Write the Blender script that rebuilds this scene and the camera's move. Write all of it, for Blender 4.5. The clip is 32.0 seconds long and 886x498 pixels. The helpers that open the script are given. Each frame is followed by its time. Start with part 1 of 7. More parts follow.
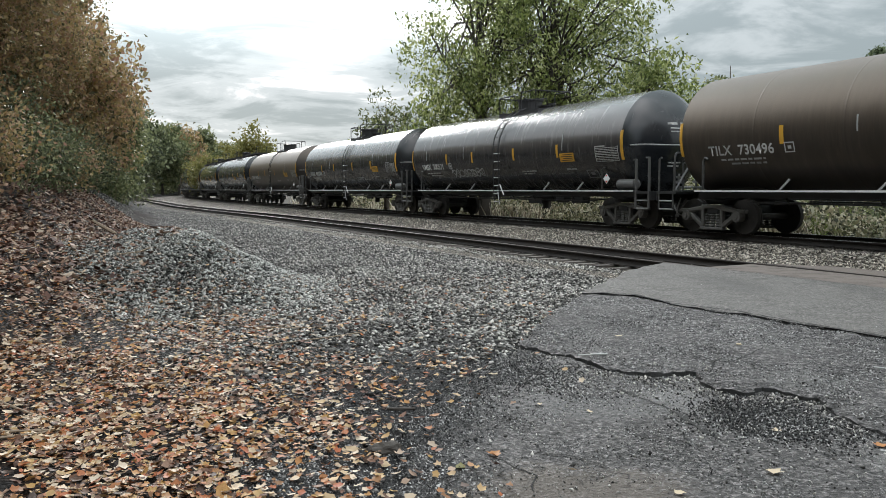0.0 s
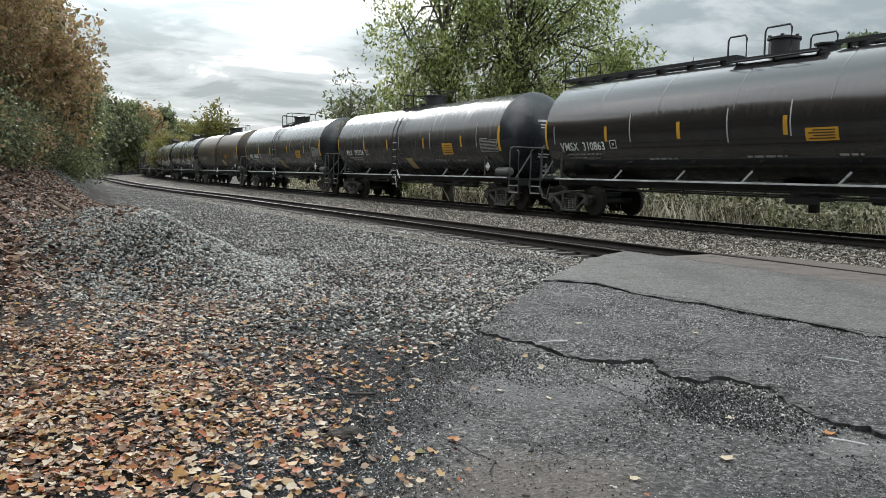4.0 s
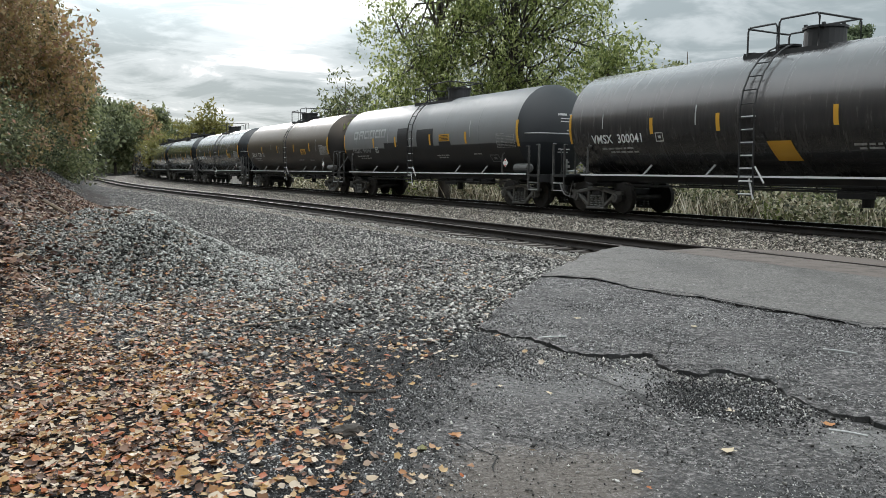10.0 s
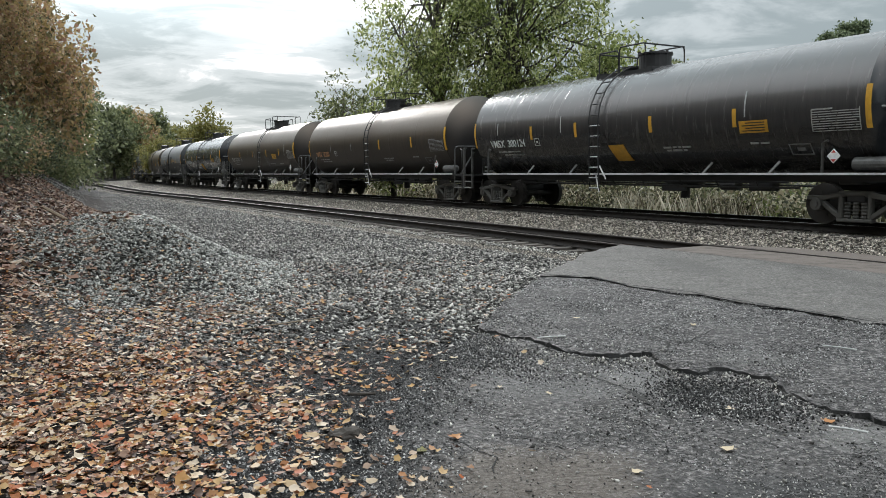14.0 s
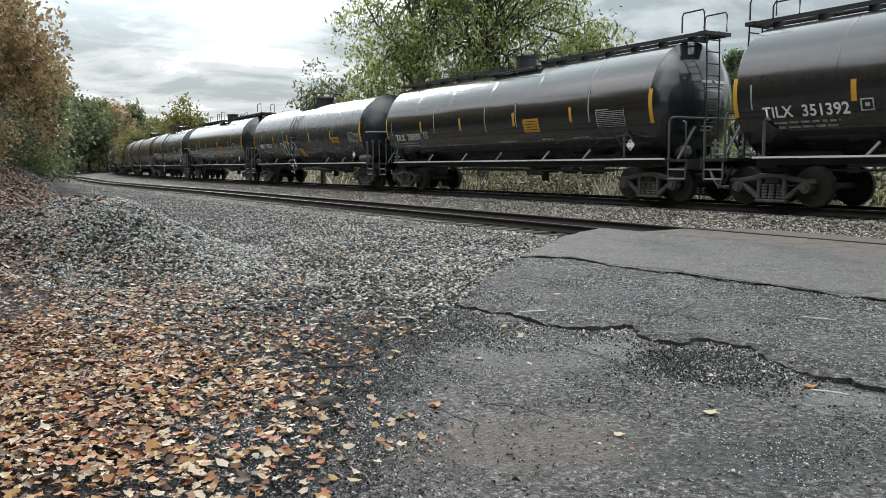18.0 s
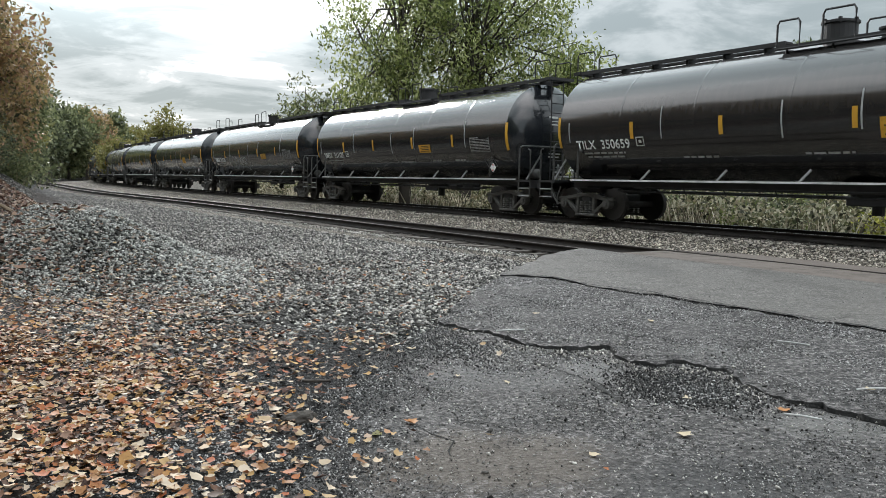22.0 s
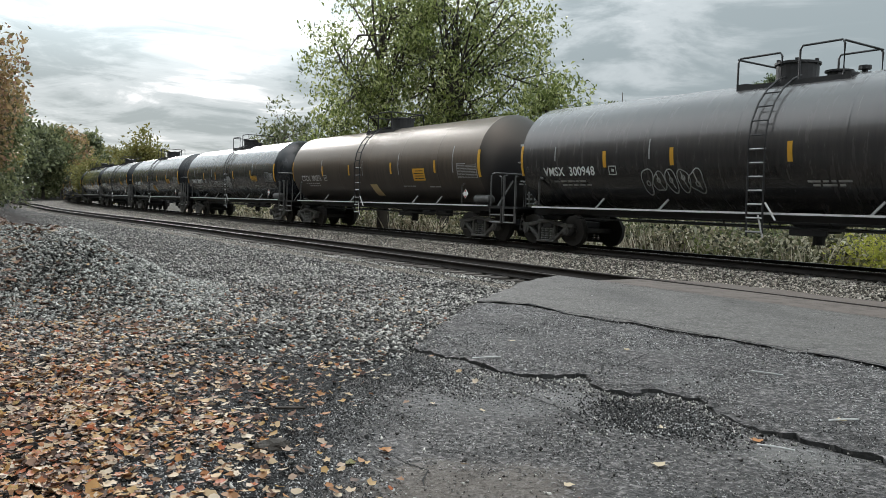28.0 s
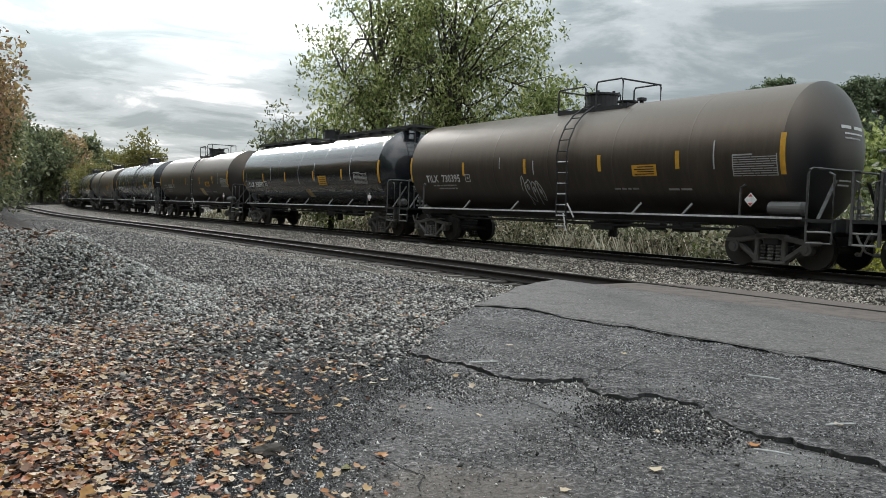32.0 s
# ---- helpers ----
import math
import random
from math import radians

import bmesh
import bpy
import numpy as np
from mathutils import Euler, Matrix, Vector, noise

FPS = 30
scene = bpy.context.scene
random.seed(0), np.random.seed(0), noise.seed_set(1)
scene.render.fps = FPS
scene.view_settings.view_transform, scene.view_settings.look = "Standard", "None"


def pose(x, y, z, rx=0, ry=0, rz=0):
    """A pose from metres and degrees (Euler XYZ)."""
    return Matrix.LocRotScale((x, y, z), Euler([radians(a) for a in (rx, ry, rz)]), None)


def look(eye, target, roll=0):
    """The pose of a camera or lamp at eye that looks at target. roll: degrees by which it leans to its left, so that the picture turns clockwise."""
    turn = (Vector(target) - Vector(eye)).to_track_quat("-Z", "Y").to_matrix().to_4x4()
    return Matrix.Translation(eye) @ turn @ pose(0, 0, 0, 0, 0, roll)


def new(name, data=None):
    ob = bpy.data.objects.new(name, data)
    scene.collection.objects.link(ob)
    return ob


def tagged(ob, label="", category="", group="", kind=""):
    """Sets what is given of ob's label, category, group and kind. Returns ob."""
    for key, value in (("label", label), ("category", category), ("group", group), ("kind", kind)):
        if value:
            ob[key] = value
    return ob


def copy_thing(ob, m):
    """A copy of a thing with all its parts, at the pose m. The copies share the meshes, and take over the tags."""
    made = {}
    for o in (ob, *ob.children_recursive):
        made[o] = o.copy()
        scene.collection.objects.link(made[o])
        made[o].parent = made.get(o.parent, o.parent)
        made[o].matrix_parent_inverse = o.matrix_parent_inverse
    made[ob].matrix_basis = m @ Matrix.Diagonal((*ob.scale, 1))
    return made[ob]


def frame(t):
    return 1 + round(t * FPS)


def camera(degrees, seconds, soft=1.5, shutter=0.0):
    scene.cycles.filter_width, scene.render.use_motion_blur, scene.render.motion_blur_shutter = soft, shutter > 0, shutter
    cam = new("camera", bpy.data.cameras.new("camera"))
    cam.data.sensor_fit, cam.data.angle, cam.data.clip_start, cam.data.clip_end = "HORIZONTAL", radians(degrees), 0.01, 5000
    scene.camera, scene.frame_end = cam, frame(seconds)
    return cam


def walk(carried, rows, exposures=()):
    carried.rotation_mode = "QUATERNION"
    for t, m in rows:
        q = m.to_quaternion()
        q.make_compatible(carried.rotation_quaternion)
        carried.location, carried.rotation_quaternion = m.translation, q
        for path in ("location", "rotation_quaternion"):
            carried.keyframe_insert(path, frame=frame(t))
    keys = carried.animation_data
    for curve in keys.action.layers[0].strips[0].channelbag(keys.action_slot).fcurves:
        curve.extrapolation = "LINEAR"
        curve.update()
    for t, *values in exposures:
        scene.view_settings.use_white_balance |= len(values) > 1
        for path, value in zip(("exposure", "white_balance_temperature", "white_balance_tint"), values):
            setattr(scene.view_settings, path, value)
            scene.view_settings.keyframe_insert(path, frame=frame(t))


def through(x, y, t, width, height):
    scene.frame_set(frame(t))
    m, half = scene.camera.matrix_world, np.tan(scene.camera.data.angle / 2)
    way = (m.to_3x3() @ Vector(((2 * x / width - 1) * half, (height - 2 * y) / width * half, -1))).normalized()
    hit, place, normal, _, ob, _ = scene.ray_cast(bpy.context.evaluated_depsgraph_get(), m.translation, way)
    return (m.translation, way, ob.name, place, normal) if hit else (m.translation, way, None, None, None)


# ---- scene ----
cam = camera(58.0, 32.0, soft=0.6)
PATH = [
    (0, (0.000, -0.000, 1.218), (-0.000, 9.971, 0.461), -0.18),
    (1, (-0.003, 0.002, 1.223), (0.256, 9.962, 0.371), 0.19),
    (2, (0.002, 0.004, 1.224), (0.448, 9.955, 0.340), 0.72),
    (3, (-0.006, 0.007, 1.222), (0.468, 9.954, 0.314), 1.06),
    (3.5, (0.001, 0.009, 1.224), (0.473, 9.954, 0.284), 1.05),
    (5.5, (-0.030, -0.034, 1.232), (0.398, 9.912, 0.287), 1.14),
    (6, (-0.032, -0.034, 1.234), (0.375, 9.913, 0.289), 1.10),
    (6.5, (-0.033, -0.035, 1.234), (0.365, 9.912, 0.290), 0.64),
    (7, (-0.034, -0.041, 1.235), (0.357, 9.906, 0.290), 0.15),
    (8, (-0.021, -0.026, 1.230), (0.378, 9.921, 0.283), 0.08),
    (9, (-0.017, -0.010, 1.228), (0.427, 9.934, 0.275), 0.17),
    (10, (-0.023, -0.001, 1.223), (0.491, 9.938, 0.245), 0.38),
    (11, (-0.016, 0.013, 1.223), (0.504, 9.943, 0.163), 0.39),
    (12, (-0.012, 0.016, 1.219), (0.510, 9.945, 0.154), 0.44),
    (13, (-0.014, 0.009, 1.222), (0.501, 9.939, 0.155), 0.23),
    (13.5, (-0.005, 0.013, 1.223), (0.507, 9.943, 0.158), -0.15),
    (14, (-0.006, 0.001, 1.227), (0.508, 9.941, 0.260), -0.34),
    (14.5, (-0.002, 0.011, 1.227), (0.525, 9.984, 0.711), -0.49),
    (16.5, (0.009, 0.087, 1.036), (0.718, 10.004, -0.037), -0.85),
    (17, (0.009, 0.095, 1.031), (0.761, 10.008, -0.049), -0.77),
    (18, (0.007, 0.088, 1.037), (0.772, 10.003, -0.020), -0.48),
    (19, (-0.002, 0.086, 1.029), (0.843, 9.999, 0.014), 0.22),
    (20, (-0.002, 0.086, 1.034), (0.848, 9.999, 0.029), 0.32),
    (21, (0.002, 0.073, 1.040), (0.907, 9.986, 0.091), 0.73),
    (21.5, (0.007, 0.067, 1.046), (0.966, 9.981, 0.158), 0.88),
    (22, (0.005, 0.062, 1.047), (1.011, 9.974, 0.194), 0.97),
    (23, (0.016, 0.056, 1.053), (1.085, 9.964, 0.213), 0.95),
    (24, (0.015, 0.055, 1.054), (1.183, 9.955, 0.260), 0.98),
    (25, (0.017, 0.058, 1.056), (1.275, 9.953, 0.344), 1.04),
    (25.5, (0.010, 0.063, 1.057), (1.274, 9.961, 0.401), 1.19),
    (27.5, (0.014, 0.059, 1.064), (1.285, 9.962, 0.505), 1.68),
    (28, (0.009, 0.067, 1.061), (1.289, 9.971, 0.527), 1.80),
    (29, (0.018, 0.064, 1.062), (1.294, 9.969, 0.556), 1.80),
    (30, (0.021, 0.062, 1.067), (1.300, 9.966, 0.561), 1.74),
    (31, (0.019, 0.067, 1.062), (1.304, 9.971, 0.563), 1.84),
    (32, (0.027, 0.069, 1.066), (1.322, 9.973, 0.580), 1.76),
]
walk(cam, [(t, look(eye, target, roll)) for t, eye, target, roll in PATH],
     [(t, stops, 6450, 11.5) for t, stops in ((0.0, 0.22), (13.0, 0.23), (14.0, 0.19), (14.5, -0.09), (16.5, 0.32), (17.0, 0.32), (21.0, 0.28), (25.0, 0.20), (28.0, 0.10), (32.0, 0.04))])

# ---- sky and light ----
SUN_AZ, SUN_EL = radians(-16), radians(24)   # azimuth from +y towards +x
SUN_DIR = Vector((math.sin(SUN_AZ) * math.cos(SUN_EL), math.cos(SUN_AZ) * math.cos(SUN_EL), math.sin(SUN_EL)))


class Nodes:
    """Short hand for building a node tree."""

    def __init__(self, tree):
        self.tree = tree
        tree.nodes.clear()

    def add(self, kind, **values):
        n = self.tree.nodes.new(kind)
        for key, v in values.items():
            if key in n.inputs:
                n.inputs[key].default_value = v
        return n

    def link(self, a, b):
        self.tree.links.new(a, b)

    def math(self, op, a, b=0.0, c=0.0, clamp=False):
        n = self.tree.nodes.new("ShaderNodeMath")
        n.operation, n.use_clamp = op, clamp
        for i, v in enumerate((a, b, c)):
            if isinstance(v, (int, float)):
                n.inputs[i].default_value = v
            else:
                self.link(v, n.inputs[i])
        return n.outputs[0]

    def noise(self, vec, scale, detail=4.0, rough=0.55, warp=0.0):
        n = self.tree.nodes.new("ShaderNodeTexNoise")
        n.inputs["Scale"].default_value, n.inputs["Detail"].default_value, n.inputs["Roughness"].default_value = scale, detail, rough
        n.inputs["Distortion"].default_value = warp
        if vec is not None:
            self.link(vec, n.inputs["Vector"])
        return n.outputs["Fac"]

    def ramp(self, fac, stops, ease=False):
        n = self.tree.nodes.new("ShaderNodeValToRGB")
        if ease:
            n.color_ramp.interpolation = "EASE"
        e = n.color_ramp.elements
        while len(e) < len(stops):
            e.new(0.5)
        for el, (p, c) in zip(e, stops):
            el.position = p
            el.color = (*c, 1) if isinstance(c, tuple) else (c, c, c, 1)
        self.link(fac, n.inputs[0])
        return n.outputs[0]

    def mix(self, fac, a, b, blend="MIX"):
        n = self.tree.nodes.new("ShaderNodeMix")
        n.data_type, n.blend_type = "RGBA", blend
        for i, v in ((0, fac), (6, a), (7, b)):
            if isinstance(v, (int, float)):
                n.inputs[i].default_value = v
            elif isinstance(v, tuple):
                n.inputs[i].default_value = (*v, 1)
            else:
                self.link(v, n.inputs[i])
        return n.outputs[2]


def make_world():
    w = bpy.data.worlds.new("overcast_sky")
    w.use_nodes = True
    scene.world = w
    k = Nodes(w.node_tree)
    sky = k.add("ShaderNodeTexSky")
    sky.sky_type, sky.sun_disc = "NISHITA", False
    sky.sun_elevation, sky.sun_rotation = SUN_EL, SUN_AZ
    co = k.add("ShaderNodeTexCoord").outputs["Generated"]
    sep = k.add("ShaderNodeSeparateXYZ")
    k.link(co, sep.inputs[0])
    up = k.math("MAXIMUM", sep.outputs[2], 0.0)
    den = k.math("ADD", up, 0.09)
    flat = k.add("ShaderNodeCombineXYZ")
    k.link(k.math("DIVIDE", sep.outputs[0], den), flat.inputs[0])
    k.link(k.math("DIVIDE", sep.outputs[1], den), flat.inputs[1])
    big = k.noise(flat.outputs[0], 0.42, 6.0, 0.55, 0.3)
    fine = k.noise(flat.outputs[0], 1.35, 8.0, 0.62, 0.7)
    n = k.math("ADD", k.math("MULTIPLY", big, 0.62), k.math("MULTIPLY", fine, 0.38))
    cloud = k.ramp(n, [(0.44, (0.367, 0.432, 0.449)), (0.52, (0.597, 0.66, 0.675)), (0.595, (1.08, 1.1, 1.1))], True)
    dot = k.add("ShaderNodeVectorMath")
    dot.operation = "DOT_PRODUCT"
    k.link(co, dot.inputs[0])
    dot.inputs[1].default_value = SUN_DIR
    glow = k.math("MULTIPLY", k.math("POWER", k.math("MAXIMUM", dot.outputs["Value"], 0.0), 20.0), k.ramp(up, [(0.11, 0.15), (0.23, 1.0)], True))
    lit = k.math("ADD", k.math("MULTIPLY", glow, GLOW), k.math("ADD", k.math("MULTIPLY", k.math("MULTIPLY", up, up), ZENITH), 0.84))
    bright = k.mix(1.0, cloud, (1, 1, 1), "MULTIPLY")
    scale = k.add("ShaderNodeVectorMath")
    scale.operation = "SCALE"
    k.link(bright, scale.inputs[0])
    k.link(lit, scale.inputs["Scale"])
    b1 = k.add("ShaderNodeBackground", Strength=SKY_CLOUD)
    k.link(scale.outputs[0], b1.inputs["Color"])
    b2 = k.add("ShaderNodeBackground", Strength=0.05)
    k.link(sky.outputs[0], b2.inputs["Color"])
    side = k.math("ADD", dot.outputs["Value"], k.math("MULTIPLY", k.math("SUBTRACT", big, 0.5), 0.5))
    cover = k.ramp(k.math("ADD", side, 0.5), [(0.10, 0.85), (0.50, 0.94)], True)
    s = k.add("ShaderNodeMixShader")
    k.link(cover, s.inputs[0])
    k.link(b2.outputs[0], s.inputs[1])
    k.link(b1.outputs[0], s.inputs[2])
    out = k.add("ShaderNodeOutputWorld")
    k.link(s.outputs[0], out.inputs[0])


GLOW, ZENITH, SKY_CLOUD = 2.3, 3.0, 1.0
make_world()
sun = new("sun", bpy.data.lights.new("sun", "SUN"))
sun.data.energy, sun.data.angle, sun.data.color = 1.9, radians(14), (1.0, 0.97, 0.94)
sun.matrix_world = look(SUN_DIR * 50, (0, 0, 0))

# ---- materials ----


def material(name, base, rough=0.8, metal=0.0, vary=0.25, scale=3.0, bump=0.3, bump_scale=40.0, second=None, spec=0.5, per="object"):
    """A surface with grain and stains at two scales. second: a colour that shows in patches."""
    m = bpy.data.materials.new(name)
    m.use_nodes = True
    k = Nodes(m.node_tree)
    co = k.add("ShaderNodeTexCoord").outputs["Object"]
    if per == "object":
        rnd = k.add("ShaderNodeObjectInfo").outputs["Random"]
    else:
        rnd = k.add("ShaderNodeNewGeometry").outputs["Random Per Island"]
    big, fine = k.noise(co, scale, 5.0), k.noise(co, bump_scale, 4.0, 0.65)
    value = k.math("ADD", k.math("MULTIPLY", big, 1.1), k.math("MULTIPLY", fine, 0.5))
    value = k.math("ADD", value, k.math("MULTIPLY", rnd, 0.5))
    lo = tuple(c * (1 - vary) for c in base)
    hi = tuple(min(1.0, c * (1 + vary)) for c in base)
    col = k.ramp(value, [(0.7, lo), (1.35, hi)])
    if second:
        col = k.mix(k.ramp(k.noise(co, scale * 0.6, 6.0, 0.7), [(0.5, 0.0), (0.62, 1.0)]), col, second)
    b = k.add("ShaderNodeBsdfPrincipled", Metallic=metal)
    k.link(col, b.inputs["Base Color"])
    b.inputs["Specular IOR Level"].default_value = spec
    k.link(k.math("ADD", rough - 0.1, k.math("MULTIPLY", fine, 0.2), clamp=True), b.inputs["Roughness"])
    if bump:
        bn = k.add("ShaderNodeBump", Strength=bump, Distance=0.02)
        k.link(fine, bn.inputs["Height"])
        k.link(bn.outputs[0], b.inputs["Normal"])
    k.link(b.outputs[0], k.add("ShaderNodeOutputMaterial").inputs[0])
    return m


def leaf_material(name, colours, rough=0.6, through=0.25, single=0.55):
    """Leaves: a colour from the list for each leaf, and some light through it."""
    m = bpy.data.materials.new(name)
    m.use_nodes = True
    k = Nodes(m.node_tree)
    rnd = k.add("ShaderNodeNewGeometry").outputs["Random Per Island"]
    co = k.add("ShaderNodeTexCoord").outputs["Object"]
    patch = k.noise(co, 0.45, 3.0)
    f = k.math("ADD", k.math("MULTIPLY", rnd, single), k.math("MULTIPLY", k.math("SUBTRACT", patch, 0.28 + 0.25 * (single - 0.55)), 1.6 - single), clamp=True)
    n = len(colours)
    col = k.ramp(f, [(i / max(1, n - 1), c) for i, c in enumerate(colours)])
    d = k.add("ShaderNodeBsdfPrincipled", Roughness=rough)
    d.inputs["Specular IOR Level"].default_value = 0.3
    k.link(col, d.inputs["Base Color"])
    t = k.add("ShaderNodeBsdfTranslucent")
    k.link(col, t.inputs[0])
    x = k.add("ShaderNodeMixShader", Fac=through)
    k.link(d.outputs[0], x.inputs[1])
    k.link(t.outputs[0], x.inputs[2])
    k.link(x.outputs[0], k.add("ShaderNodeOutputMaterial").inputs[0])
    return m


def tank_material(name, top, low, rough, dust, grey_line=None, coat=0.0, sheen=None):
    """Painted tank shell: sky sheen and road dust coloured on the upper half, streaks down the sides."""
    m = bpy.data.materials.new(name)
    m.use_nodes = True
    k = Nodes(m.node_tree)
    co = k.add("ShaderNodeTexCoord").outputs["Object"]
    sep = k.add("ShaderNodeSeparateXYZ")
    k.link(co, sep.inputs[0])
    st = k.add("ShaderNodeMapping")
    st.inputs["Scale"].default_value = (1.0, 0.25, 0.12)
    k.link(co, st.inputs[0])
    rnd = k.add("ShaderNodeObjectInfo").outputs["Random"]
    off = k.add("ShaderNodeVectorMath")
    k.link(st.outputs[0], off.inputs[0])
    shift = k.add("ShaderNodeCombineXYZ")
    k.link(k.math("MULTIPLY", rnd, 37.0), shift.inputs[0])
    k.link(shift.outputs[0], off.inputs[1])
    streak = k.noise(off.outputs[0], 5.0, 6.0, 0.7)
    big = k.noise(off.outputs[0], 0.9, 4.0)
    grain = k.noise(co, 55.0, 3.0)
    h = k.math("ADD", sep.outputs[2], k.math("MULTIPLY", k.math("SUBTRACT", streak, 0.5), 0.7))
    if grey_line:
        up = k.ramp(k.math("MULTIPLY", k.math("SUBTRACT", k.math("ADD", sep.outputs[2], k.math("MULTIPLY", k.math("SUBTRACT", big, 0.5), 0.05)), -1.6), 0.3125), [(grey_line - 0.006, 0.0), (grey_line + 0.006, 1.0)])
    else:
        # Sky sheen put into the colour: paler above the axis, near-black below.
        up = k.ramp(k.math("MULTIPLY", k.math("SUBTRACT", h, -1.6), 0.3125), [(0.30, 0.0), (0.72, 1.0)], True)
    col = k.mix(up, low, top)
    col = k.mix(k.math("MULTIPLY", k.ramp(streak, [(0.45, 0.0), (0.85, 1.0)]), dust), col, (0.20, 0.155, 0.12))
    col = k.mix(k.math("MULTIPLY", k.ramp(big, [(0.35, 0.0), (0.7, 1.0)]), dust * 0.6), col, (0.09, 0.08, 0.075))
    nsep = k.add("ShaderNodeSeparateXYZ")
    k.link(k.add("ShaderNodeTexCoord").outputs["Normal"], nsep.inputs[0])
    # Ends coloured near-black, for the shade and dark sky they mirror.
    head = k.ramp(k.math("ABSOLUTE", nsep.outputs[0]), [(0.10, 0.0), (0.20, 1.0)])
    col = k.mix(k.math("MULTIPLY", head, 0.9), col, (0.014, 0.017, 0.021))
    b = k.add("ShaderNodeBsdfPrincipled")
    if sheen:
        b.inputs["Specular IOR Level"].default_value, b.inputs["Specular Tint"].default_value = 0.9, (*sheen, 1)
    b.inputs["Coat Weight"].default_value, b.inputs["Coat Roughness"].default_value = coat, 0.07
    k.link(col, b.inputs["Base Color"])
    k.link(k.math("ADD", rough - 0.08, k.math("MULTIPLY", streak, 0.16), clamp=True), b.inputs["Roughness"])
    bn = k.add("ShaderNodeBump", Strength=0.08, Distance=0.02)
    k.link(k.math("ADD", grain, k.math("MULTIPLY", big, 2.0)), bn.inputs["Height"])
    k.link(bn.outputs[0], b.inputs["Normal"])
    k.link(b.outputs[0], k.add("ShaderNodeOutputMaterial").inputs[0])
    return m


def ground_material(name="ground_surface", tint=(1.0, 1.0, 1.0)):
    """Earth, leaf litter, fine gravel and grass, by the zones of the sheet."""
    m = bpy.data.materials.new(name)
    m.use_nodes = True
    k = Nodes(m.node_tree)
    co = k.add("ShaderNodeTexCoord").outputs["Object"]
    zone = k.add("ShaderNodeVertexColor")
    zone.layer_name = "zone"
    sep = k.add("ShaderNodeSeparateColor")
    k.link(zone.outputs[0], sep.inputs[0])
    n1, n2, n3 = k.noise(co, 0.7, 5.0), k.noise(co, 7.0, 6.0, 0.65), k.noise(co, 45.0, 5.0, 0.7)
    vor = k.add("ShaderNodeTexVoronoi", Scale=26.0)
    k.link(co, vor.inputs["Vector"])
    # The black rim of each stone is shade in the gaps, put into the colour.
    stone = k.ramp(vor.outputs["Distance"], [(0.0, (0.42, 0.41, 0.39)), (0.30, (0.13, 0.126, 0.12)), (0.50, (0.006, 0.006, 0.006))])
    tone = k.math("ADD", k.math("MULTIPLY", n1, 0.7), k.math("MULTIPLY", n2, 0.6))
    grav = k.mix(k.ramp(tone, [(0.55, 0.0), (0.95, 0.45)]), stone, (0.07, 0.067, 0.063))
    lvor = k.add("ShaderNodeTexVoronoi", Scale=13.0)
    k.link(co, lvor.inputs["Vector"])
    # Darkest litter tones paint the shade beneath the loose leaves.
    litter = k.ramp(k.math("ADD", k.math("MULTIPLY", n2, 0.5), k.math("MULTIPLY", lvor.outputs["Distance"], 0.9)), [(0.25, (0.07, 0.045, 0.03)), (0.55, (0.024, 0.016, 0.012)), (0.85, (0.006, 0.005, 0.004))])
    grass = k.ramp(k.math("ADD", k.math("MULTIPLY", n1, 0.6), k.math("MULTIPLY", n3, 0.4)), [(0.35, (0.012, 0.014, 0.008)), (0.6, (0.04, 0.036, 0.022)), (0.75, (0.10, 0.085, 0.055))])
    dark = k.ramp(n3, [(0.35, (0.008, 0.008, 0.009)), (0.55, (0.035, 0.035, 0.036)), (0.7, (0.12, 0.118, 0.115))])

    def soft(ch):
        return k.ramp(k.math("ADD", ch, k.math("MULTIPLY", k.math("SUBTRACT", n2, 0.5), 0.5)), [(0.4, 0.0), (0.6, 1.0)])

    grav = k.mix(1.0, grav, tint, "MULTIPLY")
    col = k.mix(soft(sep.outputs[0]), grav, litter)
    col = k.mix(soft(sep.outputs[1]), col, grass)
    col = k.mix(soft(sep.outputs[2]), col, dark)
    b = k.add("ShaderNodeBsdfPrincipled", Roughness=0.9)
    b.inputs["Specular IOR Level"].default_value = 0.25
    k.link(col, b.inputs["Base Color"])
    bn = k.add("ShaderNodeBump", Strength=0.9, Distance=0.03)
    k.link(k.math("SUBTRACT", n3, k.math("MULTIPLY", vor.outputs["Distance"], 1.2)), bn.inputs["Height"])
    k.link(bn.outputs[0], b.inputs["Normal"])
    k.link(b.outputs[0], k.add("ShaderNodeOutputMaterial").inputs[0])
    return m


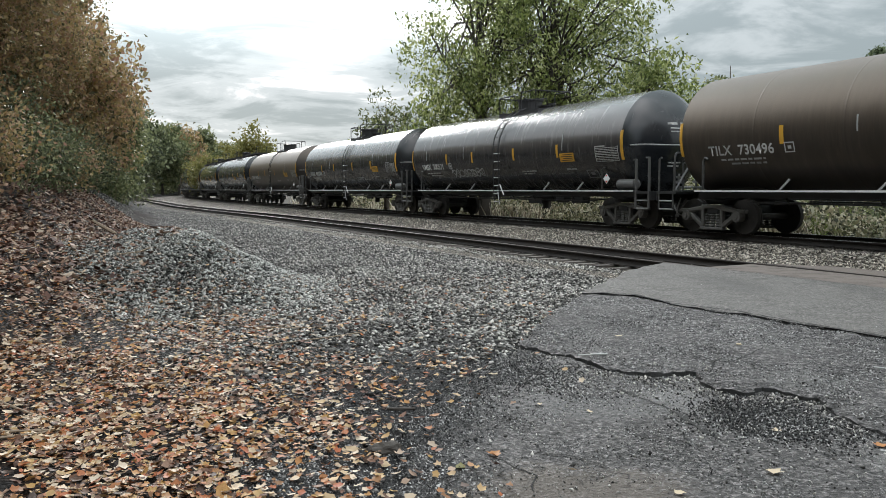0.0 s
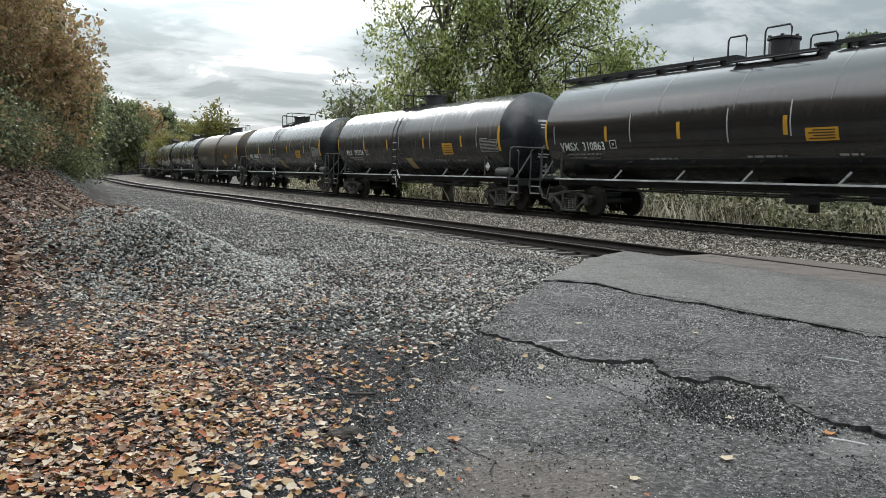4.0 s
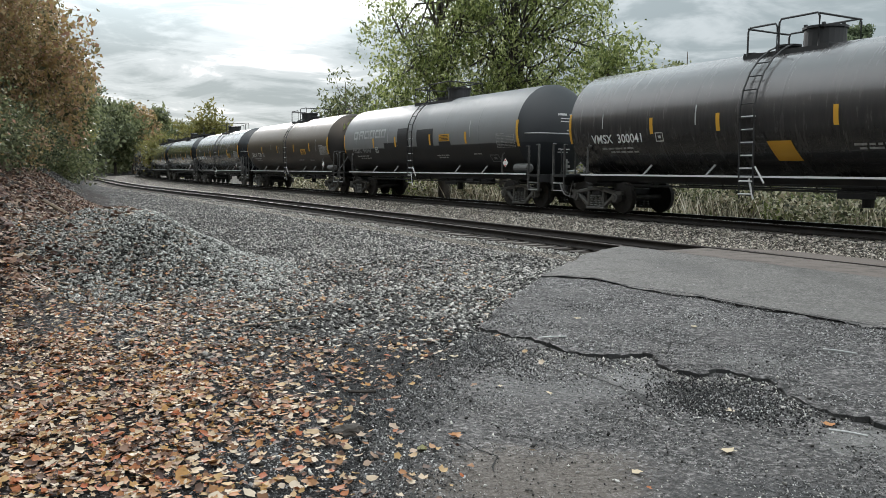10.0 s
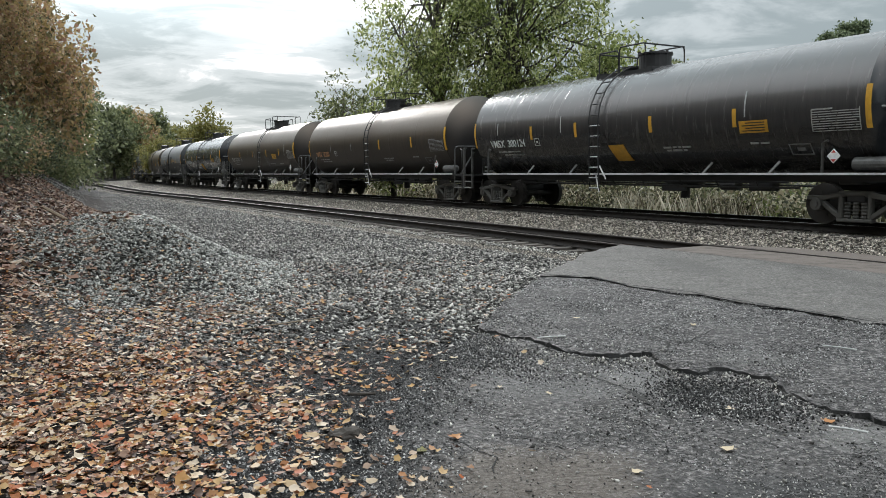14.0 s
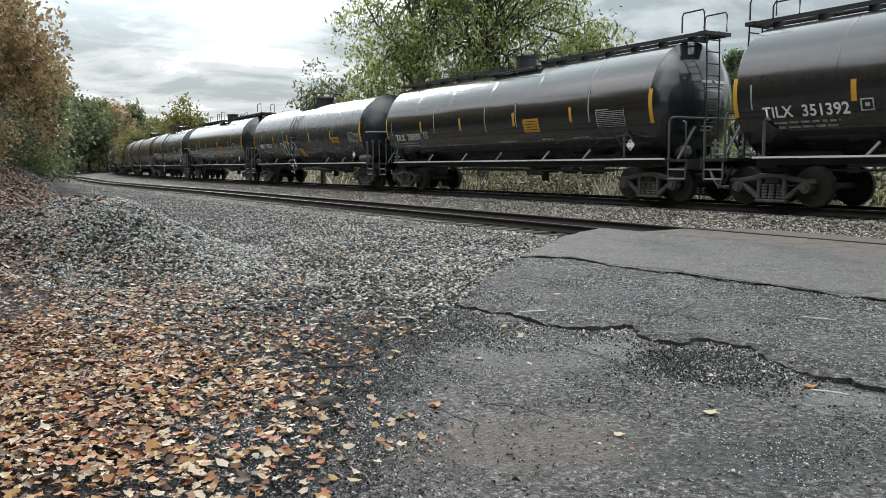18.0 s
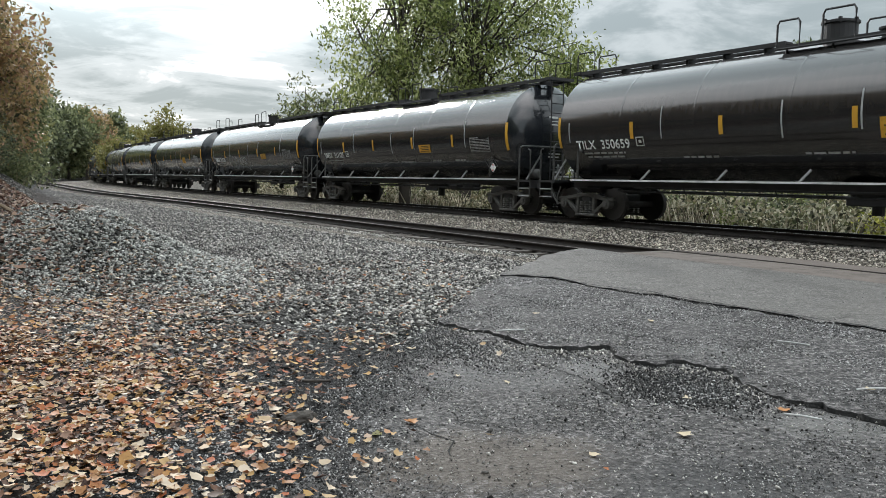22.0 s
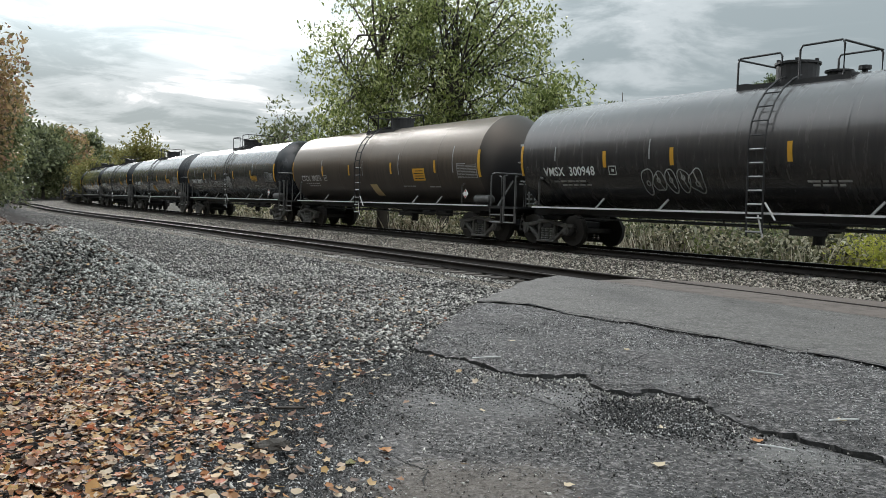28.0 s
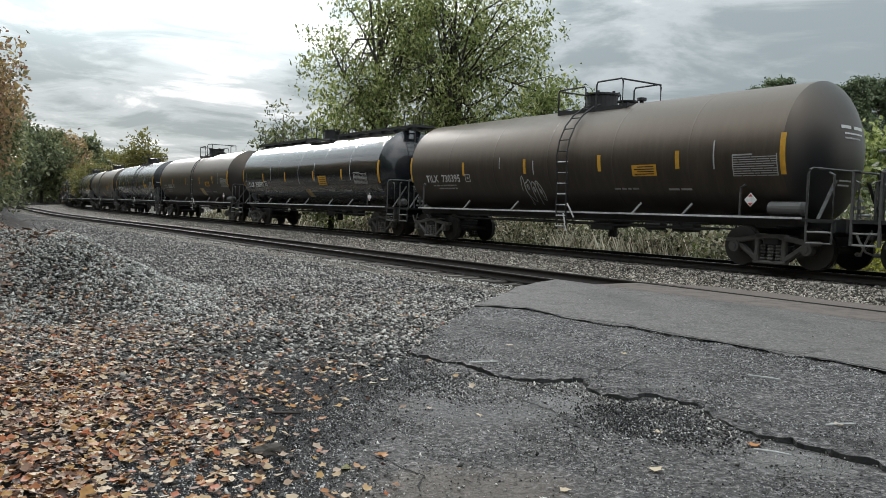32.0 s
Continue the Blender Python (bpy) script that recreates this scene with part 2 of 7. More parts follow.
def asphalt_material(name, tone, stain, grain=42.0, punch=1.6, spots=(), lumps=1.0):
    """Weathered asphalt: pits and stones at two sizes, hairline crazing, and stains with a place of their own (x, y, two radii, colour, strength)."""
    m = bpy.data.materials.new(name)
    m.use_nodes = True
    k = Nodes(m.node_tree)
    co = k.add("ShaderNodeTexCoord").outputs["Object"]
    big, mid, fine = k.noise(co, 0.55, 5.0), k.noise(co, 3.0, 6.0, 0.65), k.noise(co, grain, 4.0, 0.75)
    lump = k.noise(co, grain * 0.42, 3.0, 0.7)
    vor = k.add("ShaderNodeTexVoronoi", Scale=grain * 0.8)
    k.link(co, vor.inputs["Vector"])
    mixed = k.math("ADD", k.math("MULTIPLY", lump, 0.55), k.math("MULTIPLY", fine, 0.45))

    def shade(f):
        return tuple(max(0.004, min(1.0, c * f)) for c in tone)

    grit = k.ramp(mixed, [(0.40, shade(1 - 0.60 * punch)), (0.46, shade(1 - 0.40 * punch)), (0.51, shade(1 + 0.1 * punch)), (0.56, shade(1 + 0.8 * punch)), (0.63, shade(1 + 2.4 * punch))])
    col = k.mix(k.ramp(k.math("ADD", k.math("MULTIPLY", big, 0.6), k.math("MULTIPLY", mid, 0.4)), [(0.42, 0.0), (0.64, 0.4)]), grit, stain)
    col = k.mix(k.ramp(mid, [(0.54, 0.0), (0.68, 0.5)]), col, shade(0.35))
    for x, y, rx, ry, colour, strength in spots:
        mp = k.add("ShaderNodeMapping")
        mp.inputs["Location"].default_value = (-x / rx, -y / ry, 0)
        mp.inputs["Scale"].default_value = (1 / rx, 1 / ry, 0)
        k.link(co, mp.inputs[0])
        ln = k.add("ShaderNodeVectorMath")
        ln.operation = "LENGTH"
        k.link(mp.outputs[0], ln.inputs[0])
        edge = k.math("ADD", ln.outputs["Value"], k.math("MULTIPLY", k.math("SUBTRACT", k.math("ADD", mid, fine), 1.0), 1.6))
        col = k.mix(k.ramp(edge, [(0.55, strength), (1.25, 0.0)], True), col, colour)
    craze = k.add("ShaderNodeTexVoronoi", Scale=2.6)
    craze.feature = "DISTANCE_TO_EDGE"
    warp = k.add("ShaderNodeVectorMath")
    warp.operation = "SCALE"
    wn = k.add("ShaderNodeTexNoise", Scale=4.0, Detail=4.0)
    k.link(co, wn.inputs["Vector"])
    k.link(wn.outputs["Color"], warp.inputs[0])
    warp.inputs["Scale"].default_value = 0.5
    moved = k.add("ShaderNodeVectorMath")
    k.link(co, moved.inputs[0])
    k.link(warp.outputs[0], moved.inputs[1])
    k.link(moved.outputs[0], craze.inputs["Vector"])
    line = k.math("MULTIPLY", k.ramp(craze.outputs["Distance"], [(0.006, 1.0), (0.022, 0.0)]), k.ramp(big, [(0.46, 0.0), (0.56, 0.85 * min(1.0, lumps))]))
    col = k.mix(line, col, shade(0.2))
    b = k.add("ShaderNodeBsdfPrincipled")
    k.link(col, b.inputs["Base Color"])
    k.link(k.math("ADD", 0.5, k.math("MULTIPLY", mid, 0.45), clamp=True), b.inputs["Roughness"])
    bn = k.add("ShaderNodeBump", Strength=0.9, Distance=0.022 * lumps)
    k.link(k.math("ADD", k.math("MULTIPLY", mid, 1.5), k.math("SUBTRACT", k.math("ADD", mixed, mixed), k.math("ADD", k.math("MULTIPLY", vor.outputs["Distance"], 0.6), line))), bn.inputs["Height"])
    k.link(bn.outputs[0], b.inputs["Normal"])
    k.link(b.outputs[0], k.add("ShaderNodeOutputMaterial").inputs[0])
    return m


def stone_material(name, stops, moss=None):
    """Crushed stone: each piece has its own grey."""
    m = bpy.data.materials.new(name)
    m.use_nodes = True
    k = Nodes(m.node_tree)
    co = k.add("ShaderNodeTexCoord").outputs["Object"]
    rnd = k.add("ShaderNodeNewGeometry").outputs["Random Per Island"]
    big, fine = k.noise(co, 0.8, 4.0), k.noise(co, 60.0, 4.0, 0.7)
    v = k.math("ADD", rnd, k.math("MULTIPLY", k.math("SUBTRACT", fine, 0.5), 0.5))
    v = k.math("ADD", v, k.math("MULTIPLY", k.math("SUBTRACT", big, 0.5), 0.7), clamp=True)
    col = k.ramp(v, stops)
    b = k.add("ShaderNodeBsdfPrincipled", Roughness=0.8)
    b.inputs["Specular IOR Level"].default_value = 0.3
    k.link(col, b.inputs["Base Color"])
    bn = k.add("ShaderNodeBump", Strength=0.4, Distance=0.01)
    k.link(fine, bn.inputs["Height"])
    k.link(bn.outputs[0], b.inputs["Normal"])
    k.link(b.outputs[0], k.add("ShaderNodeOutputMaterial").inputs[0])
    return m


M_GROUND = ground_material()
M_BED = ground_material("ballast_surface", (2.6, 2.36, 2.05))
M_ASPHALT = asphalt_material("old_asphalt", (0.068, 0.0632, 0.0617), (0.088, 0.0805, 0.078), 42.0, 1.9,
                             ((3.0, 6.6, 0.5, 0.35, (0.15, 0.145, 0.14), 0.45), (2.0, 9.3, 0.5, 1.2, (0.04, 0.039, 0.038), 0.35), (3.4, 8.4, 0.5, 1.0, (0.13, 0.125, 0.12), 0.3), (1.5, 8.3, 0.35, 0.7, (0.115, 0.11, 0.105), 0.35)))
M_ASPHALT_LOW = asphalt_material("eroded_asphalt", (0.066, 0.0612, 0.0597), (0.098, 0.0905, 0.086), 46.0, 1.9,
                                 ((-0.15, 5.4, 0.55, 1.7, (0.03, 0.03, 0.031), 0.7), (0.7, 4.25, 0.9, 0.55, (0.115, 0.093, 0.074), 0.7), (1.2, 6.05, 0.9, 0.5, (0.14, 0.137, 0.135), 0.45), (1.9, 6.25, 0.3, 0.5, (0.20, 0.195, 0.19), 0.7), (0.65, 7.3, 0.42, 0.6, (0.018, 0.018, 0.018), 0.85), (2.95, 4.75, 0.4, 0.3, (0.2, 0.195, 0.185), 0.55), (1.9, 3.9, 0.75, 0.4, (0.03, 0.03, 0.031), 0.6), (2.35, 5.6, 0.55, 0.5, (0.024, 0.023, 0.0225), 0.8)))
M_CROSSING = asphalt_material("crossing_asphalt", (0.105, 0.098, 0.091), (0.14, 0.130, 0.119), 60.0, 0.75, ((4.6, 12.7, 0.5, 1.6, (0.05, 0.047, 0.044), 0.45), (6.2, 11.6, 0.35, 2.4, (0.055, 0.051, 0.047), 0.4), (7.6, 9.4, 0.4, 2.0, (0.055, 0.051, 0.047), 0.35)), lumps=0.5)
M_STONE = stone_material("crushed_stone", [(0.0, (0.012, 0.011, 0.010)), (0.3, (0.07, 0.067, 0.062)), (0.6, (0.31, 0.296, 0.274)), (1.0, (0.66, 0.635, 0.59))])
M_STONE_WARM = stone_material("ballast_stone", [(0.0, (0.03, 0.025, 0.02)), (0.2, (0.19, 0.166, 0.14)), (0.55, (0.50, 0.455, 0.40)), (1.0, (0.80, 0.74, 0.66))])
M_STONE_HEAP = stone_material("heap_stone", [(0.0, (0.018, 0.018, 0.016)), (0.3, (0.10, 0.101, 0.093)), (0.62, (0.32, 0.32, 0.295)), (1.0, (0.61, 0.605, 0.565))])
M_STONE_DARK = stone_material("dark_fine_gravel", [(0.0, (0.008, 0.008, 0.009)), (0.45, (0.03, 0.03, 0.03)), (0.8, (0.12, 0.118, 0.115)), (1.0, (0.5, 0.49, 0.48))])
M_STONE_ROAD = stone_material("asphalt_stone", [(0.0, (0.010, 0.010, 0.010)), (0.35, (0.05, 0.049, 0.048)), (0.7, (0.16, 0.157, 0.153)), (1.0, (0.48, 0.475, 0.465))])
M_BOARD = material("worn_crossing_board", (0.10, 0.083, 0.072), 0.85, 0.0, 0.4, 3.0, 0.5, 18.0)
M_RAIL = material("rusty_rail_steel", (0.016, 0.012, 0.010), 0.75, 0.0, 0.4, 6.0)
M_RAILHEAD = material("polished_rail_head", (0.55, 0.55, 0.56), 0.28, 1.0, 0.15, 4.0, 0.05)
M_RAILHEAD_DULL = material("rusted_rail_head", (0.05, 0.036, 0.029), 0.5, 0.0, 0.35, 4.0, 0.1)
# Broken edge, darker than the slab: the step's shade is in its colour.
M_EDGE_DARK = material("broken_asphalt_edge", (0.03, 0.03, 0.03), 0.95, 0.0, 0.5, 6.0, 0.8)
# Near-black that stands for the shade inside open cracks.
M_CRACK = material("dirt_in_cracks", (0.022, 0.021, 0.02), 0.95, 0.0, 0.4, 6.0, 0.5)
M_TIE = material("creosoted_tie_wood", (0.075, 0.066, 0.058), 0.9, 0.0, 0.45, 4.0, 0.6, 25.0)
M_STEEL = material("black_steel", (0.018, 0.018, 0.019), 0.55, 0.0, 0.35, 4.0, 0.1)
M_STEEL_MID = material("worn_grey_steel", (0.07, 0.069, 0.067), 0.45, 0.0, 0.4, 5.0, 0.2, 30.0)
M_STRUT = material("pale_strut_steel", (0.24, 0.24, 0.235), 0.5, 0.0, 0.35, 5.0, 0.1)
M_STEEL_GREY = material("dusty_cast_steel", (0.07, 0.067, 0.062), 0.6, 0.0, 0.45, 5.0, 0.3, 30.0)
M_WHEEL = material("wheel_steel", (0.03, 0.027, 0.025), 0.7, 0.0, 0.4, 4.0, 0.15)
M_TREAD = material("worn_wheel_rim", (0.4, 0.39, 0.38), 0.35, 1.0, 0.2, 5.0, 0.05)
M_LIGHT = material("white_reflective_tape", (0.36, 0.37, 0.37), 0.5, 0.0, 0.25, 6.0, 0.0)
M_EDGE = material("worn_walkway_edge", (0.55, 0.55, 0.55), 0.5, 0.0, 0.3, 3.0, 0.1)
M_WHITE = material("white_stencil_paint", (0.74, 0.75, 0.75), 0.6, 0.0, 0.12, 8.0, 0.0)
M_WHITE_WORN = material("worn_white_stencil", (0.46, 0.46, 0.45), 0.6, 0.0, 0.3, 8.0, 0.0)
M_TINY = material("faded_stencil", (0.20, 0.20, 0.20), 0.6, 0.0, 0.3, 8.0, 0.0)
M_DATA = material("pale_stencil", (0.33, 0.33, 0.325), 0.6, 0.0, 0.3, 8.0, 0.0)
M_ORANGE_TEXT = material("faded_orange_stencil", (0.50, 0.26, 0.12), 0.6, 0.0, 0.2, 8.0, 0.0)
M_YELLOW = material("yellow_reflective_tape", (0.62, 0.33, 0.035), 0.45, 0.0, 0.12, 8.0, 0.0)
M_YELLOW_FADED = material("faded_yellow_panel", (0.50, 0.38, 0.19), 0.55, 0.0, 0.25, 5.0, 0.0)
M_RED = material("placard_red", (0.5, 0.06, 0.05), 0.5, 0.0, 0.1, 8.0, 0.0)
# Paler first colours hold weathering plus painted sky sheen; grey is two-tone paint.
M_TANKS = {
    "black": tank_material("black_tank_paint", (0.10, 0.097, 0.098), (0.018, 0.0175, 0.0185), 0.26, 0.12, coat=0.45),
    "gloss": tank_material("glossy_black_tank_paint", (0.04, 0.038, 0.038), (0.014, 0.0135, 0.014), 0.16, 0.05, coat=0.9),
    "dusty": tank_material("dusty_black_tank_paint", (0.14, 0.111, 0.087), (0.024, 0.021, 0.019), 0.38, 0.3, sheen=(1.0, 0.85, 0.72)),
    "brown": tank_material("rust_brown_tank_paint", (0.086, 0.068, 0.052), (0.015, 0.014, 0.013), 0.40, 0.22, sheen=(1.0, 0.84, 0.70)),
    "grey": tank_material("grey_over_black_tank_paint", (0.20, 0.205, 0.21), (0.014, 0.014, 0.015), 0.5, 0.12, 0.375),
}
M_BARK = material("bark", (0.09, 0.075, 0.062), 0.9, 0.0, 0.4, 3.0, 0.8, 14.0)
M_BARK_DARK = material("dark_bark", (0.05, 0.043, 0.037), 0.9, 0.0, 0.4, 3.0, 0.8, 14.0)
M_TWIG = material("dry_twig", (0.22, 0.17, 0.12), 0.9, 0.0, 0.3, 6.0, 0.3, 20.0)
M_WIRE = material("overhead_wire", (0.05, 0.05, 0.05), 0.7, 0.0, 0.1, 5.0, 0.0)
L_GREEN = leaf_material("walnut_leaves", [(0.042, 0.056, 0.025), (0.15, 0.19, 0.062), (0.33, 0.38, 0.12), (0.62, 0.65, 0.34)], 0.32, 0.52, 0.85)
L_BUSH = leaf_material("bush_leaves", [(0.045, 0.06, 0.03), (0.15, 0.175, 0.08), (0.34, 0.35, 0.18)], 0.45, 0.45, 0.8)
L_DARK = leaf_material("dark_wood_leaves", [(0.032, 0.042, 0.024), (0.12, 0.14, 0.072), (0.33, 0.355, 0.19)], 0.40, 0.36, 0.85)
L_OAK = leaf_material("autumn_oak_leaves", [(0.045, 0.05, 0.028), (0.19, 0.17, 0.085), (0.41, 0.315, 0.135), (0.45, 0.305, 0.15), (0.38, 0.225, 0.16), (0.62, 0.52, 0.29)], 0.40, 0.34, 0.85)
L_YELLOW = leaf_material("yellowing_leaves", [(0.11, 0.13, 0.045), (0.22, 0.21, 0.07), (0.33, 0.28, 0.09)], 0.5, 0.4)
L_PINE = leaf_material("pine_needles", [(0.045, 0.065, 0.04), (0.13, 0.17, 0.09), (0.27, 0.31, 0.18)], 0.5, 0.4, 0.8)
L_FALLEN = leaf_material("fallen_leaves", [(0.02, 0.012, 0.009), (0.085, 0.045, 0.028), (0.18, 0.088, 0.05), (0.39, 0.20, 0.085), (0.40, 0.11, 0.045), (0.47, 0.285, 0.10), (0.54, 0.39, 0.24), (0.66, 0.54, 0.41)], 0.6, 0.12, 1.0)
L_PALE = leaf_material("pale_dry_leaves", [(0.30, 0.22, 0.13), (0.52, 0.42, 0.28), (0.66, 0.56, 0.42)], 0.65, 0.1, 1.0)
L_FALLEN_DARK = leaf_material("old_fallen_leaves", [(0.04, 0.024, 0.02), (0.11, 0.06, 0.048), (0.22, 0.12, 0.085), (0.36, 0.24, 0.17), (0.5, 0.4, 0.31)], 0.75, 0.05, 0.9)
L_BRIGHT = leaf_material("bright_shrub_leaves", [(0.20, 0.22, 0.04), (0.44, 0.45, 0.08), (0.66, 0.62, 0.16)], 0.5, 0.5, 0.9)
L_BRUSH = leaf_material("brush_leaves", [(0.022, 0.024, 0.016), (0.08, 0.08, 0.05), (0.20, 0.205, 0.105), (0.34, 0.285, 0.19), (0.62, 0.59, 0.45)], 0.5, 0.4, 1.0)
L_DRY = leaf_material("dry_grass", [(0.06, 0.048, 0.032), (0.24, 0.20, 0.14), (0.58, 0.52, 0.40), (0.85, 0.80, 0.68)], 0.7, 0.35, 1.0)
L_WEED = leaf_material("green_weeds", [(0.07, 0.095, 0.035), (0.20, 0.24, 0.075), (0.42, 0.44, 0.16)], 0.55, 0.5, 0.8)

# ---- shapes ----


def empty(name, m=None):
    ob = new(name)
    if m is not None:
        ob.matrix_basis = m
    return ob


def part(name, bm, mat, parent=None, label="", smooth=False):
    me = bpy.data.meshes.new(name)
    bm.to_mesh(me)
    bm.free()
    return part_mesh(name, me, mat, parent, label, smooth)


def part_mesh(name, me, mat, parent=None, label="", smooth=False):
    for mt in (mat if isinstance(mat, (list, tuple)) else [mat]):
        if mt.name not in me.materials:
            me.materials.append(mt)
    if smooth:
        me.polygons.foreach_set("use_smooth", [True] * len(me.polygons))
    ob = new(name, me)
    if parent is not None:
        ob.parent = parent
    return tagged(ob, label)


def mesh_np(name, verts, faces):
    """A mesh from arrays of places and of triangles or quads."""
    me = bpy.data.meshes.new(name)
    n, k = faces.shape
    me.vertices.add(len(verts))
    me.vertices.foreach_set("co", np.ascontiguousarray(verts, np.float32).ravel())
    me.loops.add(n * k)
    me.loops.foreach_set("vertex_index", np.ascontiguousarray(faces, np.int32).ravel())
    me.polygons.add(n)
    me.polygons.foreach_set("loop_start", np.arange(0, n * k, k, dtype=np.int32))
    me.update(calc_edges=True)
    return me


def box(bm, c, size, m=None, bevel=0.0):
    r = bmesh.ops.create_cube(bm, size=1.0)
    bmesh.ops.scale(bm, vec=size, verts=r["verts"])
    if bevel:
        es = list({e for v in r["verts"] for e in v.link_edges})
        r = bmesh.ops.bevel(bm, geom=es, offset=bevel, segments=1, affect="EDGES")
    vs = r["verts"]
    if m is not None:
        bmesh.ops.transform(bm, matrix=m, verts=vs)
    bmesh.ops.translate(bm, vec=c, verts=vs)


def rod(bm, a, b, r, seg=6, r2=None):
    a, b = Vector(a), Vector(b)
    d = b - a
    m = Matrix.Translation((a + b) / 2) @ d.to_track_quat("Z", "Y").to_matrix().to_4x4()
    bmesh.ops.create_cone(bm, cap_ends=True, segments=seg, radius1=r, radius2=r if r2 is None else r2, depth=d.length, matrix=m)


def pipe(bm, pts, r, seg=6):
    """A bent tube through the points."""
    pts = [Vector(p) for p in pts]
    rings = []
    for i, p in enumerate(pts):
        t = (pts[min(i + 1, len(pts) - 1)] - pts[max(i - 1, 0)]).normalized()
        u = t.cross(Vector((0, 0, 1)))
        if u.length < 0.05:
            u = t.cross(Vector((1, 0, 0)))
        u.normalize()
        w = t.cross(u)
        rings.append([bm.verts.new(p + r * (math.cos(2 * math.pi * j / seg) * u + math.sin(2 * math.pi * j / seg) * w)) for j in range(seg)])
    for a, b in zip(rings, rings[1:]):
        for j in range(seg):
            bm.faces.new((a[j], a[(j + 1) % seg], b[(j + 1) % seg], b[j]))
    bm.faces.new(rings[0][::-1])
    bm.faces.new(rings[-1])


def plate(bm, outline, y0, y1):
    """A plate cut in the x-z plane, between two values of y."""
    a = [bm.verts.new((x, y0, z)) for x, z in outline]
    b = [bm.verts.new((x, y1, z)) for x, z in outline]
    bm.faces.new(a)
    bm.faces.new(b[::-1])
    n = len(a)
    for i in range(n):
        bm.faces.new((a[i], b[i], b[(i + 1) % n], a[(i + 1) % n]))


# ---- the line of the railway ----
# The centre of the far track: straight past the crossing, then bending to the right far off.
P0, HEAD = (8.624, 20.817), 2.0369
STEP = 1.0


def build_line():
    s = np.arange(-700.0, 720.0, STEP)

    k = np.interp(s, [21, 42, 58, 73, 89, 105, 121, 137, 158, 340, 400], [0, 0.00158, 0.00135, 0.00128, 0.0008, 0.0002, 0.0022, 0.0036, 0.0036, 0.0034, 0])
    th = HEAD - np.cumsum(k) * STEP
    i = int(np.argmin(abs(s)))
    th += HEAD - th[i]
    x, y = np.cumsum(np.cos(th)) * STEP, np.cumsum(np.sin(th)) * STEP
    return s, x - x[i] + P0[0], y - y[i] + P0[1], th


LS, LX, LY, LT = build_line()
GAUGE, APART = 1.47, 4.92
Z1 = -0.307          # rail top of the near track; that of the far track is 0


def on_line(s, side=0.0):
    """The place and heading at s metres along the far track, side metres to its right."""
    x, y, t = (np.interp(s, LS, a) for a in (LX, LY, LT))
    return x + side * np.sin(t), y - side * np.cos(t), t


def spread(s):
    """By how much more the near track lies off the far one, as the two part towards the bend."""
    return np.interp(s, [31, 63, 95, 126, 157], [0, 1.34, 1.79, 3.65, 4.77])


def line_of(x, y):
    """How far along the far track places lie, and how far to its right."""
    x, y = np.atleast_1d(x).astype(float), np.atleast_1d(y).astype(float)
    out_s, out_d = np.empty(len(x)), np.empty(len(x))
    for i in range(0, len(x), 4000):
        a, b = x[i:i + 4000, None], y[i:i + 4000, None]
        j = ((a - LX[None, ::4]) ** 2 + (b - LY[None, ::4]) ** 2).argmin(1) * 4
        t = LT[j]
        dx, dy = a[:, 0] - LX[j], b[:, 0] - LY[j]
        out_s[i:i + 4000] = LS[j] + dx * np.cos(t) + dy * np.sin(t)
        out_d[i:i + 4000] = dx * np.sin(t) - dy * np.cos(t)
    return out_s, out_d


def wave(x, y, f, seed=0.0):
    return np.sin(x * f + seed) * np.cos(y * f * 1.13 + seed * 2.1) + 0.5 * np.sin(x * f * 2.3 + 1.7 * seed + y * f * 0.7)


PILE = (-4.75, 14.2)


def toe_of(a):
    """Where the wooded bank begins, across the line, by the distance along it."""
    return np.interp(a, [-30, 0, 4, 6, 11, 18, 25, 36, 50, 70, 100, 140], [-40, -24, -18.6, -17.3, -16.1, -14.9, -14.0, -12.8, -11.3, -11.0, -11.5, -14.5])


def ground_z(x, y):
    """The height of the ground sheet."""
    x, y = np.asarray(x, float), np.asarray(y, float)
    s, d = line_of(x.ravel(), y.ravel())
    s, d = s.reshape(x.shape), d.reshape(x.shape)
    z = np.interp(d, [-60, -7.6, -6.8, 2.4, 3.2, 60], [-0.49, -0.49, -0.80, -0.85, -0.85, -0.9])
    z = z + 0.012 * wave(x, y, 1.9, 0.4) * (d < -7.0)
    a = -0.451 * x + 0.8926 * y
    toe = toe_of(a)
    e = np.maximum(0, toe - d)
    rise = np.interp(e, [0, 0.6, 3.0, 4.2, 12, 40], [0, 0.18, 1.75, 2.15, 4.6, 14.0])
    z = z + rise * (1 + 0.06 * wave(x, y, 0.8, 2.0))
    px, py = (x - PILE[0]) * 0.8926 + (y - PILE[1]) * 0.451, (x - PILE[0]) * -0.451 + (y - PILE[1]) * 0.8926
    q = np.sqrt((px / 2.5) ** 2 + (py / 4.4) ** 2)
    z = z + 1.0 * (0.5 - 0.5 * np.cos(np.pi * np.clip(1 - q, 0, 1))) * (1 + 0.08 * wave(x, y, 2.2, 1.0))
    return z


def in_poly(x, y, poly):
    inside = np.zeros(x.shape, bool)
    n = len(poly)
    for i in range(n):
        (x0, y0), (x1, y1) = poly[i], poly[(i + 1) % n]
        c = ((y0 > y) != (y1 > y)) & (x < (x1 - x0) * (y - y0) / (y1 - y0 + 1e-12) + x0)
        inside ^= c
    return inside


# Outlines of the road: the lighter strip by the rails, the old slab, and the worn patch in front of it.
def side_pt(s, d):
    x, y, _ = on_line(s, d)
    return (float(x), float(y))


